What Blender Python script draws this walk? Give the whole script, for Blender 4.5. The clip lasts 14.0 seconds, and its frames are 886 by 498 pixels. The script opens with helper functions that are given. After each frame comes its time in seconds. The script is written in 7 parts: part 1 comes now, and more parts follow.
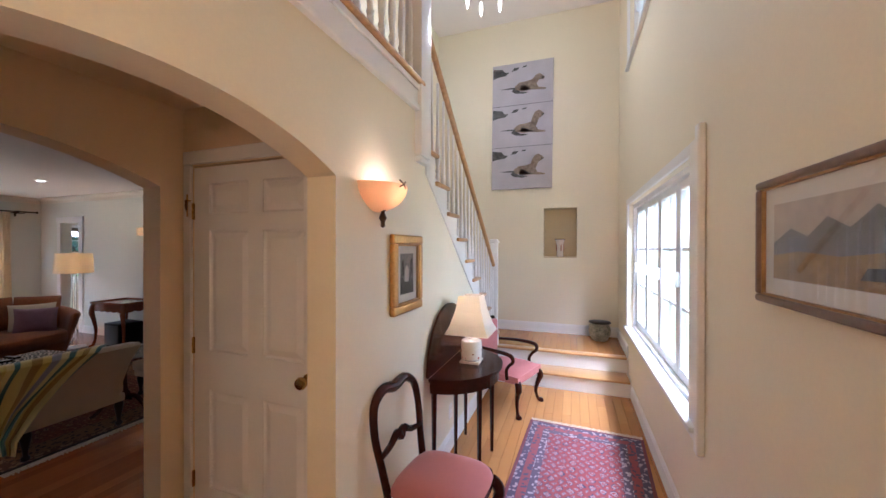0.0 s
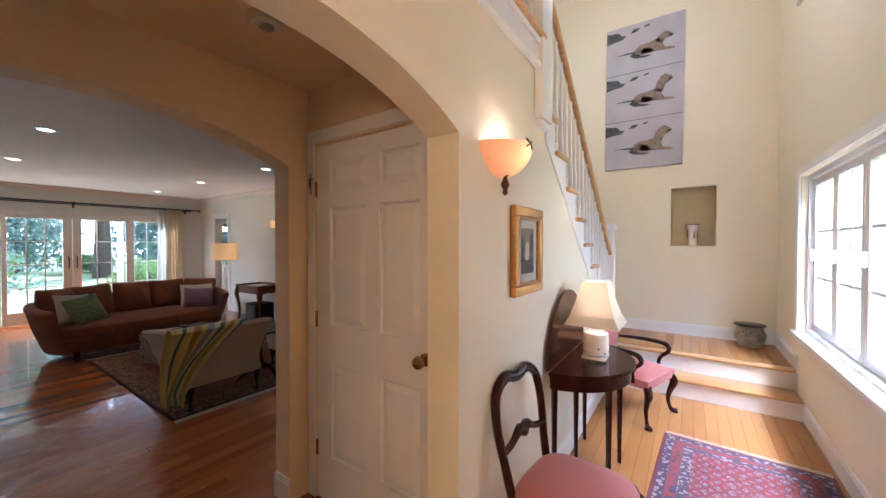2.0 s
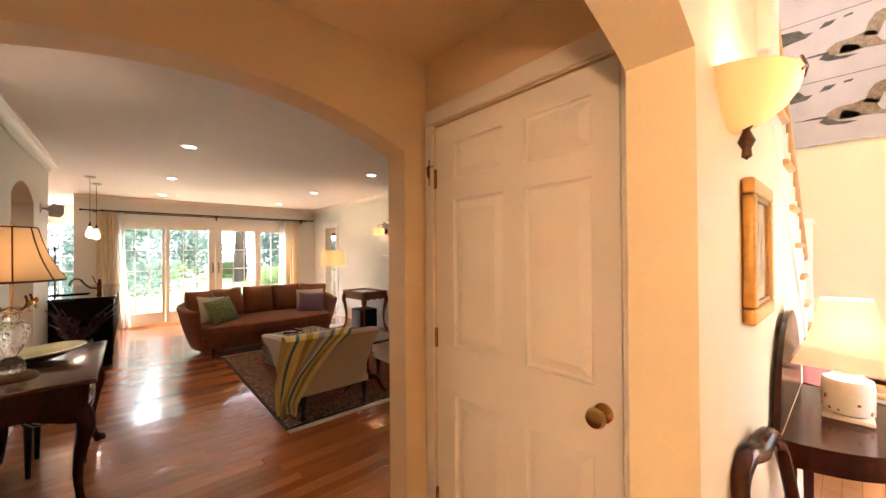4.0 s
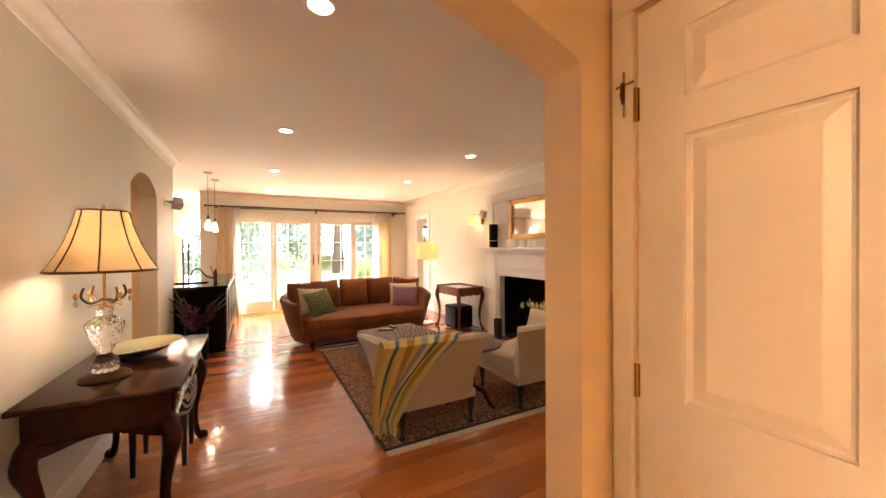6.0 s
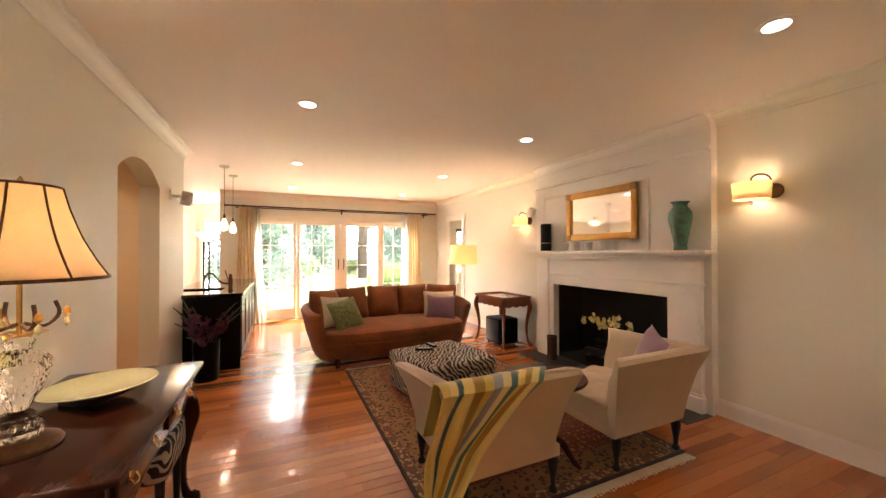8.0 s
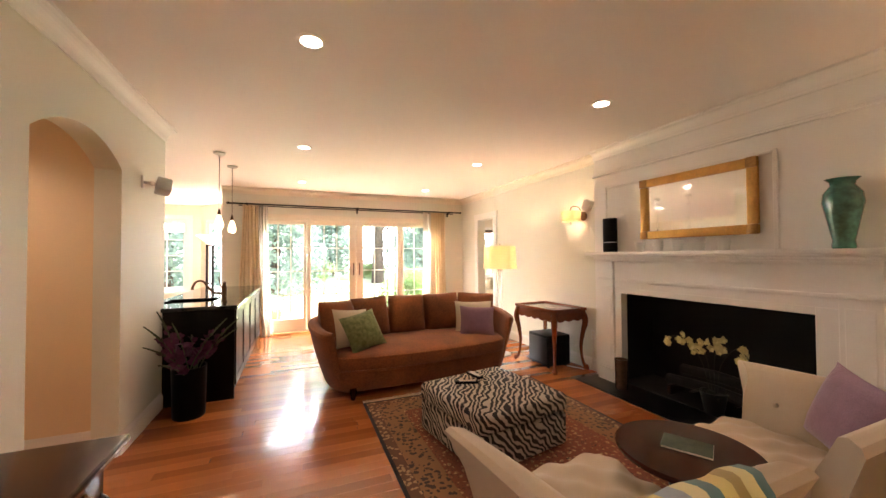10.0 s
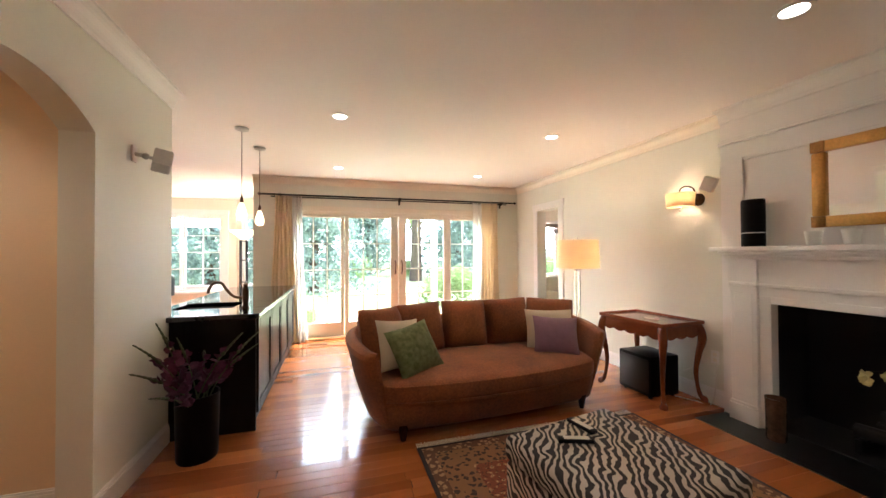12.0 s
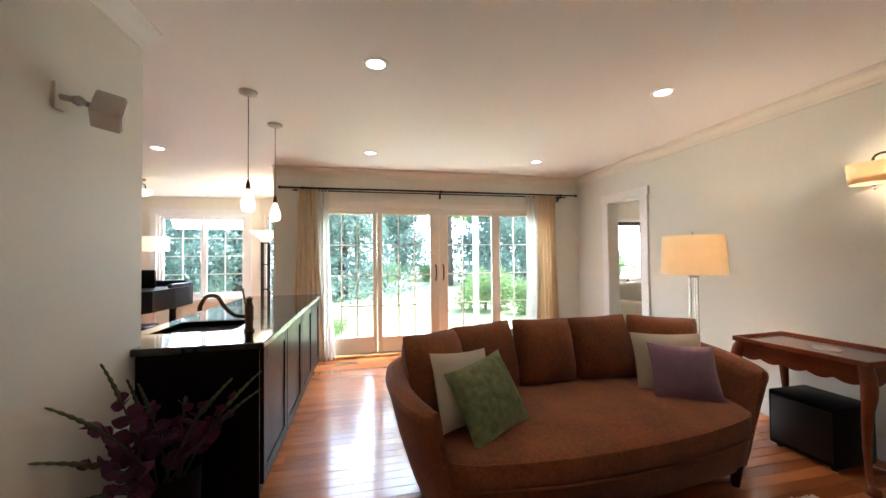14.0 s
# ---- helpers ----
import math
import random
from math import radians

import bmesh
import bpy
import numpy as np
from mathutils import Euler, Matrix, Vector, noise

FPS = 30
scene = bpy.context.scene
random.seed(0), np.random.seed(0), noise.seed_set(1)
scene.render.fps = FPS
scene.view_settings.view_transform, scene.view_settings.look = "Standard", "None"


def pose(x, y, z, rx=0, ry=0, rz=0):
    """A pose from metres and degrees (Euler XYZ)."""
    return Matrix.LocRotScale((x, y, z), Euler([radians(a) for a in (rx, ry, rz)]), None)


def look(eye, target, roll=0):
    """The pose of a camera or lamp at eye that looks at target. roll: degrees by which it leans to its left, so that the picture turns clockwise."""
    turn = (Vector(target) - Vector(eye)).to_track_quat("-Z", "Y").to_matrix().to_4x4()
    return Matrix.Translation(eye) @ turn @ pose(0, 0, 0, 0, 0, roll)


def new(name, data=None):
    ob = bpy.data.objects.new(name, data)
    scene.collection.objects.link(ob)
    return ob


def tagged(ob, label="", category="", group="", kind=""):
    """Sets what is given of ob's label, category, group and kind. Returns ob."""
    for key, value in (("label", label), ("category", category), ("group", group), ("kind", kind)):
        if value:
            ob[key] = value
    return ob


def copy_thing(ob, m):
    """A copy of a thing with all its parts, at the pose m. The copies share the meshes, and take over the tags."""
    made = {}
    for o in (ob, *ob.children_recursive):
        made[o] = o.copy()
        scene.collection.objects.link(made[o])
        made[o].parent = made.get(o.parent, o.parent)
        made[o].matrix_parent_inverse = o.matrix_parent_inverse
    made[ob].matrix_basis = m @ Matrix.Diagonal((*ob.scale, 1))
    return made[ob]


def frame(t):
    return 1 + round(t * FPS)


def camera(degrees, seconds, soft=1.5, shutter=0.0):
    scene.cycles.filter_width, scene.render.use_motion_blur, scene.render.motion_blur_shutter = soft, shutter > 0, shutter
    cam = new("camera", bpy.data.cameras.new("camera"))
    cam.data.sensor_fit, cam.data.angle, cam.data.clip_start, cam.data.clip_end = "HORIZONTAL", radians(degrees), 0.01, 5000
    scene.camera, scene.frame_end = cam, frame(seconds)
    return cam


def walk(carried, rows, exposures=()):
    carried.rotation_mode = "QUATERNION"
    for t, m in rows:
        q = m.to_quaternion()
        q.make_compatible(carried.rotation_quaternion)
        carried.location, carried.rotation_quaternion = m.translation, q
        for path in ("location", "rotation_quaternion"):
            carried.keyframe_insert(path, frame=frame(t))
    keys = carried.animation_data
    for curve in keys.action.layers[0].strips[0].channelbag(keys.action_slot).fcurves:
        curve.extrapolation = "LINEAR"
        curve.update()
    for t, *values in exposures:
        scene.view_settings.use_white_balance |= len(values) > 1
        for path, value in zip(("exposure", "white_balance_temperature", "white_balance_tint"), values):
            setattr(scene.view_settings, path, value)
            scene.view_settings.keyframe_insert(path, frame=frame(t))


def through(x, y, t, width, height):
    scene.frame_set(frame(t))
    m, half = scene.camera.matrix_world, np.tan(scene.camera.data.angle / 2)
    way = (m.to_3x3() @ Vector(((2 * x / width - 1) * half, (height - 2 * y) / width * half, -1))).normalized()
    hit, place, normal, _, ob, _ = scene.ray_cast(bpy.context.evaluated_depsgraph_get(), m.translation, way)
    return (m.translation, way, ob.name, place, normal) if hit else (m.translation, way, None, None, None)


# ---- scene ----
cam = camera(102.1, 14.0)
PATH = [
    (0, (0.405, 0.325, 1.6), (-0.28, 2.204, 1.592), 0.1),
    (0.5, (0.399, 0.332, 1.565), (-0.413, 2.16, 1.559), -0.2),
    (1, (0.386, 0.341, 1.522), (-0.549, 2.109, 1.517), -0.2),
    (1.5, (0.318, 0.374, 1.495), (-0.723, 2.082, 1.48), -0.1),
    (2, (0.186, 0.438, 1.486), (-0.948, 2.085, 1.457), 0.0),
    (2.5, (0.071, 0.448, 1.468), (-1.155, 2.027, 1.442), -0.1),
    (3, (-0.044, 0.501, 1.462), (-1.38, 1.989, 1.445), -0.3),
    (3.5, (-0.154, 0.574, 1.459), (-1.591, 1.965, 1.452), -0.6),
    (4, (-0.296, 0.638, 1.455), (-1.801, 1.955, 1.47), -0.4),
    (4.2, (-0.352, 0.653, 1.453), (-1.908, 1.91, 1.457), -0.5),
    (6.5, (-1.172, 0.843, 1.41), (-2.958, 1.743, 1.406), -0.2),
    (7, (-1.353, 0.865, 1.402), (-3.157, 1.73, 1.405), -0.2),
    (7.5, (-1.549, 0.892, 1.39), (-3.365, 1.73, 1.404), -0.1),
    (8, (-1.782, 0.907, 1.393), (-3.603, 1.733, 1.408), -0.1),
    (8.2, (-1.879, 0.907, 1.396), (-3.7, 1.735, 1.412), -0.3),
    (10.5, (-2.928, 1.073, 1.364), (-4.794, 1.792, 1.406), -0.2),
    (11, (-3.161, 1.097, 1.379), (-5.043, 1.772, 1.419), -0.1),
    (11.5, (-3.387, 1.083, 1.368), (-5.286, 1.71, 1.406), -0.1),
    (12, (-3.621, 1.063, 1.358), (-5.537, 1.637, 1.384), -0.3),
    (12.5, (-3.875, 1.058, 1.348), (-5.808, 1.572, 1.365), -0.7),
    (13, (-4.104, 1.042, 1.352), (-6.048, 1.509, 1.37), -0.8),
    (13.5, (-4.361, 1.027, 1.345), (-6.31, 1.472, 1.377), -0.7),
    (14, (-4.599, 1.022, 1.347), (-6.552, 1.453, 1.393), -0.6),
]
EXPOSURES = [(0.0, 1.42, 4950, 20), (1.5, 1.50, 5000, 20), (3.0, 2.2, 5500, 19), (4.0, 2.65, 6600, 24), (6.5, 3.2, 7500, 29), (8.0, 3.08, 7400, 26), (11.0, 2.97, 6500, 21), (14.0, 2.2, 5600, 15)]
walk(cam, [(t, look(eye, target, roll)) for t, eye, target, roll in PATH], EXPOSURES)

# ---- daylight ----
SUN_EL, SUN_AZ = 55.0, -20.0
world = bpy.data.worlds.new("sky")
scene.world = world
world.use_nodes = True
wn = world.node_tree
sky = wn.nodes.new("ShaderNodeTexSky")
sky.sky_type, sky.sun_disc = "NISHITA", False
sky.sun_elevation, sky.sun_rotation = radians(SUN_EL), radians(SUN_AZ)
wn.links.new(sky.outputs[0], wn.nodes["Background"].inputs[0])
wn.nodes["Background"].inputs[1].default_value = 0.15
sun = new("sun", bpy.data.lights.new("sun", "SUN"))
sun.data.energy, sun.data.angle, sun.data.color = 5.0, radians(0.5), (1.0, 0.95, 0.88)
sun.matrix_basis = look((0, 0, 20), (-20 * math.sin(radians(SUN_AZ)) / math.tan(radians(SUN_EL)), -20 * math.cos(radians(SUN_AZ)) / math.tan(radians(SUN_EL)), 0))


def lamp(name, kind, at, power, colour, size=0.05, target=None, spot=120):
    ob = new(name, bpy.data.lights.new(name, kind))
    ob.data.energy, ob.data.color = power, colour
    if kind == "AREA":
        ob.data.shape, ob.data.size = "DISK", size
    else:
        ob.data.shadow_soft_size = size
    if kind == "SPOT":
        ob.data.spot_size, ob.data.spot_blend = radians(spot), 0.6
    ob.matrix_basis = look(at, target) if target else pose(*at)
    return ob


# the sky above the garden doors, standing just over their head outside
skylight = lamp("sky_light", "AREA", (-10.35, 2.1, 2.85), 60, (0.92, 0.97, 1.0), 1.0, (-7.6, 2.1, 0.0))
skylight.data.shape, skylight.data.size, skylight.data.size_y = "RECTANGLE", 3.6, 0.6
hall_sky = lamp("hall_sky_light", "AREA", (1.75, 3.6, 3.05), 120, (0.92, 0.97, 1.0), 1.0, (0.1, 3.6, 0.2))
hall_sky.data.shape, hall_sky.data.size, hall_sky.data.size_y = "RECTANGLE", 2.0, 0.5

bay_sky = lamp("bay_sky_light", "AREA", (-12.75, -2.0, 2.3), 45, (0.92, 0.97, 1.0), 1.0, (-10.5, -2.0, 0.4))
bay_sky.data.shape, bay_sky.data.size, bay_sky.data.size_y = "RECTANGLE", 1.6, 0.8
sun_room_sky = lamp("sun_room_sky_light", "AREA", (-11.65, 6.3, 2.2), 35, (0.92, 0.97, 1.0), 1.0, (-9.0, 5.6, 0.4))
sun_room_sky.data.shape, sun_room_sky.data.size, sun_room_sky.data.size_y = "RECTANGLE", 1.9, 0.8
WARM, WARMER = (1.0, 0.80, 0.58), (1.0, 0.70, 0.42)


# ---- materials ----
def mat(name, colour, rough=0.5, metal=0.0, vary=0.08, scale=6.0, fine=60.0, bump=0.02, coat=0.0, second=None, sheen=0.0, stretch=(1, 1, 1)):
    """A node material with variation at two scales and fine relief."""
    m = bpy.data.materials.new(name)
    m.use_nodes = True
    t = m.node_tree
    n, k = t.nodes, t.links
    b = n["Principled BSDF"]
    co = n.new("ShaderNodeTexCoord")
    mp = n.new("ShaderNodeMapping")
    mp.inputs["Scale"].default_value = stretch
    k.new(co.outputs["Object"], mp.inputs[0])
    big, small = n.new("ShaderNodeTexNoise"), n.new("ShaderNodeTexNoise")
    for tex, sc in ((big, scale), (small, fine)):
        tex.inputs["Scale"].default_value = sc
        tex.inputs["Detail"].default_value = 5
        k.new(mp.outputs[0], tex.inputs["Vector"])
    add = n.new("ShaderNodeMath")
    add.operation = "ADD"
    half = n.new("ShaderNodeMath")
    half.operation = "MULTIPLY"
    half.inputs[1].default_value = 0.5
    k.new(big.outputs["Fac"], add.inputs[0])
    k.new(small.outputs["Fac"], add.inputs[1])
    k.new(add.outputs[0], half.inputs[0])
    ramp = n.new("ShaderNodeValToRGB")
    lo = second if second else tuple(c * (1 - vary) for c in colour)
    hi = colour if second else tuple(min(1, c * (1 + vary)) for c in colour)
    ramp.color_ramp.elements[0].position, ramp.color_ramp.elements[1].position = 0.35, 0.65
    ramp.color_ramp.elements[0].color, ramp.color_ramp.elements[1].color = (*lo, 1), (*hi, 1)
    k.new(half.outputs[0], ramp.inputs[0])
    k.new(ramp.outputs[0], b.inputs["Base Color"])
    b.inputs["Metallic"].default_value = metal
    rr = n.new("ShaderNodeMapRange")
    rr.inputs["To Min"].default_value, rr.inputs["To Max"].default_value = max(0.02, rough - 0.06), min(1, rough + 0.06)
    k.new(big.outputs["Fac"], rr.inputs[0])
    k.new(rr.outputs[0], b.inputs["Roughness"])
    b.inputs["Coat Weight"].default_value = coat
    b.inputs["Sheen Weight"].default_value = sheen
    if bump:
        bp = n.new("ShaderNodeBump")
        bp.inputs["Strength"].default_value, bp.inputs["Distance"].default_value = min(1, bump * 10), 0.004
        k.new(half.outputs[0], bp.inputs["Height"])
        k.new(bp.outputs[0], b.inputs["Normal"])
    return m


def plank_mat(name, dark, light, rough, island):
    """Varnished boards: each board has its own tone, with grain along y."""
    m = mat(name, light, rough, 0, 0.1, 3, 40, 0.006, 0.35, None, 0, (9, 0.7, 9))
    t = m.node_tree
    n, k = t.nodes, t.links
    src = n.new("ShaderNodeNewGeometry").outputs["Random Per Island"] if island else n.new("ShaderNodeObjectInfo").outputs["Random"]
    ramp = n.new("ShaderNodeValToRGB")
    ramp.color_ramp.elements[0].color, ramp.color_ramp.elements[1].color = (*dark, 1), (*light, 1)
    k.new(src, ramp.inputs[0])
    mix = n.new("ShaderNodeMixRGB")
    mix.blend_type, mix.inputs[0].default_value = "MULTIPLY", 0.16
    grain = n.new("ShaderNodeValToRGB")
    grain.color_ramp.elements[0].position, grain.color_ramp.elements[1].position = 0.3, 0.72
    grain.color_ramp.elements[0].color, grain.color_ramp.elements[1].color = (0.70, 0.60, 0.52, 1), (1, 1, 1, 1)
    k.new(n["Noise Texture"].outputs["Fac"], grain.inputs[0])
    k.new(ramp.outputs[0], mix.inputs[1])
    k.new(grain.outputs[0], mix.inputs[2])
    k.new(mix.outputs[0], n["Principled BSDF"].inputs["Base Color"])
    return m


def glass_mat(name, colour=(1, 1, 1), rough=0.0, ior=1.45):
    m = bpy.data.materials.new(name)
    m.use_nodes = True
    b = m.node_tree.nodes["Principled BSDF"]
    b.inputs["Base Color"].default_value = (*colour, 1)
    b.inputs["Transmission Weight"].default_value, b.inputs["Roughness"].default_value, b.inputs["IOR"].default_value = 1, rough, ior
    return m


def glow(name, colour, power, base=None):
    m = bpy.data.materials.new(name)
    m.use_nodes = True
    b = m.node_tree.nodes["Principled BSDF"]
    b.inputs["Base Color"].default_value = (*(base or colour), 1)
    b.inputs["Emission Color"].default_value = (*colour, 1)
    b.inputs["Emission Strength"].default_value = power
    b.inputs["Roughness"].default_value = 0.6
    return m


def shade_mat(name, colour, pass_on=0.5):
    """Lampshade cloth: lit through by the bulb inside."""
    m = mat(name, colour, 0.8, 0, 0.04, 8, 150, 0.02)
    n, k = m.node_tree.nodes, m.node_tree.links
    tr = n.new("ShaderNodeBsdfTranslucent")
    tr.inputs[0].default_value = (*colour, 1)
    mix = n.new("ShaderNodeMixShader")
    mix.inputs[0].default_value = pass_on
    k.new(n["Principled BSDF"].outputs[0], mix.inputs[1])
    k.new(tr.outputs[0], mix.inputs[2])
    k.new(mix.outputs[0], n["Material Output"].inputs[0])
    return m


def zebra_mat():
    """Printed zebra cloth: warped black bands on off-white."""
    m = bpy.data.materials.new("zebra_cloth")
    m.use_nodes = True
    n, k = m.node_tree.nodes, m.node_tree.links
    co = n.new("ShaderNodeTexCoord")
    w = n.new("ShaderNodeTexWave")
    w.wave_type, w.bands_direction = "BANDS", "DIAGONAL"
    w.inputs["Scale"].default_value, w.inputs["Distortion"].default_value = 12.0, 9.0
    w.inputs["Detail"].default_value, w.inputs["Detail Scale"].default_value = 1.5, 0.9
    k.new(co.outputs["Object"], w.inputs[0])
    r = n.new("ShaderNodeValToRGB")
    r.color_ramp.elements[0].position, r.color_ramp.elements[1].position = 0.52, 0.58
    r.color_ramp.elements[0].color, r.color_ramp.elements[1].color = (0.012, 0.01, 0.01, 1), (0.42, 0.36, 0.29, 1)
    k.new(w.outputs["Fac"], r.inputs[0])
    k.new(r.outputs[0], n["Principled BSDF"].inputs["Base Color"])
    n["Principled BSDF"].inputs["Roughness"].default_value = 0.85
    return m


def rug_mat(name, field, motif, dark, pale, sx, sy, borders, fine=1.0, rows=0.0):
    """Knotted wool: repeated motifs in a field, with bordering bands. sx, sy: half its size."""
    m = bpy.data.materials.new(name)
    m.use_nodes = True
    n, k = m.node_tree.nodes, m.node_tree.links
    b = n["Principled BSDF"]
    b.inputs["Roughness"].default_value, b.inputs["Sheen Weight"].default_value = 0.95, 0.0
    co = n.new("ShaderNodeTexCoord")
    sep = n.new("ShaderNodeSeparateXYZ")
    k.new(co.outputs["Object"], sep.inputs[0])

    def op(kind, a, c):
        q = n.new("ShaderNodeMath")
        q.operation = kind
        for i, v in enumerate((a, c)):
            if isinstance(v, (int, float)):
                q.inputs[i].default_value = v
            elif v is not None:
                k.new(v, q.inputs[i])
        return q.outputs[0]

    def mixc(f, a, c):
        q = n.new("ShaderNodeMixRGB")
        k.new(f, q.inputs[0])
        for i, v in ((1, a), (2, c)):
            if isinstance(v, tuple):
                q.inputs[i].default_value = (*v, 1)
            else:
                k.new(v, q.inputs[i])
        return q.outputs[0]

    wob = n.new("ShaderNodeTexNoise")
    wob.inputs["Scale"].default_value, wob.inputs["Detail"].default_value = 14 * fine, 3
    k.new(co.outputs["Object"], wob.inputs["Vector"])
    shift = n.new("ShaderNodeVectorMath")
    shift.operation = "MULTIPLY_ADD"
    shift.inputs[1].default_value = (0.09 / fine, 0.09 / fine, 0)
    k.new(wob.outputs["Color"], shift.inputs[0])
    k.new(co.outputs["Object"], shift.inputs[2])
    vor = n.new("ShaderNodeTexVoronoi")
    vor.distance, vor.inputs["Scale"].default_value, vor.inputs["Randomness"].default_value = "MANHATTAN", 13 * fine, 0.45
    k.new(shift.outputs[0], vor.inputs["Vector"])
    vor2 = n.new("ShaderNodeTexVoronoi")
    vor2.inputs["Scale"].default_value = 52 * fine
    k.new(shift.outputs[0], vor2.inputs["Vector"])
    c = mixc(op("LESS_THAN", vor.outputs["Distance"], 0.42), field, motif)
    c = mixc(op("LESS_THAN", vor.outputs["Distance"], 0.29), c, pale)
    c = mixc(op("LESS_THAN", vor.outputs["Distance"], 0.13), c, dark)
    c = mixc(op("LESS_THAN", vor2.outputs["Distance"], 0.26), c, dark)
    if rows:
        # small stepped medallions in rows, with a lesser one between each four
        flat = n.new("ShaderNodeSeparateXYZ")
        k.new(shift.outputs[0], flat.inputs[0])
        gx, gy = op("MULTIPLY", flat.outputs[0], rows), op("MULTIPLY", flat.outputs[1], rows * 0.8)

        def steps(a, b_):
            return op("ADD", op("ABSOLUTE", op("SUBTRACT", op("FRACT", a, None), 0.5), None), op("ABSOLUTE", op("SUBTRACT", op("FRACT", b_, None), 0.5), None))
        d1, d2 = steps(gx, gy), steps(op("ADD", gx, 0.5), op("ADD", gy, 0.5))
        c = mixc(op("LESS_THAN", d1, 0.40), field, dark)
        c = mixc(op("LESS_THAN", d1, 0.31), c, pale)
        c = mixc(op("LESS_THAN", d1, 0.22), c, motif)
        c = mixc(op("LESS_THAN", d1, 0.10), c, pale)
        c = mixc(op("LESS_THAN", d2, 0.17), c, pale)
        c = mixc(op("LESS_THAN", d2, 0.09), c, dark)
    edge = op("MINIMUM", op("SUBTRACT", sx, op("ABSOLUTE", sep.outputs[0], None)), op("SUBTRACT", sy, op("ABSOLUTE", sep.outputs[1], None)))
    vor3 = n.new("ShaderNodeTexVoronoi")
    vor3.inputs["Scale"].default_value = 18 * fine
    k.new(shift.outputs[0], vor3.inputs["Vector"])
    spots = op("LESS_THAN", vor3.outputs["Distance"], 0.40)
    for lim, a, d in borders:
        c = mixc(op("LESS_THAN", edge, lim), c, mixc(spots, a, d))
    no = n.new("ShaderNodeTexNoise")
    no.inputs["Scale"].default_value = 5
    k.new(co.outputs["Object"], no.inputs["Vector"])
    mul = n.new("ShaderNodeMixRGB")
    mul.blend_type, mul.inputs[0].default_value = "MULTIPLY", 0.25
    k.new(c, mul.inputs[1])
    k.new(no.outputs["Fac"], mul.inputs[2])
    k.new(mul.outputs[0], b.inputs["Base Color"])
    return m


def throw_mat():
    """Woven throw: lengthwise stripes of yellow, ochre, teal, grey and cream."""
    m = bpy.data.materials.new("striped_throw")
    m.use_nodes = True
    n, k = m.node_tree.nodes, m.node_tree.links
    uv = n.new("ShaderNodeUVMap")
    sep = n.new("ShaderNodeSeparateXYZ")
    k.new(uv.outputs[0], sep.inputs[0])
    r = n.new("ShaderNodeValToRGB")
    r.color_ramp.interpolation = "CONSTANT"
    cols = [(0.0, (0.5, 0.38, 0.10)), (0.08, (0.58, 0.48, 0.2)), (0.16, (0.04, 0.12, 0.12)), (0.22, (0.55, 0.44, 0.14)), (0.32, (0.3, 0.2, 0.04)), (0.4, (0.55, 0.42, 0.10)),
            (0.47, (0.25, 0.27, 0.3)), (0.55, (0.58, 0.5, 0.24)), (0.62, (0.04, 0.12, 0.12)), (0.68, (0.55, 0.42, 0.12)), (0.77, (0.3, 0.2, 0.04)), (0.86, (0.56, 0.48, 0.2)), (0.94, (0.05, 0.13, 0.12))]
    e = r.color_ramp.elements
    e[0].position, e[0].color = cols[0][0], (*cols[0][1], 1)
    e[1].position, e[1].color = cols[1][0], (*cols[1][1], 1)
    for p, c in cols[2:]:
        e.new(p).color = (*c, 1)
    k.new(sep.outputs[0], r.inputs[0])
    k.new(r.outputs[0], n["Principled BSDF"].inputs["Base Color"])
    n["Principled BSDF"].inputs["Roughness"].default_value = 0.9
    n["Principled BSDF"].inputs["Sheen Weight"].default_value = 0.3
    return m


HALL = mat("cream_wall_paint", (0.82, 0.745, 0.56), 0.6, 0, 0.02, 1.5, 90, 0.01)
# cream paint with the passage's warm lamplight put partly into its colour
PASSAGE = mat("lamplit_cream_wall_paint", (0.80, 0.63, 0.41), 0.6, 0, 0.02, 1.5, 90, 0.01)
SAGE = mat("pale_sage_wall_paint", (0.74, 0.735, 0.64), 0.6, 0, 0.02, 1.5, 90, 0.01)
CEIL = mat("ceiling_paint", (0.87, 0.82, 0.77), 0.7, 0, 0.015, 1.2, 70, 0.01)
WHITE = mat("white_gloss_paint", (0.82, 0.80, 0.76), 0.35, 0, 0.02, 3, 80, 0.004)
CREAMTRIM = mat("cream_gloss_paint", (0.80, 0.74, 0.62), 0.38, 0, 0.02, 3, 80, 0.004)
PLANK = plank_mat("oak_boards", (0.25, 0.072, 0.020), (0.44, 0.152, 0.042), 0.20, False)
PLANK_FAR = plank_mat("oak_boards_joined", (0.25, 0.072, 0.020), (0.44, 0.152, 0.042), 0.20, True)
PLANK_HALL = plank_mat("honey_oak_boards", (0.42, 0.19, 0.055), (0.50, 0.24, 0.075), 0.24, False)
GAP = mat("board_joint", (0.05, 0.025, 0.012), 0.8, 0, 0.2)
OAK = mat("honey_oak", (0.52, 0.29, 0.11), 0.3, 0, 0.18, 4, 50, 0.01, 0.3, None, 0, (1, 8, 8))
MAHOG = mat("dark_mahogany", (0.034, 0.008, 0.004), 0.16, 0, 0.3, 4, 40, 0.001, 0.0, None, 0, (1, 6, 6))
CHERRY = mat("cherry_wood", (0.17, 0.042, 0.014), 0.24, 0, 0.2, 4, 40, 0.008, 0.5, None, 0, (1, 7, 7))
EBONY = mat("ebonised_wood", (0.008, 0.005, 0.004), 0.35, 0, 0.3, 5, 40, 0.008, 0.1)
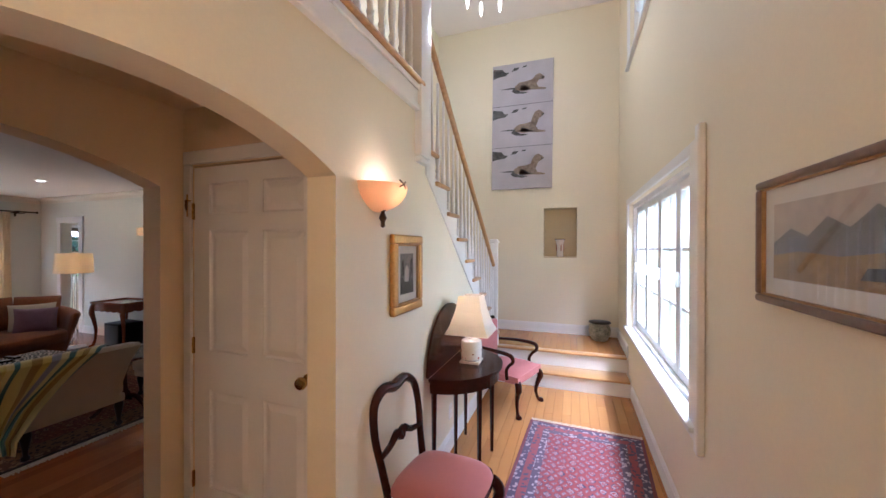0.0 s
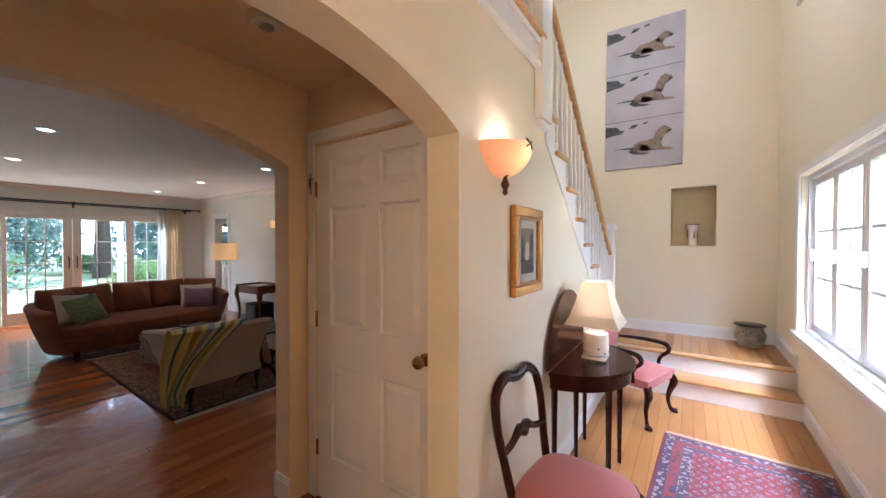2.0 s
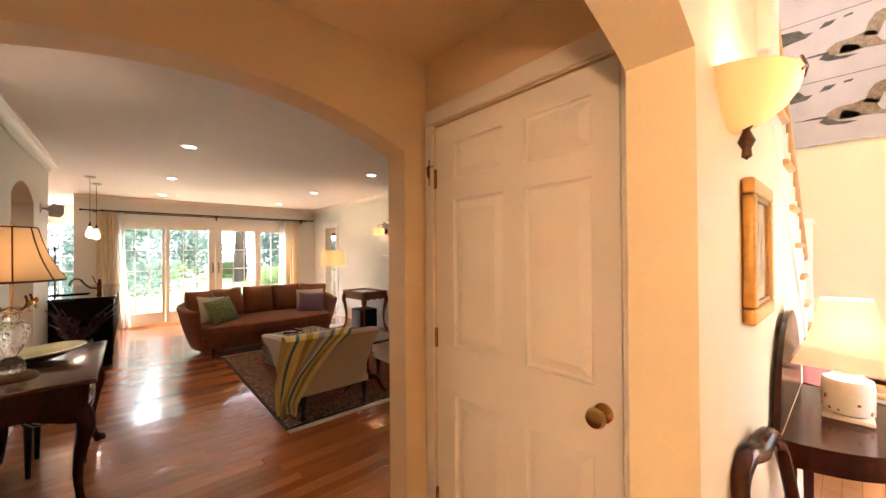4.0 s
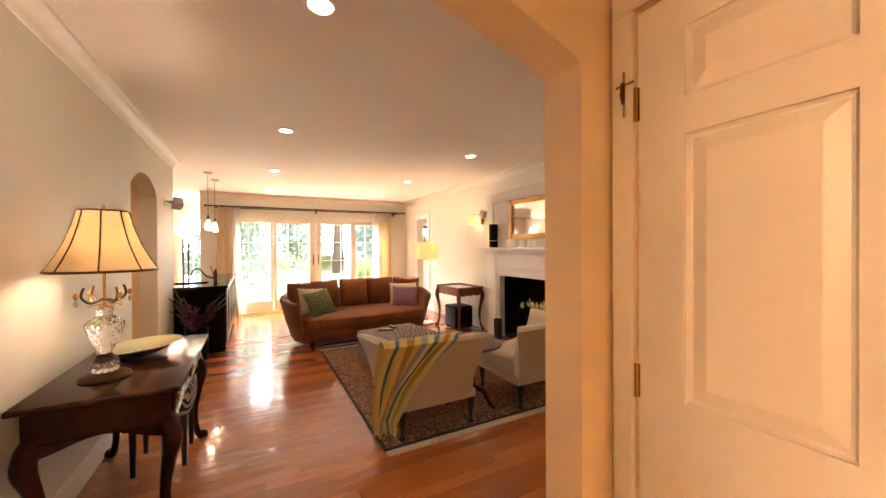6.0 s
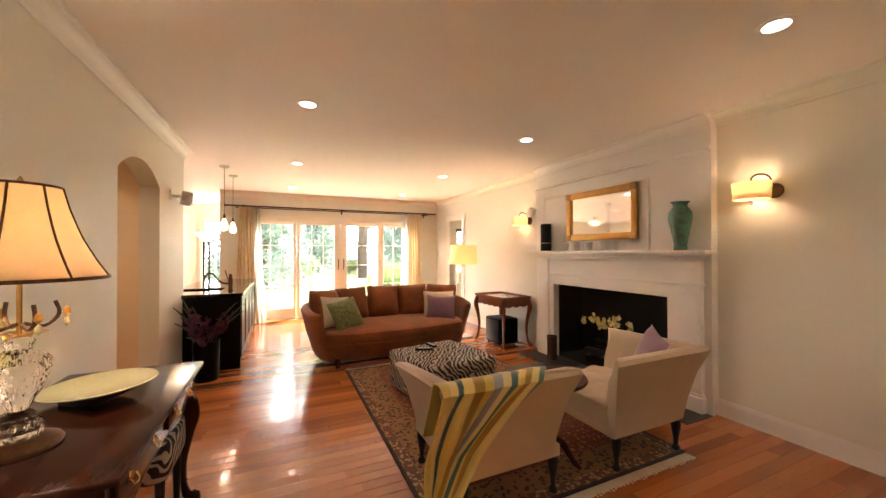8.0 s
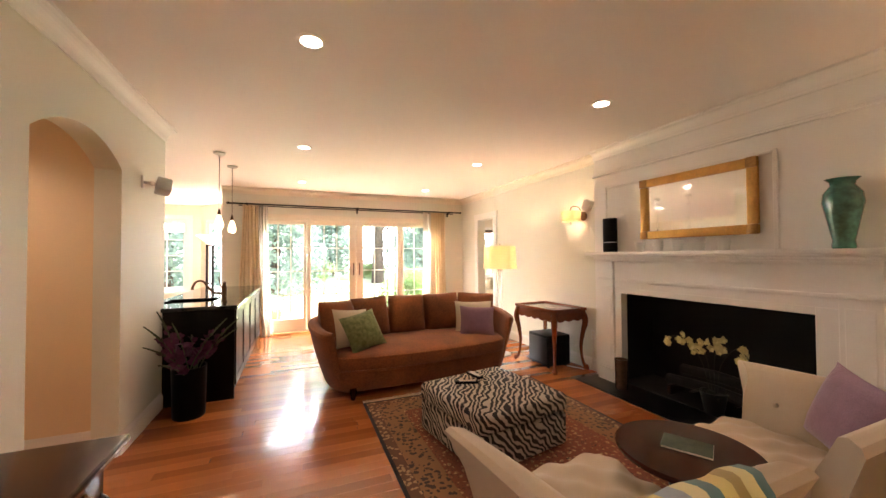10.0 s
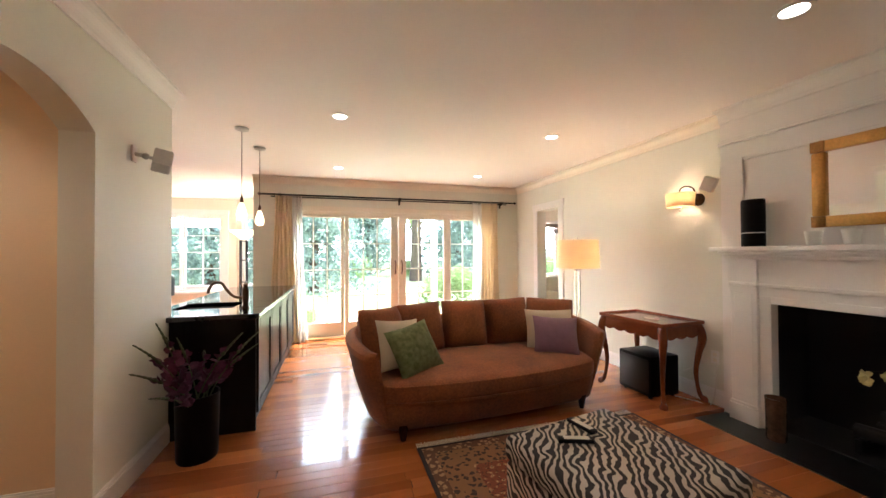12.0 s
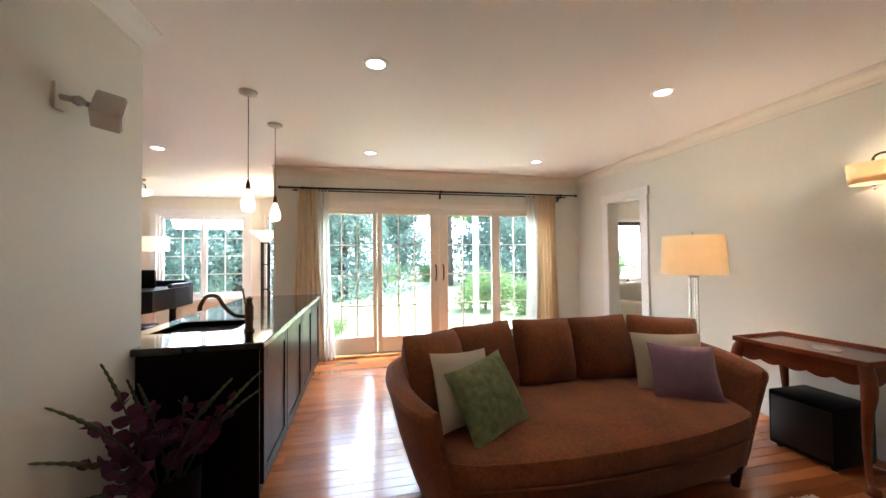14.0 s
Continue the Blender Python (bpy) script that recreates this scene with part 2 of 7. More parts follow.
ESPRESSO = mat("espresso_cabinet", (0.004, 0.002, 0.0015), 0.42, 0, 0.25, 3, 40, 0.006, 0.1, None, 0, (6, 6, 1))
GRANITE = mat("black_granite", (0.012, 0.013, 0.012), 0.08, 0, 0.6, 40, 220, 0.0, 0.3)
SUEDE = mat("brown_suede", (0.27, 0.085, 0.022), 0.9, 0, 0.25, 4, 60, 0.03, 0, (0.125, 0.036, 0.008), 0.12)
LINEN = mat("beige_linen", (0.46, 0.36, 0.25), 0.9, 0, 0.05, 6, 260, 0.05, 0, None, 0.2)
PINK = mat("rose_upholstery", (0.50, 0.17, 0.155), 0.85, 0, 0.06, 6, 260, 0.04, 0, None, 0.2)
GREEN = mat("green_leafy_cushion", (0.21, 0.25, 0.11), 0.85, 0, 0.2, 16, 30, 0.04, 0, (0.09, 0.125, 0.035), 0.2)
IVORY = mat("ivory_cushion", (0.52, 0.45, 0.33), 0.9, 0, 0.05, 6, 200, 0.04, 0, None, 0.2)
MAUVE = mat("mauve_cushion", (0.23, 0.125, 0.175), 0.8, 0, 0.12, 20, 160, 0.06, 0, None, 0.3)
BLACK = mat("black_plastic", (0.0035, 0.0035, 0.004), 0.45, 0, 0.2)
IRON = mat("black_iron", (0.015, 0.014, 0.014), 0.45, 0.6, 0.2)
BRASS = mat("worn_brass", (0.55, 0.36, 0.13), 0.25, 1.0, 0.15)
BRONZE = mat("bronze", (0.10, 0.055, 0.03), 0.35, 0.9, 0.25)
GOLD = mat("gilded_frame", (0.52, 0.28, 0.075), 0.38, 0.7, 0.2, 8, 60, 0.03)
STEEL = mat("brushed_metal", (0.5, 0.48, 0.45), 0.35, 1.0, 0.1)
BROWNFRAME = mat("brown_frame", (0.15, 0.085, 0.05), 0.4, 0.0, 0.2)
PAPER = mat("mat_board", (0.72, 0.68, 0.62), 0.9, 0, 0.03)
CANVAS = mat("lilac_grey_canvas", (0.46, 0.43, 0.46), 0.85, 0, 0.1, 4, 200, 0.03)
CANVAS_DARK = mat("dark_brush_on_canvas", (0.09, 0.09, 0.085), 0.85, 0, 0.5, 20, 60, 0.0)
CANVAS_TAN = mat("tan_paint_on_canvas", (0.27, 0.21, 0.155), 0.85, 0, 0.4, 25, 80, 0.0)
PORCELAIN = mat("white_porcelain", (0.75, 0.70, 0.62), 0.15, 0, 0.05, 8, 60, 0.0, 0.6)
PORC_DECOR = mat("painted_blossom", (0.30, 0.09, 0.03), 0.3, 0, 0.5, 20, 60)
STONEWARE = mat("speckled_stoneware", (0.42, 0.38, 0.28), 0.4, 0, 0.3, 14, 60, 0.02, 0, (0.10, 0.11, 0.07))
JADE = mat("green_glazed_vase", (0.06, 0.24, 0.17), 0.12, 0, 0.4, 6, 30, 0.0, 0.6, (0.02, 0.08, 0.06))
CELADON = mat("celadon_glaze", (0.60, 0.61, 0.34), 0.2, 0, 0.06, 6, 60, 0.0, 0.5)
SOOT = mat("sooted_firebrick", (0.005, 0.004, 0.004), 0.8, 0, 0.4, 8, 60, 0.05)
SLATE = mat("black_slate", (0.007, 0.0065, 0.0065), 0.3, 0, 0.3, 6, 60, 0.01, 0.0)
MIRROR = mat("mirror_silver", (0.92, 0.92, 0.90), 0.02, 1.0, 0.0, 4, 40, 0.0)
CRYSTAL = glass_mat("cut_crystal", (1, 0.98, 0.95), 0.03, 1.5)
CLEAR = glass_mat("clear_glass", (1, 1, 1), 0.0, 1.45)
PANE = glass_mat("window_glass", (1, 1, 1), 0.0, 1.01)
LACQUER = mat("black_lacquer", (0.004, 0.004, 0.004), 0.3, 0, 0.2, 5, 60, 0.0)
GREYCASE = mat("grey_plastic", (0.62, 0.60, 0.57), 0.5, 0, 0.05)
for m_, lv in ((MAHOG, 0.22), (CHERRY, 0.25), (ESPRESSO, 0.1), (LACQUER, 0.15), (BLACK, 0.1), (EBONY, 0.3)):
    m_.node_tree.nodes["Principled BSDF"].inputs["Specular IOR Level"].default_value = lv
PETAL = mat("pale_orchid_petal", (0.55, 0.48, 0.20), 0.6, 0, 0.1)
PURPLE = mat("dark_purple_bloom", (0.085, 0.016, 0.045), 0.8, 0, 0.4, 20, 60)
DARK_STEM = mat("dark_stem", (0.014, 0.018, 0.008), 0.6, 0, 0.3)
STEM = mat("green_stem", (0.05, 0.065, 0.022), 0.6, 0, 0.3)
DRAPE = shade_mat("cream_sheer_drape", (0.86, 0.74, 0.56), 0.5)
SHEER = shade_mat("white_sheer", (0.85, 0.84, 0.80), 0.6)
SHADE_DESK = shade_mat("tan_silk_shade", (0.90, 0.75, 0.54), 0.5)
SHADE_GOLD = shade_mat("golden_linen_shade", (0.88, 0.77, 0.57), 0.55)
FROSTED = shade_mat("frosted_white_glass", (0.84, 0.84, 0.80), 0.5)
SHADE_WHITE = shade_mat("white_linen_shade", (0.85, 0.78, 0.66), 0.5)
ALABASTER = shade_mat("alabaster_glass", (0.86, 0.62, 0.42), 0.5)
ZEBRA = zebra_mat()
THROW = throw_mat()
PERSIAN = rug_mat("persian_wool", (0.20, 0.055, 0.026), (0.28, 0.12, 0.055), (0.022, 0.012, 0.010), (0.46, 0.29, 0.14), 1.36, 0.93,
                  [(0.30, (0.24, 0.12, 0.05), (0.05, 0.028, 0.02)), (0.10, (0.12, 0.05, 0.024), (0.36, 0.22, 0.11)), (0.025, (0.02, 0.015, 0.015), (0.02, 0.015, 0.015))], 1.55)
RUNNER = rug_mat("runner_wool", (0.24, 0.048, 0.052), (0.22, 0.045, 0.05), (0.045, 0.035, 0.075), (0.34, 0.26, 0.28), 0.46, 1.25,
                 [(0.19, (0.10, 0.07, 0.10), (0.38, 0.31, 0.33)), (0.135, (0.26, 0.06, 0.065), (0.08, 0.06, 0.10)), (0.075, (0.08, 0.06, 0.10), (0.36, 0.29, 0.31)), (0.025, (0.16, 0.04, 0.05), (0.16, 0.04, 0.05))], 1.6, 15.0)
FRINGE = mat("wool_fringe", (0.55, 0.46, 0.34), 0.95, 0, 0.1)
GRASS = mat("lawn", (0.26, 0.31, 0.15), 0.9, 0, 0.25, 0.8, 30, 0.05)


def leaf_mat(name, colour, through):
    """Leaves that let part of the sun through."""
    m = mat(name, colour, 0.6, 0, 0.35, 1.5, 12, 0.0)
    n, k = m.node_tree.nodes, m.node_tree.links
    tr = n.new("ShaderNodeBsdfTranslucent")
    tr.inputs[0].default_value = (*through, 1)
    both = n.new("ShaderNodeAddShader")
    k.new(n["Principled BSDF"].outputs[0], both.inputs[0])
    k.new(tr.outputs[0], both.inputs[1])
    k.new(both.outputs[0], n["Material Output"].inputs[0])
    return m


LEAF = leaf_mat("leaf_green", (0.12, 0.19, 0.08), (0.10, 0.15, 0.05))
# spruce needles, with the blue and paleness of haze put into the green
LEAF_BLUE = leaf_mat("hazed_spruce_green", (0.12, 0.18, 0.15), (0.06, 0.09, 0.075))
BARK = mat("bark", (0.09, 0.065, 0.045), 0.9, 0, 0.3, 6, 30, 0.08)
WHITEBRICK = mat("white_painted_brick", (0.72, 0.70, 0.66), 0.7, 0, 0.06, 5, 40, 0.04)
PICTURE_GLASS = glass_mat("picture_glass", (1, 1, 1), 0.0, 1.3)
DARK_GOLD = mat("worn_gilding", (0.34, 0.18, 0.055), 0.4, 0.6, 0.25, 12, 80, 0.03)
BULB = glow("lit_can", (1.0, 0.9, 0.75), 4)
BULB_SOFT = glow("lit_bulb", (1.0, 0.84, 0.6), 3)
PEND = glow("lit_pendant_glass", (1.0, 0.78, 0.45), 0.7, (0.9, 0.8, 0.6))


# ---- mesh helpers ----
class B:
    """A bmesh with shapes added to it one by one; every method returns self."""

    def __init__(self):
        self.bm = bmesh.new()

    def box(self, x0, y0, z0, x1, y1, z1, bev=0.0, seg=2):
        x0, x1, y0, y1, z0, z1 = min(x0, x1), max(x0, x1), min(y0, y1), max(y0, y1), min(z0, z1), max(z0, z1)
        r = bmesh.ops.create_cube(self.bm, size=1)["verts"]
        for v in r:
            v.co = Vector(((x0 + x1) / 2 + v.co.x * (x1 - x0), (y0 + y1) / 2 + v.co.y * (y1 - y0), (z0 + z1) / 2 + v.co.z * (z1 - z0)))
        if bev:
            bmesh.ops.bevel(self.bm, geom=list({e for v in r for e in v.link_edges}), offset=bev, segments=seg, affect="EDGES", profile=0.5)
        return self

    def prism(self, pts, axis, a, b):
        """An outline of (u, v) points, pushed from a to b along the axis."""
        def put(u, v, w):
            return {"x": (w, u, v), "y": (u, w, v), "z": (u, v, w)}[axis]
        lo = [self.bm.verts.new(put(u, v, a)) for u, v in pts]
        hi = [self.bm.verts.new(put(u, v, b)) for u, v in pts]
        self.bm.faces.new(lo)
        self.bm.faces.new(hi[::-1])
        for i in range(len(pts)):
            j = (i + 1) % len(pts)
            self.bm.faces.new((lo[j], lo[i], hi[i], hi[j]))
        bmesh.ops.recalc_face_normals(self.bm, faces=self.bm.faces)
        return self

    def lathe(self, prof, at=(0, 0, 0), seg=20, sweep=360.0, start=0.0, sx=1.0, sy=1.0, cap=True):
        """Turns (radius, height) points about z; cap: shuts open ends."""
        full = sweep >= 359.9
        cols = []
        for i in range(seg if full else seg + 1):
            a = radians(start + sweep * i / seg)
            cols.append([self.bm.verts.new((at[0] + r * math.cos(a) * sx, at[1] + r * math.sin(a) * sy, at[2] + h)) for r, h in prof])
        m = len(cols)
        for i in range(m if full else m - 1):
            p, q = cols[i], cols[(i + 1) % m]
            for j in range(len(prof) - 1):
                self.bm.faces.new((p[j], q[j], q[j + 1], p[j + 1]))
        if full and cap:
            if prof[0][0] > 1e-4:
                self.bm.faces.new([c[0] for c in cols][::-1])
            if prof[-1][0] > 1e-4:
                self.bm.faces.new([c[-1] for c in cols])
        bmesh.ops.remove_doubles(self.bm, verts=self.bm.verts, dist=1e-5)
        return self

    def tube(self, pts, rad, seg=8, flat=1.0):
        """A round bar along points; rad is one radius or one a point."""
        pts = [Vector(p) for p in pts]
        rad = [rad] * len(pts) if isinstance(rad, (int, float)) else rad
        if len(pts) >= 4:
            # rounds the bends
            fine, wide = [], []
            for i in range(len(pts) - 1):
                a, b, c, d = pts[max(0, i - 1)], pts[i], pts[i + 1], pts[min(len(pts) - 1, i + 2)]
                for j in range(4):
                    f = j / 4
                    fine.append(0.5 * (2 * b + (c - a) * f + (2 * a - 5 * b + 4 * c - d) * f * f + (3 * b - a - 3 * c + d) * f ** 3))
                    wide.append(rad[i] + (rad[i + 1] - rad[i]) * f * f * (3 - 2 * f))
            pts, rad = fine + [pts[-1]], wide + [rad[-1]]
        rings = []
        side = None
        for i, p in enumerate(pts):
            d = (pts[min(i + 1, len(pts) - 1)] - pts[max(i - 1, 0)]).normalized()
            if side is None:
                side = d.cross(Vector((0, 0, 1)) if abs(d.z) < 0.9 else Vector((1, 0, 0))).normalized()
            else:
                side = (side - d * side.dot(d)).normalized()
            up = side.cross(d)
            rings.append([self.bm.verts.new(p + (side * math.cos(2 * math.pi * j / seg) + up * math.sin(2 * math.pi * j / seg) * flat) * rad[i]) for j in range(seg)])
        for p, q in zip(rings, rings[1:]):
            for j in range(seg):
                self.bm.faces.new((p[j], p[(j + 1) % seg], q[(j + 1) % seg], q[j]))
        self.bm.faces.new(rings[0][::-1])
        self.bm.faces.new(rings[-1])
        return self

    def pillow(self, w, h, d, m=None, pinch=0.75, n=12, corner=0.0):
        """A stuffed cushion in the xz plane, d thick in the middle, with drawn-out corners."""
        vs = {}
        for s in (1, -1):
            for i in range(n + 1):
                for j in range(n + 1):
                    u, v = 2 * i / n - 1, 2 * j / n - 1
                    edge = abs(u) == 1 or abs(v) == 1
                    if s == -1 and edge:
                        vs[s, i, j] = vs[1, i, j]
                        continue
                    k = 1 - 0.07 * (1 - u * u) * (v * v)
                    k2 = 1 - 0.07 * (1 - v * v) * (u * u)
                    t = ((1 - u ** 2) * (1 - v ** 2)) ** 0.42 * pinch + (1 - pinch) * ((1 - u ** 4) * (1 - v ** 4))
                    co = Vector((u * w / 2 * k2 * math.sqrt(1 - corner * v ** 4), s * d / 2 * t, v * h / 2 * k * math.sqrt(1 - corner * u ** 4)))
                    vs[s, i, j] = self.bm.verts.new(m @ co if m else co)
            for i in range(n):
                for j in range(n):
                    f = [vs[s, i, j], vs[s, i + 1, j], vs[s, i + 1, j + 1], vs[s, i, j + 1]]
                    self.bm.faces.new(f if s == -1 else f[::-1])
        bmesh.ops.recalc_face_normals(self.bm, faces=self.bm.faces)
        return self

    def sheet(self, fn, nu, nv, thick=0.0, uv=False):
        """A surface fn(u, v), u and v from 0 to 1; thick: pushed out to both sides."""
        g = [[self.bm.verts.new(fn(i / nu, j / nv)) for j in range(nv + 1)] for i in range(nu + 1)]
        lay = self.bm.loops.layers.uv.new("UVMap") if uv else None
        fs = []
        for i in range(nu):
            for j in range(nv):
                f = self.bm.faces.new((g[i][j], g[i + 1][j], g[i + 1][j + 1], g[i][j + 1]))
                fs.append(f)
                if uv:
                    for lp, (a, b) in zip(f.loops, ((i, j), (i + 1, j), (i + 1, j + 1), (i, j + 1))):
                        lp[lay].uv = (a / nu, b / nv)
        if thick:
            self.bm.normal_update()
            bmesh.ops.solidify(self.bm, geom=fs, thickness=thick)
        return self

    def loft(self, rings):
        """A closed skin through rings of equally many points, with both ends shut."""
        rs = [[self.bm.verts.new(p) for p in r] for r in rings]
        for p, q in zip(rs, rs[1:]):
            for j in range(len(p)):
                i = (j + 1) % len(p)
                self.bm.faces.new((p[j], p[i], q[i], q[j]))
        self.bm.faces.new(rs[0][::-1])
        self.bm.faces.new(rs[-1])
        bmesh.ops.recalc_face_normals(self.bm, faces=self.bm.faces)
        return self

    def move(self, m):
        bmesh.ops.transform(self.bm, matrix=m, verts=self.bm.verts)
        return self


def to_mesh(name, b, material, smooth=False):
    me = bpy.data.meshes.new(name)
    bm = b.bm
    bm.to_mesh(me)
    bm.free()
    me.materials.append(material)
    if smooth:
        for p in me.polygons:
            p.use_smooth = True
        me.set_sharp_from_angle(angle=radians(40))
    return me


def part(name, b, material, parent, label="", smooth=True):
    ob = new(name, to_mesh(name, b, material, smooth))
    ob.parent = parent
    if label:
        ob["label"] = label
    return ob


def again(ob, parent, m=None):
    """Another part on the same mesh."""
    o = new(ob.name.split(".")[0], ob.data)
    o.parent = parent
    if m:
        o.matrix_basis = m
    if "label" in ob:
        o["label"] = ob["label"]
    return o


def thing(name, label, category, m=None, group=""):
    ob = new(name)
    ob.empty_display_size = 0.1
    if m:
        ob.matrix_basis = m
    return tagged(ob, label, category, group)


def solid(name, b, material, label, category, m=None, smooth=True, group=""):
    ob = new(name, to_mesh(name, b, material, smooth))
    if m:
        ob.matrix_basis = m
    return tagged(ob, label, category, group)


def built(name, b, material, label="", smooth=False):
    return tagged(new(name, to_mesh(name, b, material, smooth)), label, "", "", "structure")


def arch(u0, u1, spring, rise, n=24):
    """Points of a flat arch from (u1, spring) over to (u0, spring)."""
    half = (u1 - u0) / 2
    r = (half * half + rise * rise) / (2 * rise)
    mid, base = (u0 + u1) / 2, spring + rise - r
    a = math.asin(half / r)
    return [(mid + r * math.sin(a - 2 * a * i / n), base + r * math.cos(a - 2 * a * i / n)) for i in range(n + 1)]


# ---- the large structure ----
H, HR, HB, HC = -0.515, 0.995, 5.84, 5.05
CL = 2.555
XA, XB, YL, YR = -1.82, -9.62, -0.11, 4.31

# hall
built("wall_hall_left", B().prism([(-1.4, 0), (0.30, 0)] + arch(0.30, 1.56, 1.897, 0.145)[::-1] + [(1.56, 0), (4.60, 0), (4.60, 0.53), (2.50, 2.17), (2.50, 2.62), (-1.4, 2.62)], "x", H - 0.145, H), HALL)
wr = B()
wr.box(HR, -1.4, 0, HR + 0.2, 2.53, HC).box(HR, 4.83, 0, HR + 0.2, HB, HC).box(HR, 2.53, 0, HR + 0.2, 4.83, 0.70)
wr.box(HR, 2.53, 2.08, HR + 0.2, 4.83, 3.68).box(HR, 2.53, 4.80, HR + 0.2, 4.83, HC)
built("wall_hall_right", wr, HALL)
wb = B().box(-1.85, HB, 0, -0.015, HB + 0.3, HC).box(0.45, HB, 0, HR + 0.2, HB + 0.3, HC).box(-0.015, HB, 0, 0.45, HB + 0.3, 1.467).box(-0.015, HB, 2.19, 0.45, HB + 0.3, HC)
built("wall_hall_end", wb, HALL)
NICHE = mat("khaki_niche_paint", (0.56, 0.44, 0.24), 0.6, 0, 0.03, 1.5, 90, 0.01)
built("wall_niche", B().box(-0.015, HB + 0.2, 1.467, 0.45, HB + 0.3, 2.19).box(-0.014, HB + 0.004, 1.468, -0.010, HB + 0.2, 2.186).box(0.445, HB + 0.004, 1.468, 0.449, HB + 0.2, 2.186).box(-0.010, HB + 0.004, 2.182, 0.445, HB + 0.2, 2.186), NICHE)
built("wall_stair", B().box(-1.85, 1.83, 0, -1.68, HB, HC), HALL)
built("wall_entry", B().box(H - 0.145, -1.6, 0, HR + 0.2, -1.4, HC), HALL)
built("wall_upper", B().box(-3.0, -1.6, 2.62, -2.85, HB, HC).box(-2.85, -1.6, 2.62, H - 0.145, -1.4, HC).box(-2.85, HB, 2.62, -1.85, HB + 0.2, HC), HALL)
built("ceiling_hall", B().box(-3.0, -1.6, HC, HR + 0.2, HB + 0.3, HC + 0.15), CEIL)
built("floor_upper", B().box(-1.66, -1.4, 2.41, H - 0.005, 2.30, 2.60).box(-2.85, -1.4, 2.69, -1.66, HB, 2.75), OAK)
built("floor_landing", B().box(-1.68, 4.87, 0.0, HR, HB, 0.325), WHITE)
built("floor_base", B().box(XB - 0.15, -5, -0.16, HR + 0.2, HB + 0.3, -0.016).box(-13, -5, -0.16, XB - 0.15, 0.02, -0.016), GAP)

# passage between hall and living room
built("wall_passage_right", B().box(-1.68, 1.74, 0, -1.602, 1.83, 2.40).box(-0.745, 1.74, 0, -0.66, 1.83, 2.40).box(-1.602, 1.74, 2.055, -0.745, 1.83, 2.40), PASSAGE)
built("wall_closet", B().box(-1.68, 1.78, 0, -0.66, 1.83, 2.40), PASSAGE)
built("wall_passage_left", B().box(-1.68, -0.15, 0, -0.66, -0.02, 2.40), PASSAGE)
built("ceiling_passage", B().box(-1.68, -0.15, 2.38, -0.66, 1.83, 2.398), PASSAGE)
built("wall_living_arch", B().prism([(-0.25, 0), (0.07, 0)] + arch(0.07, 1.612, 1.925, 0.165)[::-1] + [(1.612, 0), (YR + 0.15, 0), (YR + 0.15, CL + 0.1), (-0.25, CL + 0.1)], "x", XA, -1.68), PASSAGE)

# living room
built("wall_living_left", B().prism([(-6.76, 0), (-5.87, 0)] + arch(-5.87, -4.93, 1.985, 0.155)[::-1] + [(-4.93, 0), (XA, 0), (XA, CL + 0.1), (-6.76, CL + 0.1)], "y", YL - 0.15, YL), SAGE)
built("wall_corridor", B().box(-6.15, -2.0, 0, -6.03, YL - 0.15, CL).box(-4.80, -2.0, 0, -4.68, YL - 0.15, CL).box(-6.15, -2.12, 0, -4.68, -2.0, CL).box(-6.15, -2.12, 2.42, -4.68, YL - 0.15, 2.50), PASSAGE)
wl = B().box(XB - 0.15, YR, 0, -8.905, YR + 0.15, CL + 0.1).box(-8.315, YR, 0, -5.62, YR + 0.15, CL + 0.1).box(-8.905, YR, 2.06, -8.315, YR + 0.15, CL + 0.1)
wl.box(-3.85, YR, 0, XA, YR + 0.15, CL + 0.1).box(-5.62, YR, 1.15, -3.85, YR + 0.15, CL + 0.1)
built("wall_living_right", wl, SAGE)
FY0, FY1, FZ = 0.40, 3.83, 2.04
built("wall_living_end", B().box(XB - 0.15, -0.13, 0, XB, FY0, CL + 0.1).box(XB - 0.15, FY1, 0, XB, YR, CL + 0.1).box(XB - 0.15, FY0, FZ, XB, FY1, CL + 0.1), SAGE)
built("ceiling", B().box(XB - 0.15, -5, CL, -1.68, YR + 0.15, CL + 0.12).box(-13, -5, CL, XB - 0.15, 0.02, CL + 0.12), CEIL)
br = B().box(-5.87, 4.225, 0, -5.52, YR - 0.002, CL).box(-3.95, 4.225, 0, -3.60, YR - 0.002, CL).box(-5.52, 4.225, 0.985, -3.95, YR - 0.002, CL)
built("wall_chimney_breast", br, WHITE)
fbx = B().box(-5.62, YR, -0.01, -3.85, 4.85, 0.006).box(-5.66, YR, 0, -5.60, 4.85, 1.15).box(-3.87, YR, 0, -3.80, 4.85, 1.15).box(-5.66, 4.80, 0, -3.80, 4.86, 1.2).box(-5.66, YR, 1.12, -3.80, 4.86, 1.2)
built("wall_firebox", fbx, SOOT)
built("hearth", B().box(-5.86, 3.88, -0.01, -3.60, 4.30, 0.006), SLATE)

# bay room beyond the counter
built("wall_bay_return", B().box(-11.55, -0.13, 0, XB - 0.15, 0.02, CL + 0.1), SAGE)
bw = B().box(-12.5, -5, 0, -12.35, -2.80, CL + 0.1).box(-12.5, -1.24, 0, -12.35, -1.0, CL + 0.1).box(-12.5, -2.80, 0, -12.35, -1.24, 0.60).box(-12.5, -2.80, 2.22, -12.35, -1.24, CL + 0.1)
built("wall_bay_end", bw, CREAMTRIM)


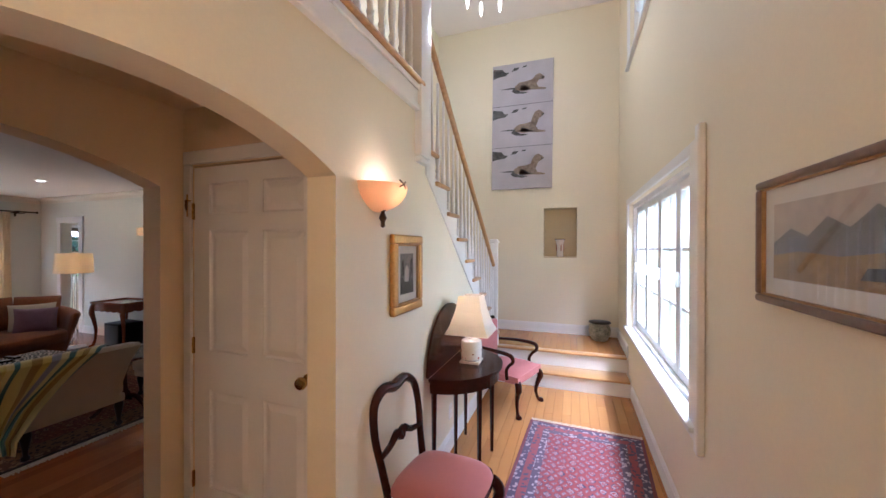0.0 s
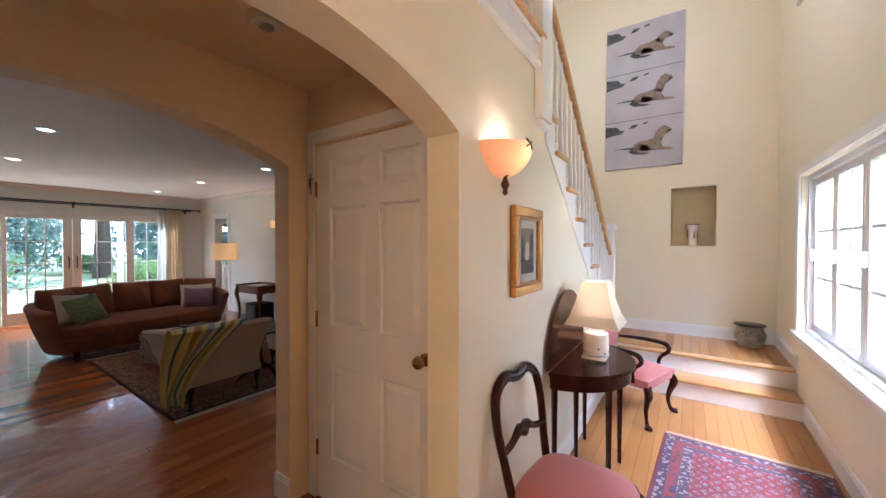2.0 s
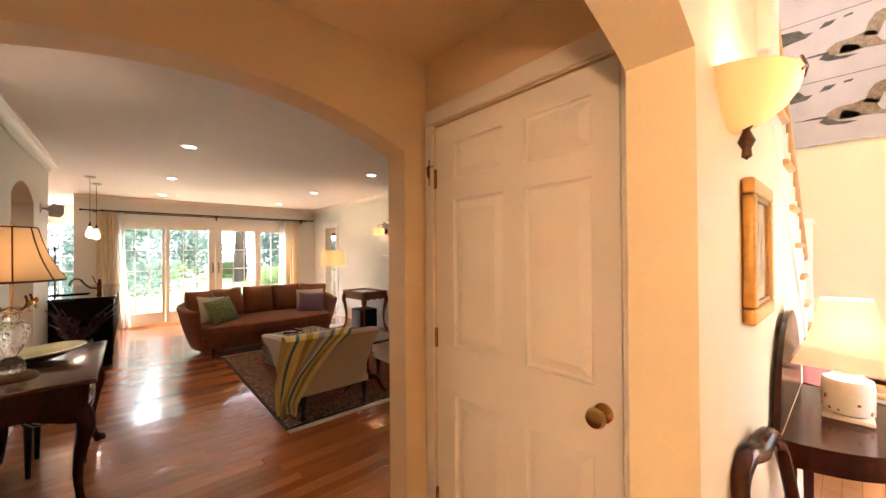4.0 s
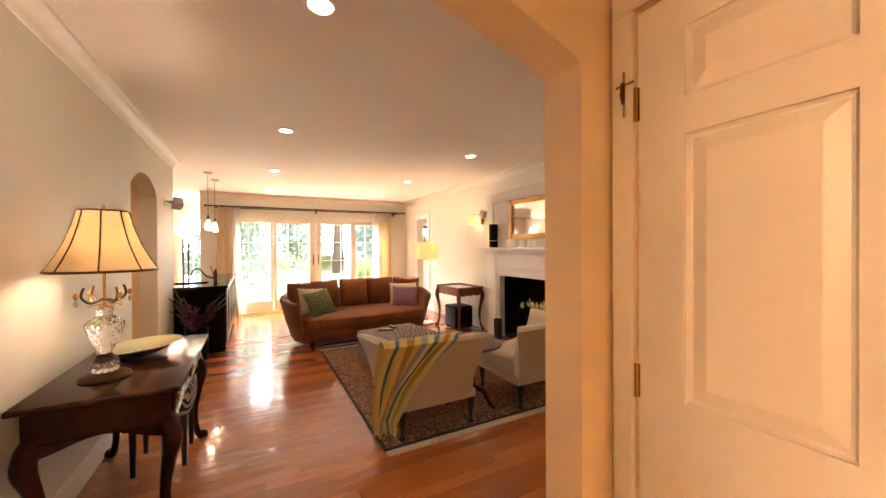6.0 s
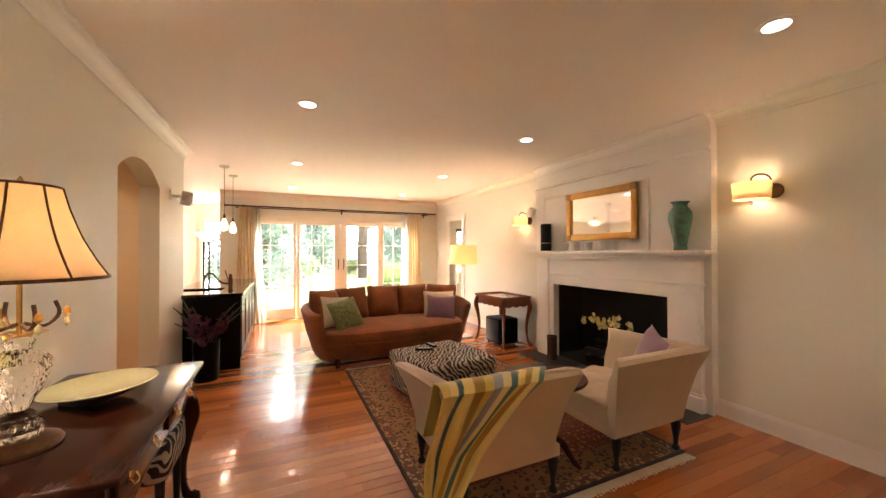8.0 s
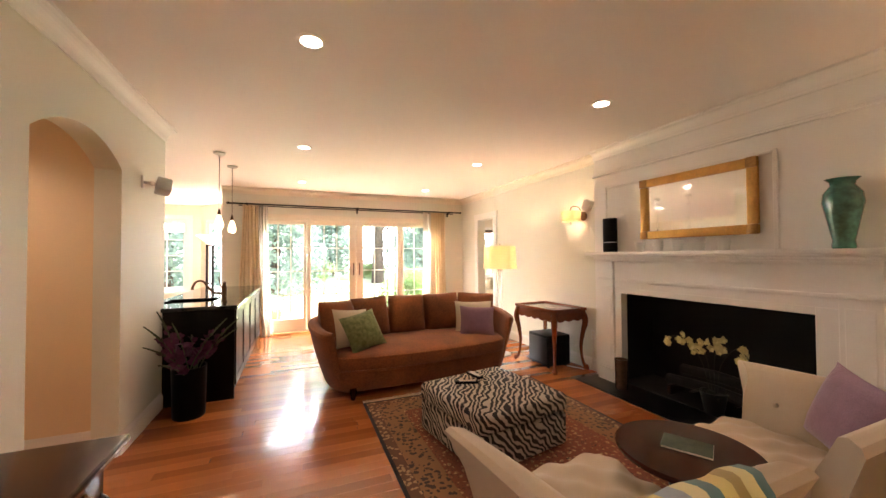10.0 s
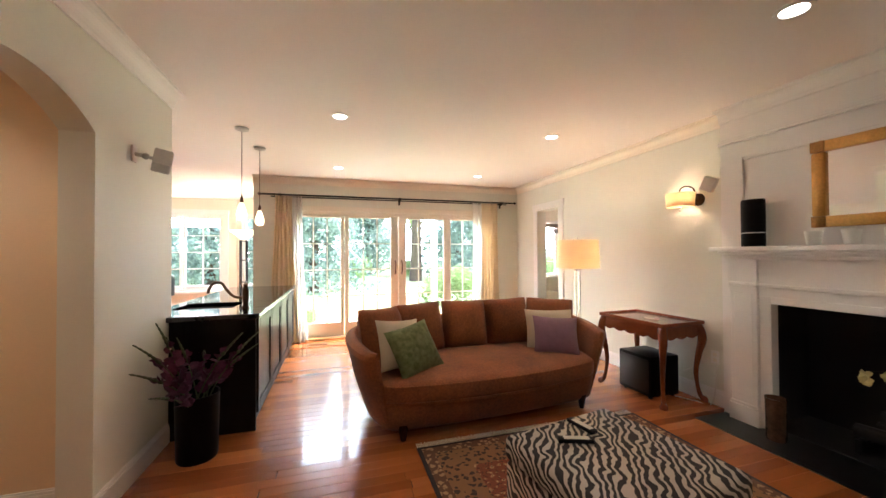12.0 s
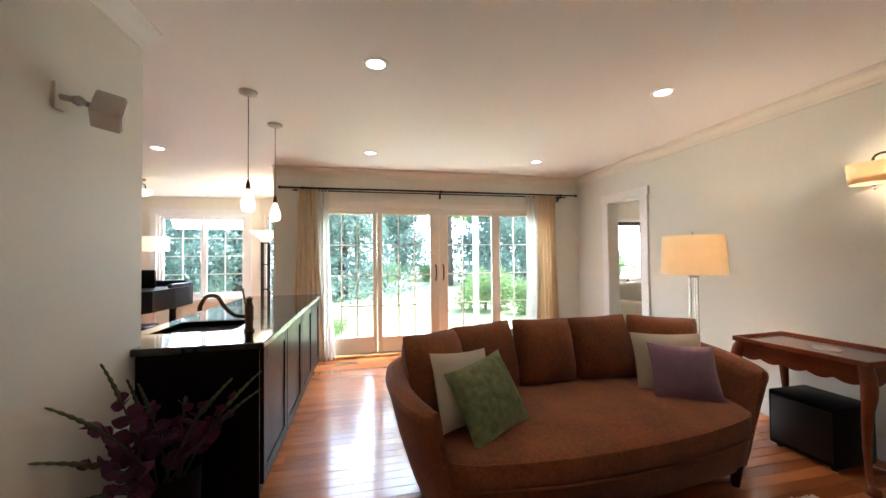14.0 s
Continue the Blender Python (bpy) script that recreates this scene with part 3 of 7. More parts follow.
def oblique(p, q):
    """The pose whose x axis runs on the ground from p to q."""
    return pose(p[0], p[1], 0, 0, 0, math.degrees(math.atan2(q[1] - p[1], q[0] - p[0])))


SIDE = oblique((-11.55, -0.13), (-12.42, -1.05))
LEN = math.hypot(0.87, 0.92)
built("wall_bay_side", B().box(0, -0.12, 0, 0.16, 0, CL + 0.1).box(LEN - 0.2, -0.12, 0, LEN, 0, CL + 0.1).box(0.16, -0.12, 0, LEN - 0.2, 0, 0.6).box(0.16, -0.12, 2.22, LEN - 0.2, 0, CL + 0.1).move(SIDE), CREAMTRIM)
built("wall_kitchen", B().box(-12.5, -5, 0, -4.6, -4.85, CL + 0.1).box(-6.16, -4.85, 0, -6.03, -2.0, CL + 0.1), CREAMTRIM)

# sun room through the doorway
sw = B().box(-11.4, YR + 0.15, 0, -11.25, 5.3, CL).box(-11.4, 7.3, 0, -11.25, 8.0, CL).box(-11.4, 5.3, 0, -11.25, 7.3, 0.75).box(-11.4, 5.3, 2.15, -11.25, 7.3, CL)
sw.box(-11.4, 8.0, 0, -6.5, 8.15, CL).box(-6.65, YR + 0.15, 0, -6.5, 8.0, CL).box(-11.4, YR + 0.15, 0, XB - 0.15, YR + 0.3, CL)
built("wall_sun_room", sw, CREAMTRIM)
built("ceiling_sun_room", B().box(-11.4, YR + 0.15, CL, -6.5, 8.15, CL + 0.12), CEIL)
built("floor_sun_room", B().box(-11.4, YR + 0.15, -0.12, -6.5, 8.15, -0.002), OAK)


# ---- trim ----
def crown(name, pts, out, material):
    """A stepped cornice along a straight run; out: the way it stands off the wall."""
    (x0, y0), (x1, y1) = pts
    prof = [(0.0, -0.105), (0.012, -0.105), (0.014, -0.092)] + [(0.078 - 0.062 * math.cos(radians(90 * i / 6)), -0.088 + 0.068 * math.sin(radians(90 * i / 6))) for i in range(7)] + [(0.086, -0.016), (0.088, 0.0), (0.0, 0.0)]
    b = B()
    if out[1]:
        b.prism([(y0 + out[1] * d, CL + z) for d, z in prof], "x", x0, x1)
    else:
        b.prism([(x0 + out[0] * d, CL + z) for d, z in prof], "y", y0, y1)
    return built(name, b, material)


crown("trim_crown_left", ((-6.76, YL), (XA, YL)), (0, 1), WHITE)
crown("trim_crown_right", ((XB, YR), (-5.87, YR)), (0, -1), CREAMTRIM)
crown("trim_crown_breast", ((-5.87, 4.225), (-3.60, 4.225)), (0, -1), WHITE)
crown("trim_crown_near", ((-3.60, YR), (XA, YR)), (0, -1), SAGE)
crown("trim_crown_end", ((XB, -0.13), (XB, YR)), (1, 0), CREAMTRIM)
crown("trim_crown_arch", ((XA, YL), (XA, YR)), (-1, 0), SAGE)


def skirting(name, x0, y0, x1, y1, out, material=WHITE, h=0.14, z=0.0):
    b = B()
    for d, a, c in ((0.016, 0, h - 0.025), (0.011, h - 0.025, h - 0.01), (0.006, h - 0.01, h)):
        b.box(x0 + min(0, out[0] * d), y0 + min(0, out[1] * d), z + a, x1 + max(0, out[0] * d), y1 + max(0, out[1] * d), z + c)
    return built(name, b, material)


skirting("baseboard_hall_right", HR, -1.4, HR, 4.58, (-1, 0))
skirting("baseboard_hall_left", H, 1.56, H, 4.58, (1, 0))
skirting("baseboard_landing", -1.68, HB, HR, HB, (0, -1), WHITE, 0.14, 0.35)
skirting("baseboard_landing_right", HR, 4.87, HR, HB, (-1, 0), WHITE, 0.14, 0.35)
skirting("baseboard_jamb", XA, 1.612, -1.68, 1.612, (0, -1))
skirting("baseboard_jamb_hall", H - 0.145, 1.56, H, 1.56, (0, -1))
skirting("baseboard_arch_wall", XA, 1.612, XA, YR, (-1, 0))
skirting("baseboard_left_near", -4.93, YL, XA, YL, (0, 1))
skirting("baseboard_left_far", -6.76, YL, -5.87, YL, (0, 1))
skirting("baseboard_opening", -5.87, YL - 0.15, -5.87, YL, (1, 0))
skirting("baseboard_corridor", -6.03, -2.0, -6.03, YL - 0.15, (1, 0))
skirting("baseboard_right_far", -8.19, YR, -5.87, YR, (0, -1))
skirting("baseboard_right_near", -3.60, YR, XA, YR, (0, -1))
skirting("baseboard_right_end", XB, YR, -9.03, YR, (0, -1))
skirting("baseboard_end", XB, FY1 + 0.1, XB, YR, (1, 0))
skirting("baseboard_end_left", XB, -0.13, XB, FY0 - 0.1, (1, 0))

# doorway casing
built("trim_doorway", B().box(-9.02, YR - 0.022, 0, -8.905, YR - 0.001, 2.06, 0.004, 1).box(-8.315, YR - 0.022, 0, -8.20, YR - 0.001, 2.06, 0.004, 1).box(-9.04, YR - 0.026, 2.06, -8.18, YR - 0.001, 2.17, 0.004, 1), WHITE)
# fascia of the upper floor over the arch
built("trim_gallery", B().box(H, -1.4, 2.45, H + 0.018, 2.36, 2.60).box(H, -1.4, 2.44, H + 0.035, 2.36, 2.47, 0.006).box(H, -1.4, 2.565, H + 0.03, 2.36, 2.60, 0.004), WHITE)
built("trim_gallery_nosing", B().box(H - 0.10, -1.4, 2.602, H + 0.05, 2.40, 2.634, 0.012), OAK)
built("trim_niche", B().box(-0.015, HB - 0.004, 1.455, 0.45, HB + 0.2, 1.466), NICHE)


# ---- stairs ----
def plank_row(parent, mesh, spots):
    for m in spots:
        o = new("plank", mesh)
        o.parent = parent
        o.matrix_basis = m


stairs = built("stairs", B().box(H + 0.004, 4.58, 0, HR - 0.002, 4.87, 0.147).box(H + 0.002, 4.60, 0.147, HR - 0.002, 4.87, 0.15), WHITE)
part("tread", B().box(H + 0.004, 4.555, 0.15, HR - 0.017, 4.868, 0.176, 0.010), OAK, stairs, "honey oak tread with rounded nosing")
part("nosing", B().box(H + 0.004, 4.845, 0.326, HR - 0.017, 4.96, 0.351, 0.010), OAK, stairs, "honey oak landing nosing")
RISE, RUN, N = 0.1903, 0.245, 12
Y0 = 4.86
for i in range(N):
    y, z = Y0 - i * RUN, 0.35 + (i + 1) * RISE
    part("tread", B().box(-1.68, y - RUN, z - 0.03, H + 0.035 if i < 10 else H - 0.15, y + 0.03, z, 0.010), OAK, stairs, "honey oak tread")
    part("riser", B().box(-1.68, y - 0.02, z - RISE, H - 0.004, y, z - 0.03), WHITE, stairs, "white painted riser")
part("stringer", B().prism([(Y0 + 0.06, 0.352), (Y0 + 0.06, 0.50)] + [c for i in range(10) for c in ((Y0 - i * RUN, 0.35 + i * RISE + 0.02), (Y0 - i * RUN, 0.35 + (i + 1) * RISE - 0.03))] + [(2.50, 0.35 + 10 * RISE - 0.03), (2.50, 0.25 + (Y0 - 2.50) * RISE / RUN), (Y0 - 0.13, 0.352)], "x", H - 0.01, H + 0.012), WHITE, stairs, "white cut stringer", False)

rail = thing("stair_railing", "white balusters with an oak handrail and square posts on the stairs", "railing")
bal_prof = [(0.016, 0), (0.016, 0.10), (0.012, 0.105), (0.019, 0.125), (0.012, 0.145), (0.017, 0.19), (0.020, 0.26), (0.013, 0.42), (0.010, 0.55), (0.014, 0.58), (0.010, 0.60), (0.010, 0.84)]
bal = to_mesh("baluster", B().lathe(bal_prof, seg=8), WHITE, True)
for i in range(N):
    for k in (0.07, 0.19):
        y = Y0 - i * RUN + 0.02 - k
        if y < 2.62:
            continue
        o = new("baluster", bal)
        o.parent, o.location = rail, (H - 0.045, y, 0.35 + (i + 1) * RISE)
        o.scale = (1, 1, 0.92 + 0.12 * (k > 0.1))
slope = RISE / RUN
part("handrail", B().tube([(H - 0.045, Y0 + 0.03, 0.35 + RISE + 0.82), (H - 0.045, 2.60, 0.35 + RISE + 0.82 + (Y0 + 0.03 - 2.60) * slope)], 0.024, 10, 0.9), OAK, rail, "honey oak handrail")
part("newel_post", B().box(H - 0.09, Y0 + 0.0, 0.351, H - 0.0, Y0 + 0.09, 1.66, 0.004).box(H - 0.105, Y0 - 0.015, 1.66, H + 0.015, Y0 + 0.105, 1.685, 0.006).box(H - 0.095, Y0 - 0.005, 1.685, H + 0.005, Y0 + 0.095, 1.71, 0.01), WHITE, rail, "white square newel post")
part("drop_post", B().box(H - 0.07, 2.34, 2.17, H + 0.045, 2.50, 3.75, 0.006).box(H - 0.06, 2.35, 2.13, H + 0.035, 2.49, 2.17, 0.010), WHITE, rail, "white square drop post")
gal = thing("gallery_railing", "white turned balusters of the upper gallery under an oak rail", "railing")
for i in range(26):
    y = 2.33 - i * 0.115
    if y < -1.3:
        break
    o = new("baluster", bal)
    o.parent, o.location, o.scale = gal, (H - 0.03, y, 2.634), (1.15, 1.15, 1.05)
part("handrail", B().box(H - 0.065, -1.4, 3.515, H + 0.005, 2.42, 3.57, 0.018, 3), OAK, gal, "honey oak handrail")


# ---- windows ----
def casement(name, x, y0, y1, z0, z1, sashes, cols, rows, facing, label):
    """Side-by-side sashes with glazing bars in a wall across x. facing: the room's side, +1 or -1 along x."""
    w = built(name, B().box(x - 0.05, y0, z0, x + 0.05, y0 + 0.04, z1).box(x - 0.05, y1 - 0.04, z0, x + 0.05, y1, z1).box(x - 0.05, y0 + 0.04, z1 - 0.04, x + 0.05, y1 - 0.04, z1).box(x - 0.05, y0 + 0.04, z0, x + 0.05, y1 - 0.04, z0 + 0.04), WHITE, label)
    step = (y1 - y0 - 0.08) / sashes
    for s in range(sashes):
        a, c = y0 + 0.04 + s * step, y0 + 0.04 + (s + 1) * step
        fr = B()
        fr.box(x - 0.022, a + 0.004, z0 + 0.042, x + 0.022, a + 0.055, z1 - 0.042, 0.004, 1).box(x - 0.022, c - 0.055, z0 + 0.042, x + 0.022, c - 0.004, z1 - 0.042, 0.004, 1)
        fr.box(x - 0.022, a + 0.055, z0 + 0.042, x + 0.022, c - 0.055, z0 + 0.11, 0.004, 1).box(x - 0.022, a + 0.055, z1 - 0.10, x + 0.022, c - 0.055, z1 - 0.042, 0.004, 1)
        part("sash", fr, WHITE, w, "white painted sash", False)
        for i in range(1, cols):
            y = a + 0.055 + (c - a - 0.11) * i / cols
            part("glazing_bar", B().box(x - 0.011, y - 0.010, z0 + 0.11, x + 0.011, y + 0.010, z1 - 0.10), WHITE, w, "", False)
        for j in range(1, rows):
            z = z0 + 0.11 + (z1 - z0 - 0.21) * j / rows
            part("glazing_bar", B().box(x - 0.009, a + 0.055, z - 0.010, x + 0.009, c - 0.055, z + 0.010), WHITE, w, "", False)
        p = part("pane", B().box(x - 0.003, a + 0.054, z0 + 0.109, x + 0.003, c - 0.054, z1 - 0.099), PANE, w, "clear glass pane", False)
        p.visible_shadow = False
        part("latch", B().box(x + facing * 0.022, c - 0.05, (z0 + z1) / 2 - 0.05, x + facing * 0.05, c - 0.03, (z0 + z1) / 2 + 0.05, 0.006), WHITE, w, "white latch")
    return w


w1 = casement("window_1", HR + 0.09, 2.53, 4.83, 0.70, 2.08, 4, 2, 3, -1, "white four-sash casement window with glazing bars")
part("casing", B().box(HR - 0.022, 2.40, 0.708, HR - 0.001, 2.53, 2.15, 0.005, 1).box(HR - 0.034, 2.345, 0.60, HR - 0.001, 2.40, 2.20, 0.006, 1).box(HR - 0.022, 4.83, 0.70, HR - 0.001, 4.92, 2.15, 0.005, 1).box(HR - 0.020, 2.53, 2.08, HR - 0.001, 4.83, 2.15, 0.005, 1), WHITE, w1, "", False)
part("sill", B().box(HR - 0.05, 2.42, 0.676, HR + 0.046, 4.94, 0.706, 0.006), WHITE, w1)
part("apron", B().box(HR - 0.018, 2.45, 0.62, HR - 0.001, 4.91, 0.672, 0.004, 1), WHITE, w1)
w2 = casement("window_2", HR + 0.09, 2.53, 4.83, 3.68, 4.80, 4, 2, 3, -1, "white high window with glazing bars")
part("casing", B().box(HR - 0.022, 2.44, 3.66, HR - 0.001, 2.53, 4.86, 0.005, 1).box(HR - 0.022, 4.83, 3.66, HR - 0.001, 4.92, 4.86, 0.005, 1).box(HR - 0.04, 2.42, 3.63, HR - 0.001, 4.94, 3.66, 0.005, 1), WHITE, w2, "", False)
w3 = casement("window_3", -12.42, -2.80, -1.24, 0.60, 2.22, 2, 2, 4, 1, "white double bay window with glazing bars")
part("casing", B().box(-12.349, -2.89, 0.60, -12.325, -2.80, 2.22).box(-12.349, -1.24, 0.60, -12.325, -1.15, 2.22).box(-12.349, -2.90, 2.22, -12.32, -1.14, 2.32).box(-12.349, -2.92, 0.55, -12.28, -1.12, 0.60), WHITE, w3, "", False)
w4 = casement("window_4", 0, 0.16, LEN - 0.2, 0.60, 2.22, 1, 2, 4, 1, "white side window of the bay")
w4.matrix_basis = SIDE @ pose(0, -0.06, 0, 0, 0, -90) @ Matrix.Diagonal((1, 1, 1, 1))
w5 = casement("window_5", -11.32, 5.3, 7.3, 0.75, 2.15, 2, 3, 4, 1, "white sun room window with glazing bars")


# ---- French doors ----
fd = built("door_french", B().box(XB - 0.12, FY0, 0, XB - 0.02, FY0 + 0.05, FZ).box(XB - 0.12, FY1 - 0.05, 0, XB - 0.02, FY1, FZ).box(XB - 0.12, FY0 + 0.05, FZ - 0.05, XB - 0.02, FY1 - 0.05, FZ), CREAMTRIM, "cream four-leaf French doors with glazing bars")
part("threshold", B().box(XB - 0.15, FY0, -0.02, XB + 0.05, FY1, 0.035, 0.008), OAK, fd, "oak threshold")
part("casing", B().box(XB + 0.001, FY0 - 0.07, 0, XB + 0.02, FY0, FZ, 0.004, 1).box(XB + 0.001, FY1, 0, XB + 0.02, FY1 + 0.07, FZ, 0.004, 1).box(XB + 0.001, FY0 - 0.08, FZ, XB + 0.025, FY1 + 0.08, FZ + 0.08, 0.004, 1), CREAMTRIM, fd, "", False)
leaves = [(0.45, 1.20, 0.06, 0.06), (1.20, 2.08, 0.07, 0.13), (2.08, 2.95, 0.13, 0.07), (2.95, 3.78, 0.07, 0.08)]
for n_, (a, c, la, lc) in enumerate(leaves):
    x = XB - 0.05 if n_ in (1, 2) else XB - 0.075
    leaf = part("leaf", B().box(x - 0.02, a + 0.003, 0.037, x + 0.02, a + la, FZ - 0.052, 0.004, 1).box(x - 0.02, c - lc, 0.037, x + 0.02, c - 0.003, FZ - 0.052, 0.004, 1)
                .box(x - 0.02, a + la, 0.037, x + 0.02, c - lc, 0.26, 0.004, 1).box(x - 0.02, a + la, 1.95, x + 0.02, c - lc, FZ - 0.052, 0.004, 1), CREAMTRIM, fd, "cream painted door leaf", False)
    for i in (1, 2):
        y = a + la + (c - lc - a - la) * i / 3
        part("glazing_bar", B().box(x - 0.010, y - 0.009, 0.26, x + 0.010, y + 0.009, 1.95), CREAMTRIM, leaf, "", False)
    for j in range(1, 4):
        z = 0.26 + 1.69 * j / 4
        part("glazing_bar", B().box(x - 0.008, a + la, z - 0.009, x + 0.008, c - lc, z + 0.009), CREAMTRIM, leaf, "", False)
    p = part("pane", B().box(x - 0.003, a + la - 0.001, 0.259, x + 0.003, c - lc + 0.001, 1.951), PANE, leaf, "clear glass pane", False)
    p.visible_shadow = False
    if n_ in (1, 2):
        y = c - 0.055 if n_ == 1 else a + 0.055
        part("handle", B().tube([(x + 0.02, y, 1.02), (x + 0.06, y, 1.05), (x + 0.07, y, 1.13), (x + 0.06, y, 1.21), (x + 0.02, y, 1.24)], 0.010, 8), BRONZE, leaf, "dark bronze pull handle")

# ---- closet door ----
XS, ZS = ((-1.480, -1.195), (-1.095, -0.835)), ((0.27, 0.81), (1.03, 1.69), (1.78, 1.95))
slab = B().box(-1.598, 1.754, 0.008, -0.749, 1.774, 2.043)
for a, c in ((-1.598, -1.480), (-1.195, -1.095), (-0.835, -0.749)):
    slab.box(a, 1.738, 0.008, c, 1.754, 2.043)
for a, c in XS:
    for z0, z1 in ((0.008, 0.27), (0.81, 1.03), (1.69, 1.78), (1.95, 2.043)):
        slab.box(a, 1.738, z0, c, 1.754, z1)
dr = built("door_closet", slab, WHITE, "white six-panel closet door")


def ring_at(a, c, z0, z1, inset, y):
    return [(a + inset, y, z0 + inset), (c - inset, y, z0 + inset), (c - inset, y, z1 - inset), (a + inset, y, z1 - inset)]


for a, c in XS:
    for z0, z1 in ZS:
        part("panel", B().loft([ring_at(a, c, z0, z1, 0.001, 1.7539), ring_at(a, c, z0, z1, 0.001, 1.744), ring_at(a, c, z0, z1, 0.007, 1.7505), ring_at(a, c, z0, z1, 0.013, 1.752), ring_at(a, c, z0, z1, 0.045, 1.7405), ring_at(a, c, z0, z1, 0.048, 1.7400)]), WHITE, dr, "raised and bevelled panel", False)
kn = part("doorknob", B().lathe([(0.030, 0), (0.030, 0.006), (0.012, 0.012), (0.011, 0.030), (0.026, 0.040), (0.031, 0.055), (0.026, 0.068), (0.0, 0.073)], seg=20), BRASS, dr, "polished brass knob")
kn.matrix_basis = pose(-0.805, 1.738, 0.955, 90, 0, 0)
for z in (0.30, 1.05, 1.80):
    part("hinge", B().tube([(-1.601, 1.732, z - 0.045), (-1.601, 1.732, z + 0.045)], 0.006, 8).box(-1.601, 1.7365, z - 0.045, -1.593, 1.7385, z + 0.045), BRASS, dr, "brass hinge")
built("trim_closet", B().box(-1.668, 1.722, 0, -1.606, 1.739, 2.06, 0.005, 1).box(-0.742, 1.722, 0, -0.665, 1.739, 2.06, 0.005, 1).box(-1.668, 1.720, 2.06, -0.665, 1.739, 2.135, 0.005, 1), WHITE)
cr = thing("wall_cross", "small bronze and brass cross hung on the door casing", "cross", pose(-0.045, 0, -0.03))
part("upright", B().box(-1.582, 1.712, 1.80, -1.576, 1.720, 1.925, 0.002, 1), BRASS, cr)
part("crossbar", B().box(-1.602, 1.711, 1.884, -1.548, 1.717, 1.891, 0.002, 1), BRASS, cr)
part("corpus", B().tube([(-1.579, 1.712, 1.835), (-1.579, 1.709, 1.86), (-1.579, 1.710, 1.893)], [0.004, 0.007, 0.005], 8), BRONZE, cr, "small cast figure shape")
sd = thing("smoke_detector", "round cream smoke detector on the passage ceiling", "smoke detector")
part("body", B().lathe([(0.07, 0), (0.07, -0.012), (0.055, -0.03), (0.0, -0.034)], (-1.2, 1.22, 2.378), 24), CREAMTRIM, sd)
part("grille", B().lathe([(0.03, 0), (0.028, -0.006), (0.0, -0.007)], (-1.2, 1.22, 2.345), 16), STEEL, sd)

# ---- mantelpiece ----
ml = thing("mantelpiece", "white painted wooden mantelpiece round the black fireplace", "mantelpiece")
for (a, c) in ((-5.77, -5.58), (-3.85, -3.66)):
    part("pilaster", B().box(a, 4.175, 0.16, c, 4.224, 1.09, 0.004, 1).box(a + 0.03, 4.170, 0.22, c - 0.03, 4.176, 1.03, 0.003, 1), WHITE, ml, "", False)
    part("plinth", B().box(a - 0.015, 4.160, 0.007, c + 0.015, 4.224, 0.14, 0.004, 1).box(a - 0.008, 4.167, 0.14, c + 0.008, 4.224, 0.165, 0.006), WHITE, ml, "", False)
    part("capital", B().box(a - 0.012, 4.160, 1.09, c + 0.012, 4.224, 1.12, 0.008).box(a, 4.175, 1.12, c, 4.224, 1.30), WHITE, ml, "", False)
part("frieze", B().box(-5.58, 4.195, 1.02, -3.85, 4.224, 1.30).box(-5.58, 4.178, 1.085, -3.85, 4.196, 1.115, 0.006), WHITE, ml, "", False)
part("surround", B().box(-5.58, 4.200, 0.007, -5.50, 4.224, 1.02, 0.004, 1).box(-3.97, 4.200, 0.007, -3.85, 4.224, 1.02, 0.004, 1).box(-5.50, 4.200, 0.965, -3.97, 4.224, 1.02, 0.004, 1), WHITE, ml, "", False)
part("bed_mould", B().box(-5.78, 4.15, 1.30, -3.65, 4.224, 1.325, 0.006).box(-5.80, 4.125, 1.325, -3.63, 4.224, 1.345, 0.006).box(-5.82, 4.095, 1.345, -3.61, 4.224, 1.366, 0.008), WHITE, ml, "", False)
part("shelf", B().box(-5.86, 4.055, 1.366, -3.56, 4.224, 1.400, 0.008), WHITE, ml, "white mantel shelf")
pm = B()
for x in (-5.70, -4.17):
    pm.box(x - 0.014, 4.208, 1.402, x + 0.014, 4.224, 2.13, 0.004, 1)
pm.box(-5.686, 4.210, 2.10, -4.184, 4.224, 2.128, 0.004, 1).box(-5.872, 4.19, 2.255, -3.598, 4.224, 2.28, 0.006).box(-5.872, 4.205, 2.28, -3.598, 4.224, 2.30, 0.004)
built("trim_overmantel", pm, WHITE)

# ---- fireplace things ----
lg = thing("gas_log_set", "dark iron grate with charred logs in the firebox", "grate")
for i in range(5):
    part("bar", B().tube([(-5.1 + i * 0.18, 4.40, 0.10), (-5.1 + i * 0.18, 4.62, 0.10), (-5.1 + i * 0.18, 4.66, 0.22)], 0.010, 6), IRON, lg)
for i, (y, z) in enumerate(((4.42, 0.16), (4.55, 0.17), (4.48, 0.27))):
    part("log", B().tube([(-5.15 + 0.05 * i, y, z), (-4.75, y + 0.02, z + 0.01), (-4.30, y - 0.01, z)], [0.045, 0.05, 0.04], 9), SOOT, lg)
for x in (-5.15, -4.33):
    part("foot", B().box(x, 4.40, 0.007, x + 0.03, 4.62, 0.10), IRON, lg)
orc = thing("orchid", "potted orchid with pale yellow blooms on dark stems inside the hearth", "orchid", pose(-4.70, 4.36, 0.007))
part("pot", B().lathe([(0.07, 0), (0.10, 0.16), (0.105, 0.18), (0.09, 0.18), (0.085, 0.14), (0, 0.14)], seg=16), SLATE, orc, "dark glazed pot")
rng = random.Random(4)
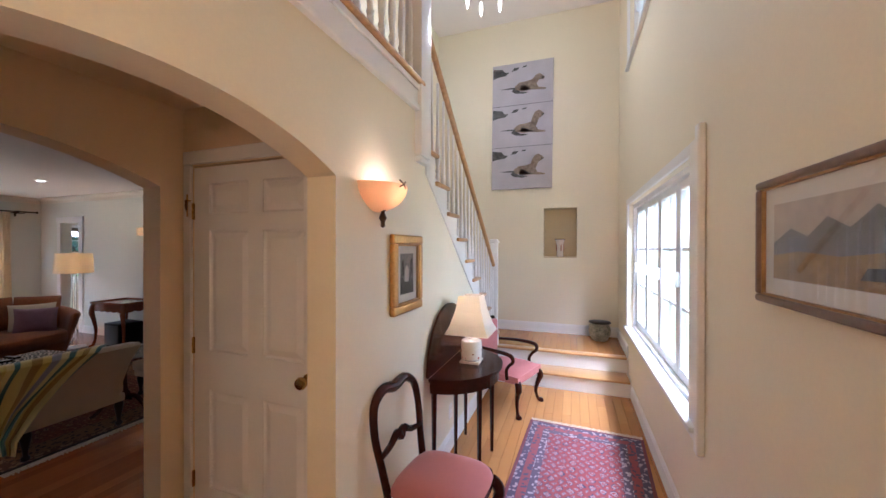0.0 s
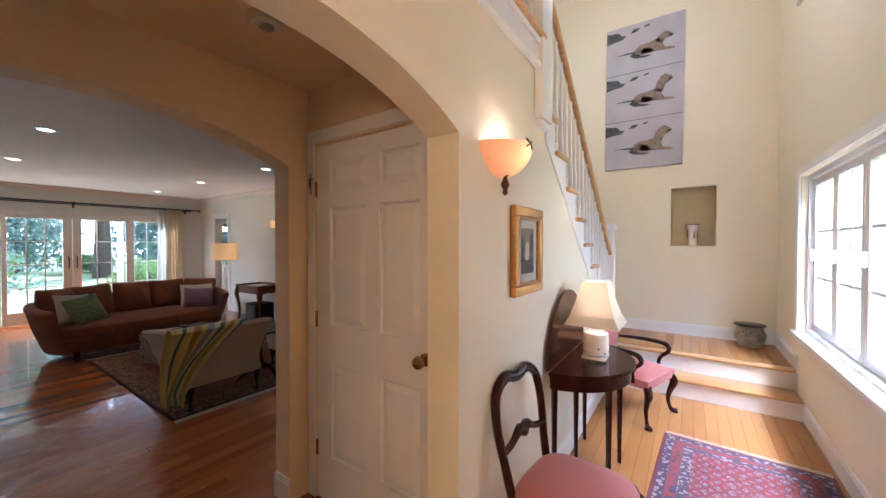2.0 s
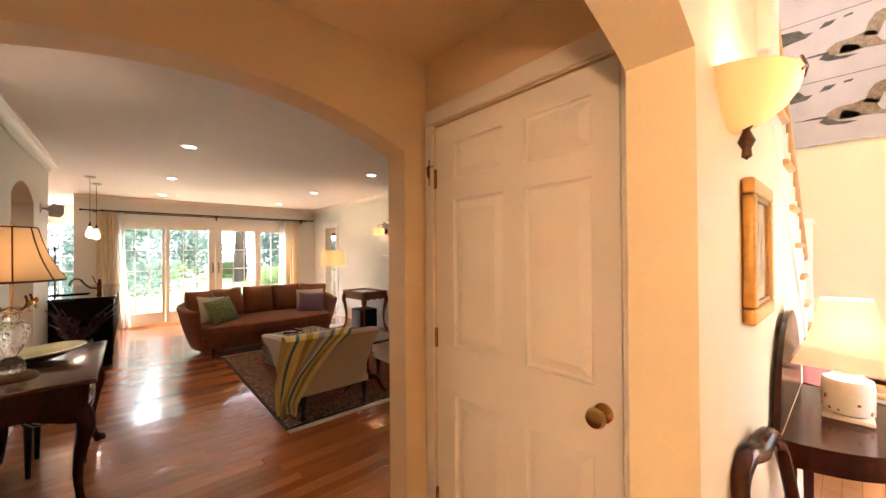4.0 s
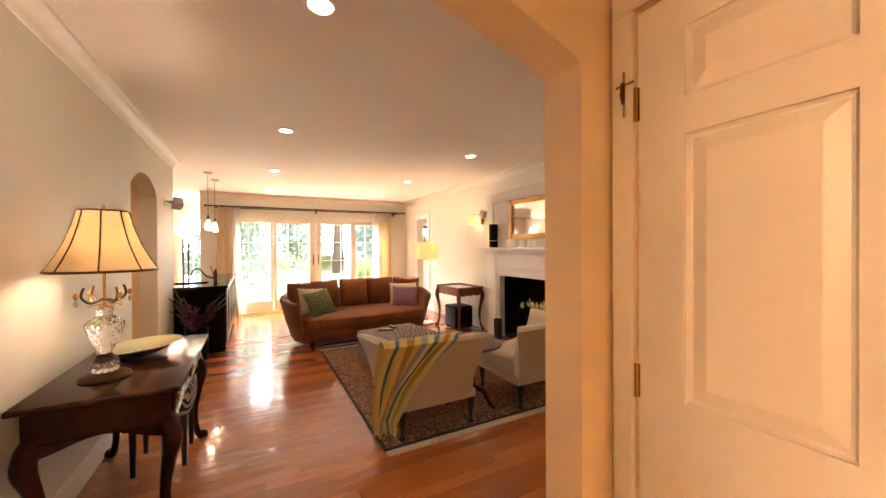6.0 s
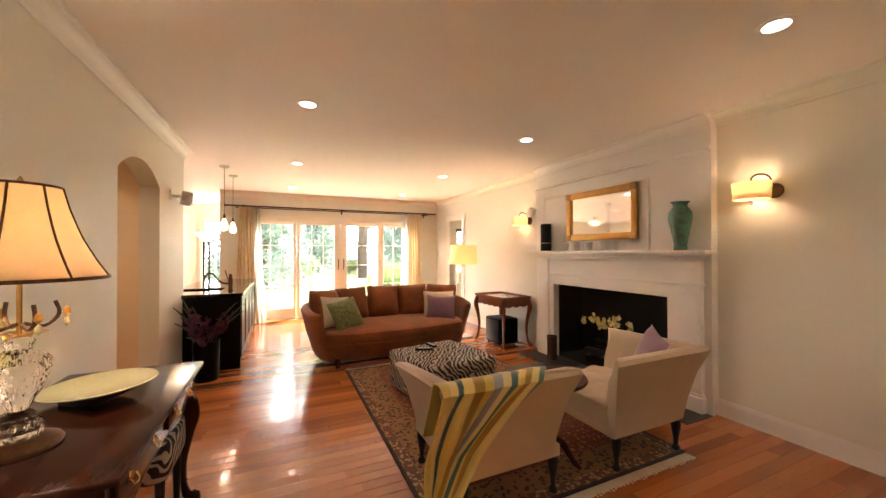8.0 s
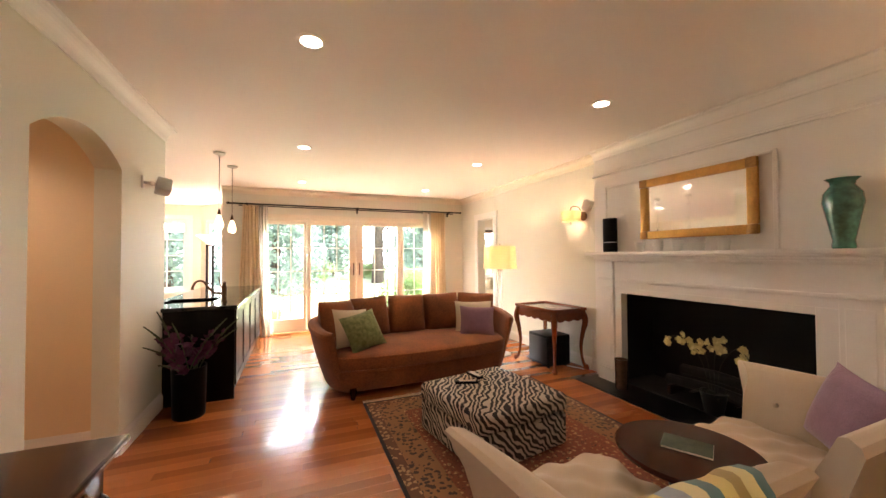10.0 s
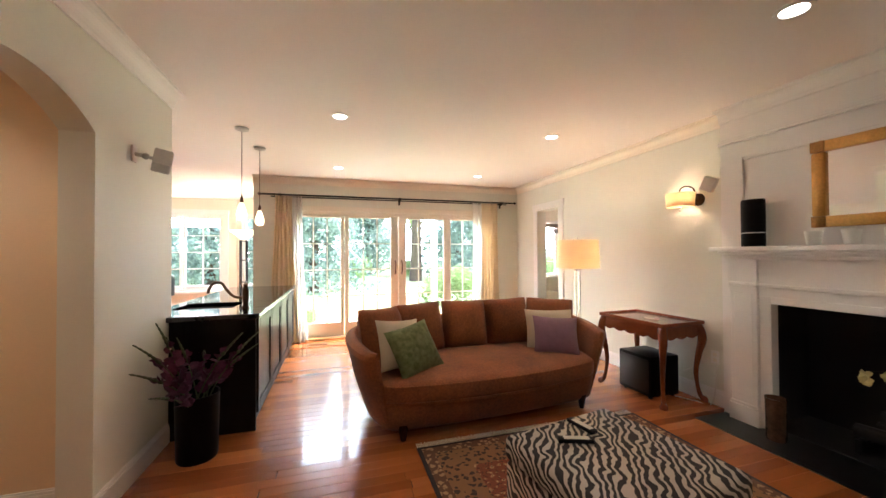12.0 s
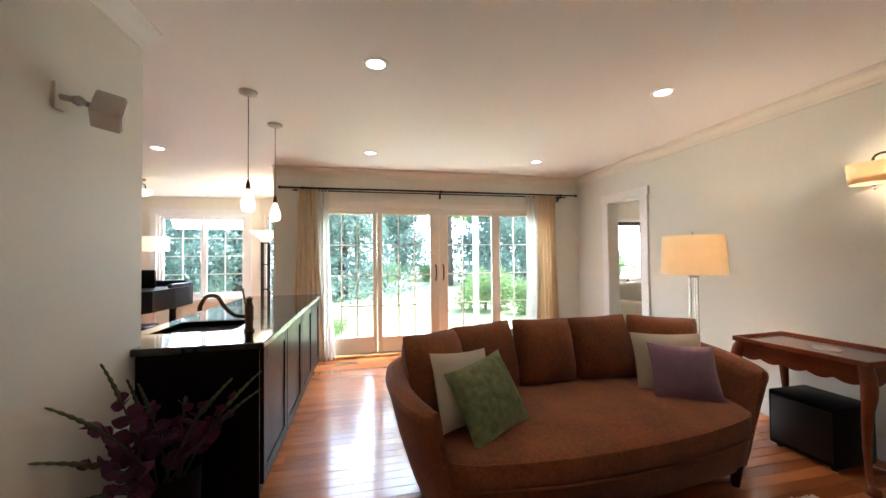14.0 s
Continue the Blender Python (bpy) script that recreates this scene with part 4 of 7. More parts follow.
for s in range(4):
    dx = -0.30 + 0.20 * s
    pts = [(0.02 * s - 0.03, 0, 0.14), (dx * 0.25, -0.03, 0.42), (dx * 0.7, -0.06, 0.60), (dx * 1.05, -0.10, 0.60 - 0.05 * (s % 2))]
    part("stem", B().tube(pts, 0.003, 5), DARK_STEM, orc, "thin green stem")
    bl = B()
    for f in range(8):
        c = Vector(pts[2]).lerp(Vector(pts[3]), f / 5) + Vector((rng.uniform(-0.06, 0.06), rng.uniform(-0.03, 0.03), rng.uniform(-0.06, 0.05)))
        for p_ in range(5):
            m = Matrix.Translation(c) @ pose(0, 0, 0, rng.uniform(-20, 20), 72 * p_ + rng.uniform(-10, 10), rng.uniform(-30, 30))
            bl.sheet(lambda u, v: m @ Vector(((u - 0.5) * 0.036 * math.sin(math.pi * min(1, v * 0.9 + 0.1)), -0.008 * v, v * 0.036)), 3, 3)
    part("bloom", bl, PETAL, orc, "pale yellow blooms")["kind"] = "stuff"
for i in range(4):
    a = radians(90 * i + 30)
    part("leaf", B().sheet(lambda u, v: (math.cos(a) * v * 0.22 - math.sin(a) * (u - 0.5) * 0.06 * math.sin(math.pi * min(1, v + 0.05)), math.sin(a) * v * 0.10 + math.cos(a) * (u - 0.5) * 0.06 * math.sin(math.pi * min(1, v + 0.05)), 0.15 + 0.10 * v - 0.14 * v * v), 3, 8, 0.003), DARK_STEM, orc, "strap leaf")
vs = solid("glass_vase", B().lathe([(0.055, 0), (0.06, 0.02), (0.062, 0.27), (0.066, 0.30), (0.060, 0.30), (0.056, 0.03), (0, 0.03)], seg=20), mat("smoky_brown_glass", (0.09, 0.05, 0.03), 0.12, 0, 0.4, 9, 40, 0.0, 0.5), "smoky brown glass vase standing on the slate hearth", "vase", pose(-5.42, 4.10, 0.007))

mr = thing("mirror", "rectangular mirror in a wide gilded frame above the mantel", "mirror", pose(-4.75, 4.212, 1.81))
W2, H2, F = 0.49, 0.29, 0.075
for q in ((-W2, H2 - F, W2, H2), (-W2, -H2, W2, -H2 + F), (-W2, -H2 + F, -W2 + F, H2 - F), (W2 - F, -H2 + F, W2, H2 - F)):
    part("frame_rail", B().box(q[0], -0.035, q[1], q[2], -0.002, q[3], 0.010, 2), GOLD, mr, "gilded frame rail")
for sx in (-1, 1):
    for sz in (-1, 1):
        part("corner_block", B().box(sx * W2, -0.042, sz * H2, sx * (W2 - F), -0.034, sz * (H2 - F), 0.006), DARK_GOLD, mr, "darker carved corner block")
part("glass", B().box(-W2 + F, -0.012, -H2 + F, W2 - F, -0.004, H2 - F), MIRROR, mr, "bevelled mirror glass", False)

vo = thing("votive_glass", "small frosted white votive glass on the mantel shelf", "candle holder", pose(-5.20, 4.12, 1.40), "glasses on the mantel")
part("cup", B().lathe([(0.028, 0), (0.036, 0.006), (0.046, 0.095), (0.043, 0.095), (0.032, 0.012), (0, 0.012)], seg=18), FROSTED, vo)
part("candle", B().lathe([(0.027, 0.013), (0.032, 0.045), (0, 0.047)], seg=14), PORCELAIN, vo, "white candle")
for i in range(1, 5):
    copy_thing(vo, pose(-5.20 + 0.185 * i, 4.12, 1.40))
solid("green_vase", B().lathe([(0.05, 0), (0.055, 0.01), (0.05, 0.05), (0.07, 0.16), (0.093, 0.28), (0.088, 0.34), (0.055, 0.39), (0.058, 0.41), (0.08, 0.43), (0.07, 0.43), (0.045, 0.40), (0, 0.38)], seg=28), JADE, "tall green glazed ceramic vase on the mantel", "vase", pose(-3.80, 4.13, 1.40))
sp = thing("mantel_speaker", "black curved loudspeaker standing on the mantel", "speaker", pose(-5.57, 4.135, 1.40))
part("cabinet", B().lathe([(0.075, 0), (0.078, 0.01), (0.078, 0.35), (0.072, 0.36), (0, 0.36)], seg=24, sx=1.0, sy=0.8), BLACK, sp)
part("band", B().lathe([(0.0795, 0.10), (0.0795, 0.108)], seg=24, sx=1.0, sy=0.8), STEEL, sp, "thin metal band")


# ---- wall lamps ----
def drum_sconce(x):
    t_ = thing("wall_sconce", "bronze wall sconce with a glowing half-drum shade", "wall lamp", pose(x, YR, 1.85), "sconces beside the fireplace")
    bp = part("backplate", B().lathe([(0.058, 0), (0.056, 0.012), (0.03, 0.02), (0, 0.022)], seg=20), BRONZE, t_)
    bp.matrix_basis = pose(0.09, -0.001, 0.0, 90, 0, 0)
    part("arm", B().tube([(0.09, -0.02, 0), (0.09, -0.07, 0.10), (0.04, -0.11, 0.125), (0.0, -0.12, 0.10), (0.0, -0.12, 0.03)], 0.007, 8), BRONZE, t_)
    part("shade", B().lathe([(0.122, 0.065), (0.113, -0.062), (0.110, -0.062), (0.119, 0.065), (0.122, 0.065)], (0, -0.12, 0), 28, cap=False), SHADE_GOLD, t_, "cream half-drum shade")
    part("band", B().lathe([(0.1165, -0.028), (0.1140, -0.060), (0.1132, -0.060), (0.1155, -0.028)], (0, -0.12, 0), 28, cap=False), SHADE_DESK, t_, "tan band round the shade")
    part("finial", B().lathe([(0.0, -0.105), (0.012, -0.095), (0.006, -0.082), (0.014, -0.072), (0.004, -0.06)], (0, -0.12, 0), 12), STEEL, t_)
    part("bulb", B().lathe([(0, -0.03), (0.02, -0.015), (0.024, 0.01), (0.012, 0.03), (0, 0.03)], (0, -0.12, 0), 10), BULB_SOFT, t_)
    lamp("sconce_light", "POINT", (x, YR - 0.12, 1.86), 0.6, WARMER, 0.045)


drum_sconce(-3.30)
drum_sconce(-6.22)

hs = thing("hall_sconce", "alabaster half-bowl wall sconce with bronze fittings", "wall lamp", pose(H, 1.885, 1.755))
prof = [(0.0, 0.0), (0.04, 0.003), (0.09, 0.022), (0.135, 0.055), (0.162, 0.09), (0.174, 0.128), (0.168, 0.128), (0.156, 0.09), (0.129, 0.058), (0.085, 0.027), (0.0, 0.008)]
part("bowl", B().lathe(prof, (0.001, 0, 0.02), 20, 180, -90, 0.85, 1.0), ALABASTER, hs, "glowing alabaster glass bowl")
part("finial", B().lathe([(0, -0.06), (0.012, -0.05), (0.010, -0.03), (0.02, -0.01), (0.008, 0.02), (0.016, 0.03)], (0.035, 0, 0.0), 12), BRONZE, hs)
part("tie", B().tube([(0.143, -0.03, 0.166), (0.151, 0, 0.150), (0.143, 0.03, 0.134)], 0.004, 6).tube([(0.143, -0.03, 0.134), (0.151, 0, 0.151), (0.143, 0.03, 0.166)], 0.004, 6), BRONZE, hs, "crossed bronze tie")
part("bulb", B().lathe([(0, 0.08), (0.02, 0.10), (0.022, 0.13), (0, 0.15)], (0.06, 0, 0.0), 10), BULB_SOFT, hs)
lamp("hall_sconce_light", "POINT", (H + 0.09, 1.885, 1.90), 0.55, WARM, 0.03)

# ---- ceiling lights ----
cn = thing("recessed_light", "lit round recessed ceiling light with a white rim", "ceiling light", pose(-8.76, 1.10, CL), "recessed lights in the ceiling")
part("rim", B().lathe([(0.055, -0.001), (0.080, -0.001), (0.078, -0.007), (0.058, -0.010), (0.055, -0.001)], seg=28, cap=False), WHITE, cn)
part("bulb", B().lathe([(0.0, -0.004), (0.055, -0.003), (0.056, -0.001), (0, -0.001)], seg=24), BULB, cn)
spots = [(-8.76, 1.10), (-6.83, 1.10), (-4.77, 1.10), (-2.74, 1.10), (-8.77, 3.17), (-6.81, 3.19), (-4.80, 3.23), (-2.74, 3.22), (-8.99, -1.14)]
for x, y in spots[1:]:
    copy_thing(cn, pose(x, y, CL))
# unseen extra can with a fill spot, added to brighten the corridor
copy_thing(cn, pose(-5.42, -1.10, 2.42))
lamp("corridor_fill_light", "SPOT", (-5.42, -1.10, 2.405), 5.0, (1.0, 0.80, 0.60), 0.05, (-5.42, -1.10, 0), 140)
for x, y in spots:
    lamp("can_light", "SPOT", (x, y, CL - 0.012), 4.0, (1.0, 0.84, 0.66), 0.05, (x, y, 0), 100)

pd = thing("pendant_lamp", "small amber glass pendant on a thin cord over the counter", "pendant lamp", pose(-7.39, 0.215, CL), "pendants over the counter")
part("canopy", B().lathe([(0.062, -0.001), (0.060, -0.018), (0.03, -0.03), (0.006, -0.035)], seg=24), STEEL, pd)
part("cord", B().tube([(0, 0, -0.03), (0, 0, -0.66)], 0.003, 6), BRONZE, pd)
part("cap", B().lathe([(0.006, -0.64), (0.014, -0.67), (0.018, -0.70), (0.012, -0.71)], seg=14), BRONZE, pd)
part("glass", B().lathe([(0.010, -0.70), (0.028, -0.745), (0.045, -0.80), (0.048, -0.83), (0.038, -0.862), (0.0, -0.875)], seg=20), PEND, pd, "glowing teardrop glass")
copy_thing(pd, pose(-8.03, 0.25, CL))
for x, y in ((-7.39, 0.215), (-8.03, 0.25)):
    lamp("pendant_light", "POINT", (x, y, CL - 0.93), 0.6, WARM, 0.03)
ch = thing("hall_chandelier", "hanging hall light with candle-shaped bulbs", "chandelier", pose(-0.42, 3.85, HC - 0.42))
part("stem", B().tube([(0, 0, 0.42), (0, 0, -0.42)], 0.010, 8), STEEL, ch)
for i in range(6):
    a = radians(60 * i)
    part("arm", B().tube([(0, 0, -0.40), (0.10 * math.cos(a), 0.10 * math.sin(a), -0.46), (0.20 * math.cos(a), 0.20 * math.sin(a), -0.44)], 0.006, 6), STEEL, ch)
    part("bulb", B().lathe([(0, -0.60), (0.010, -0.57), (0.018, -0.52), (0.016, -0.47), (0.008, -0.44)], (0.20 * math.cos(a), 0.20 * math.sin(a), 0), 10), BULB_SOFT, ch)
lamp("chandelier_light", "POINT", (-0.42, 3.85, HC - 1.2), 13, (1, 0.90, 0.76), 0.12)
# unseen warm fill without a fixture, added to light the passage through the arch
lamp("entry_fill_light", "POINT", (0.35, -0.95, 1.72), 14, (1.0, 0.64, 0.34), 0.12)

# ---- curtains ----
rd = thing("curtain_rod", "long double black iron curtain rod with ball finials", "curtain rod")
part("rod", B().tube([(XB + 0.10, -0.02, 2.27), (XB + 0.10, 4.20, 2.27)], 0.013, 10), IRON, rd)
part("rod", B().tube([(XB + 0.055, 0.12, 2.245), (XB + 0.055, 4.06, 2.245)], 0.009, 8), IRON, rd)
for y in (-0.03, 4.21):
    part("finial", B().lathe([(0, -0.025), (0.02, -0.012), (0.024, 0), (0.02, 0.012), (0, 0.025)], (XB + 0.10, y, 2.27), 12), IRON, rd)
for y in (0.25, 2.09, 3.95):
    part("bracket", B().tube([(XB + 0.001, y, 2.22), (XB + 0.06, y, 2.235), (XB + 0.11, y, 2.255)], 0.009, 8).box(XB + 0.001, y - 0.015, 2.18, XB + 0.012, y + 0.015, 2.27, 0.003, 1).box(XB + 0.085, y - 0.012, 2.25, XB + 0.115, y + 0.012, 2.29, 0.003, 1), IRON, rd)


def drape(y0, y1, w0, folds, label, material, x, name):
    """Hanging cloth, gathered at the rod: y0 to y1 at the top, spreading by w0 below."""
    def at(u, v):
        s = v ** 1.2 * w0
        y = (y0 - s) + (y1 - y0 + 2 * s) * u
        d = (0.022 + 0.014 * v) * math.sin(2 * math.pi * folds * u + 0.6 * math.sin(3 * v + 5 * u)) + 0.008 * math.sin(17 * u + 2 * v)
        return (x + d, y + 0.01 * math.sin(9 * u + 4 * v), 2.25 - 2.24 * v)
    return solid(name, B().sheet(at, folds * 10, 24, 0.002), material, label, "curtain")


drape(0.19, 0.42, 0.11, 6, "cream patterned drape gathered beside the French doors", DRAPE, XB + 0.10, "curtain")
drape(0.42, 0.56, 0.09, 5, "white sheer curtain beside the French doors", SHEER, XB + 0.06, "sheer_curtain")
drape(3.55, 3.86, 0.03, 7, "cream patterned drape gathered beside the French doors", DRAPE, XB + 0.10, "curtain")
drape(3.40, 3.58, 0.05, 4, "white sheer curtain beside the French doors", SHEER, XB + 0.06, "sheer_curtain")


# ---- sofa ----
def sofa():
    """Curved tub sofa; x along its length, -y to the front."""
    t_ = thing("sofa", "curved brown suede sofa with a wrapped back and loose cushions", "sofa", pose(-6.66, 2.31, 0, 0, 0, 93))
    a, b_ = 1.155, 0.52

    def plan(u, k):
        """Around the shell from the front of one arm over the back to the other."""
        th = math.pi * (1.17 - 1.34 * u)
        c, s = math.cos(th), math.sin(th)
        e = 0.72
        return Vector((math.copysign(abs(c) ** e, c) * a * k, (math.copysign(abs(s) ** e, s) * b_ if s > 0 else s * 0.90) * k, 0))

    def shell(u, v):
        """v: up the outside, over the rolled top and down the inside; the arms sink and thin out to the front."""
        far = min(u, 1 - u)
        e = min(1, far / 0.20)
        h = 0.655 + 0.04 * e * e * (3 - 2 * e) + 0.045 * math.sin(math.pi * u)
        outs = [(0.868, 0.085), (0.895, 0.16), (0.955, 0.38), (1.0, h - 0.10), (1.016, h - 0.055), (1.010, h - 0.02), (0.985, h), (0.950, h), (0.922, h - 0.022), (0.905, h - 0.065), (0.885, 0.42), (0.865, 0.24)]
        i = min(int(v * 11), 10)
        f = v * 11 - i
        k = outs[i][0] * (1 - f) + outs[i + 1][0] * f
        z = outs[i][1] * (1 - f) + outs[i + 1][1] * f
        mid = 0.865 + 0.09 * max(0, min(1, (z - 0.1) / 0.5))
        g = min(1, far / 0.045)
        k = mid + (k - mid) * (0.25 + 0.75 * math.sqrt(1 - (1 - g) ** 2))
        q = plan(u, k)
        return (q.x, q.y, z)

    bs = B().sheet(shell, 120, 33)
    for u in (0, 1):
        bs.bm.faces.new([bs.bm.verts.new(shell(u, j / 33)) for j in range(34)])
    bmesh.ops.remove_doubles(bs.bm, verts=bs.bm.verts, dist=1e-5)
    bmesh.ops.recalc_face_normals(bs.bm, faces=bs.bm.faces)
    part("back", bs, SUEDE, t_, "curved suede back and arms")

    def outline(k, front, z, crown_=0.0):
        pts = []
        for i in range(41):
            p = plan(i / 40, k)
            pts.append((p.x, p.y, z))
        p0, p1 = pts[-1], pts[0]
        for i in range(1, 24):
            f = i / 24
            pts.append((p0[0] + (p1[0] - p0[0]) * f, p0[1] - front * math.sin(math.pi * f) ** 0.6, z + crown_ * math.sin(math.pi * f)))
        return pts
    part("base", B().loft([outline(0.845, 0.05, 0.075), outline(0.865, 0.075, 0.10), outline(0.889, 0.110, 0.262), outline(0.884, 0.102, 0.274), outline(0.85, 0.07, 0.278)]), SUEDE, t_, "suede base rail")
    part("seat", B().loft([outline(0.855, 0.08, 0.281), outline(0.888, 0.122, 0.287), outline(0.897, 0.138, 0.315), outline(0.897, 0.138, 0.375, 0.002), outline(0.893, 0.133, 0.404, 0.004), outline(0.880, 0.118, 0.416, 0.005), outline(0.84, 0.080, 0.424, 0.008), outline(0.60, 0.02, 0.458, 0.004), outline(0.2, 0.0, 0.462)]), SUEDE, t_, "suede bench seat")
    for k, f, z in ((0.895, 0.130, 0.286), (0.890, 0.130, 0.404)):
        part("piping", B().tube(outline(k, f, z)[40:] + outline(k, f, z)[:1], 0.006, 6), SUEDE, t_, "corded suede piping")
    for x, y in ((-0.80, -0.40), (0.80, -0.40), (-0.74, 0.34), (0.74, 0.34)):
        part("leg", B().lathe([(0.020, 0), (0.036, 0.09), (0.038, 0.115)], (x, y, 0), 12), MAHOG, t_, "short dark foot")
    for x, y, rz, tip in ((-0.86, 0.12, 34, 3), (-0.47, 0.29, 9, -2), (0.0, 0.33, 0, 1.5), (0.46, 0.30, -8, -2), (0.86, 0.14, -32, 2)):
        part("back_cushion", B().pillow(0.49, 0.49, 0.26, pose(x, y, 0.66, 0, tip, rz) @ pose(0, 0, 0, -15, 0, 0), 0.85, 14, 0.12), SUEDE, t_, "loose suede back cushion")
    return t_


sofa()
ST = pose(-6.66, 2.31, 0, 0, 0, 93)
solid("throw_pillow", B().pillow(0.44, 0.40, 0.15), IVORY, "ivory throw pillow on the sofa", "pillow", ST @ pose(-0.75, -0.09, 0.625, -20, 6, 26))
solid("throw_pillow", B().pillow(0.42, 0.40, 0.16), GREEN, "green leaf-patterned throw pillow on the sofa", "pillow", ST @ pose(-0.66, -0.21, 0.605, -28, -8, 24))
solid("throw_pillow", B().pillow(0.46, 0.40, 0.14), IVORY, "ivory throw pillow on the sofa", "pillow", ST @ pose(0.74, -0.03, 0.615, -20, 0, -24))
solid("throw_pillow", B().pillow(0.42, 0.36, 0.15), MAUVE, "mauve textured throw pillow on the sofa", "pillow", ST @ pose(0.71, -0.17, 0.59, -24, 3, -22))

# ---- ottoman ----
ot = thing("ottoman", "square zebra-print upholstered ottoman on the rug", "ottoman", pose(-5.06, 2.37, 0.012, 0, 0, 10))
ob_ = B().box(-0.385, -0.385, 0.02, 0.385, 0.385, 0.25, 0.03, 3)
part("body", ob_, ZEBRA, ot)
part("lid", B().box(-0.39, -0.39, 0.252, 0.39, 0.39, 0.378, 0.035, 4), ZEBRA, ot, "padded zebra-print lid")
for x in (-0.3, 0.3):
    for y in (-0.3, 0.3):
        part("foot", B().lathe([(0.02, 0), (0.025, 0.035)], (x, y, 0), 10), EBONY, ot)
for m in (pose(-5.20, 2.24, 0.390, 0, 0, 70), pose(-5.32, 2.37, 0.390, 0, 0, 10)):
    rm = thing("remote_control", "slim black and silver remote control on the ottoman", "remote control", m)
    part("case", B().box(-0.09, -0.024, 0, 0.09, 0.024, 0.02, 0.006), BLACK, rm)
    part("keypad", B().box(-0.06, -0.016, 0.0195, 0.07, 0.016, 0.022, 0.001, 1), STEEL, rm)


# ---- corner armchairs ----
def corner_chair(m, flip):
    """L-shaped chair; its two padded walls stand at +x and at -y (+y when flipped)."""
    t_ = thing("corner_chair", "beige linen corner chair with tufted seat and two low flared walls", "armchair", m, "pair of corner chairs")
    f = -1 if flip else 1

    def wall_(pts, flare, drop=0.0):
        """A padded slab on a ground line, leaning out at the top."""
        (x0, y0), (x1, y1) = pts
        d = Vector((x1 - x0, y1 - y0, 0))
        nrm = Vector((flare[0], flare[1], 0))

        def at(u, v):
            seq = [(0.0, 0.22), (0.02, 0.36), (0.06, 0.55), (0.12, 0.71), (0.105, 0.735), (0.06, 0.74), (0.02, 0.715), (-0.05, 0.56), (-0.075, 0.40), (-0.08, 0.22)]
            i = min(int(v * 9), 8)
            g = v * 9 - i
            o = seq[i][0] * (1 - g) + seq[i + 1][0] * g
            z = seq[i][1] * (1 - g) + seq[i + 1][1] * g
            z = 0.22 + (z - 0.22) * (1 - drop * (1 - u) ** 1.3)
            p = Vector((x0, y0, z)) + d * u + nrm * o
            p += d.normalized() * (max(0, o) * (2 * u - 1))
            return p
        b = B().sheet(at, 16, 27)
        for u in (0, 1):
            b.bm.faces.new([b.bm.verts.new(at(u, j / 27)) for j in range(28)])
        bmesh.ops.recalc_face_normals(b.bm, faces=b.bm.faces)
        return b
    part("backrest", wall_(((0.32, -0.33 * f), (0.32, (0.33 if flip else 0.28) * f)), (1, 0)), LINEN, t_, "tall linen back panel")
    part("side_wall", wall_(((-0.27, -0.31 * f), (0.32, -0.31 * f)), (0, -f), 0.16 if not flip else 0.05), LINEN, t_, "linen side panel")
    st = B().sheet(lambda u, v: (-0.33 + 0.60 * u, (-0.27 + 0.62 * v) * f, 0.425 - 0.012 * (math.cos(2 * math.pi * 3 * u) * math.cos(2 * math.pi * 3 * v) + 1) + 0.02 * (1 - (2 * u - 1) ** 4) * (1 - (2 * v - 1) ** 4)), 36, 36)
    part("seat", st.box(-0.335, -0.275 * f, 0.27, 0.275, 0.355 * f, 0.408, 0.02), LINEN, t_, "button-tufted linen seat")
    part("rail", B().box(-0.32, -0.31 * f, 0.21, 0.32, 0.34 * f, 0.28, 0.01), LINEN, t_)
    for i in range(3):
        for j in range(3):
            part("button", B().lathe([(0, 0.006), (0.010, 0.003), (0.012, 0)], (-0.33 + 0.6 * (i / 3 + 1 / 3 * (i < 3)) - 0.0, (-0.27 + 0.62 * (j / 3 + 1 / 6)) * f, 0.424), 8), LINEN, t_)
    for x in (-0.12, 0.06, 0.22):
        part("button", B().lathe([(0, 0.008), (0.011, 0.004), (0.013, -0.004)], (0, 0, 0), 8).move(pose(x, -0.262 * f, 0.55, -90 * f, 0, 0)), LINEN, t_)
    for y in (-0.10, 0.08, 0.24):
        part("button", B().lathe([(0, 0.008), (0.011, 0.004), (0.013, -0.004)], (0, 0, 0), 8).move(pose(0.272, y * f, 0.55, 0, -90, 0)), LINEN, t_)
    leg = [(0.014, 0.0), (0.026, 0.012), (0.026, 0.03), (0.014, 0.045), (0.018, 0.09), (0.030, 0.15), (0.034, 0.19), (0.03, 0.215)]
    for x in (-0.28, 0.30):
        for y in (-0.28, 0.30):
            part("leg", B().lathe(leg, (x, y * f, 0), 12), EBONY, t_, "dark turned leg")
    return t_


corner_chair(pose(-3.70, 2.03, 0.012), False)
corner_chair(pose(-3.69, 3.13, 0.012), True)
solid("throw_pillow", B().pillow(0.40, 0.38, 0.14), MAUVE, "mauve throw pillow in the corner chair", "pillow", pose(-3.50, 3.30, 0.64, -18, 8, -40))


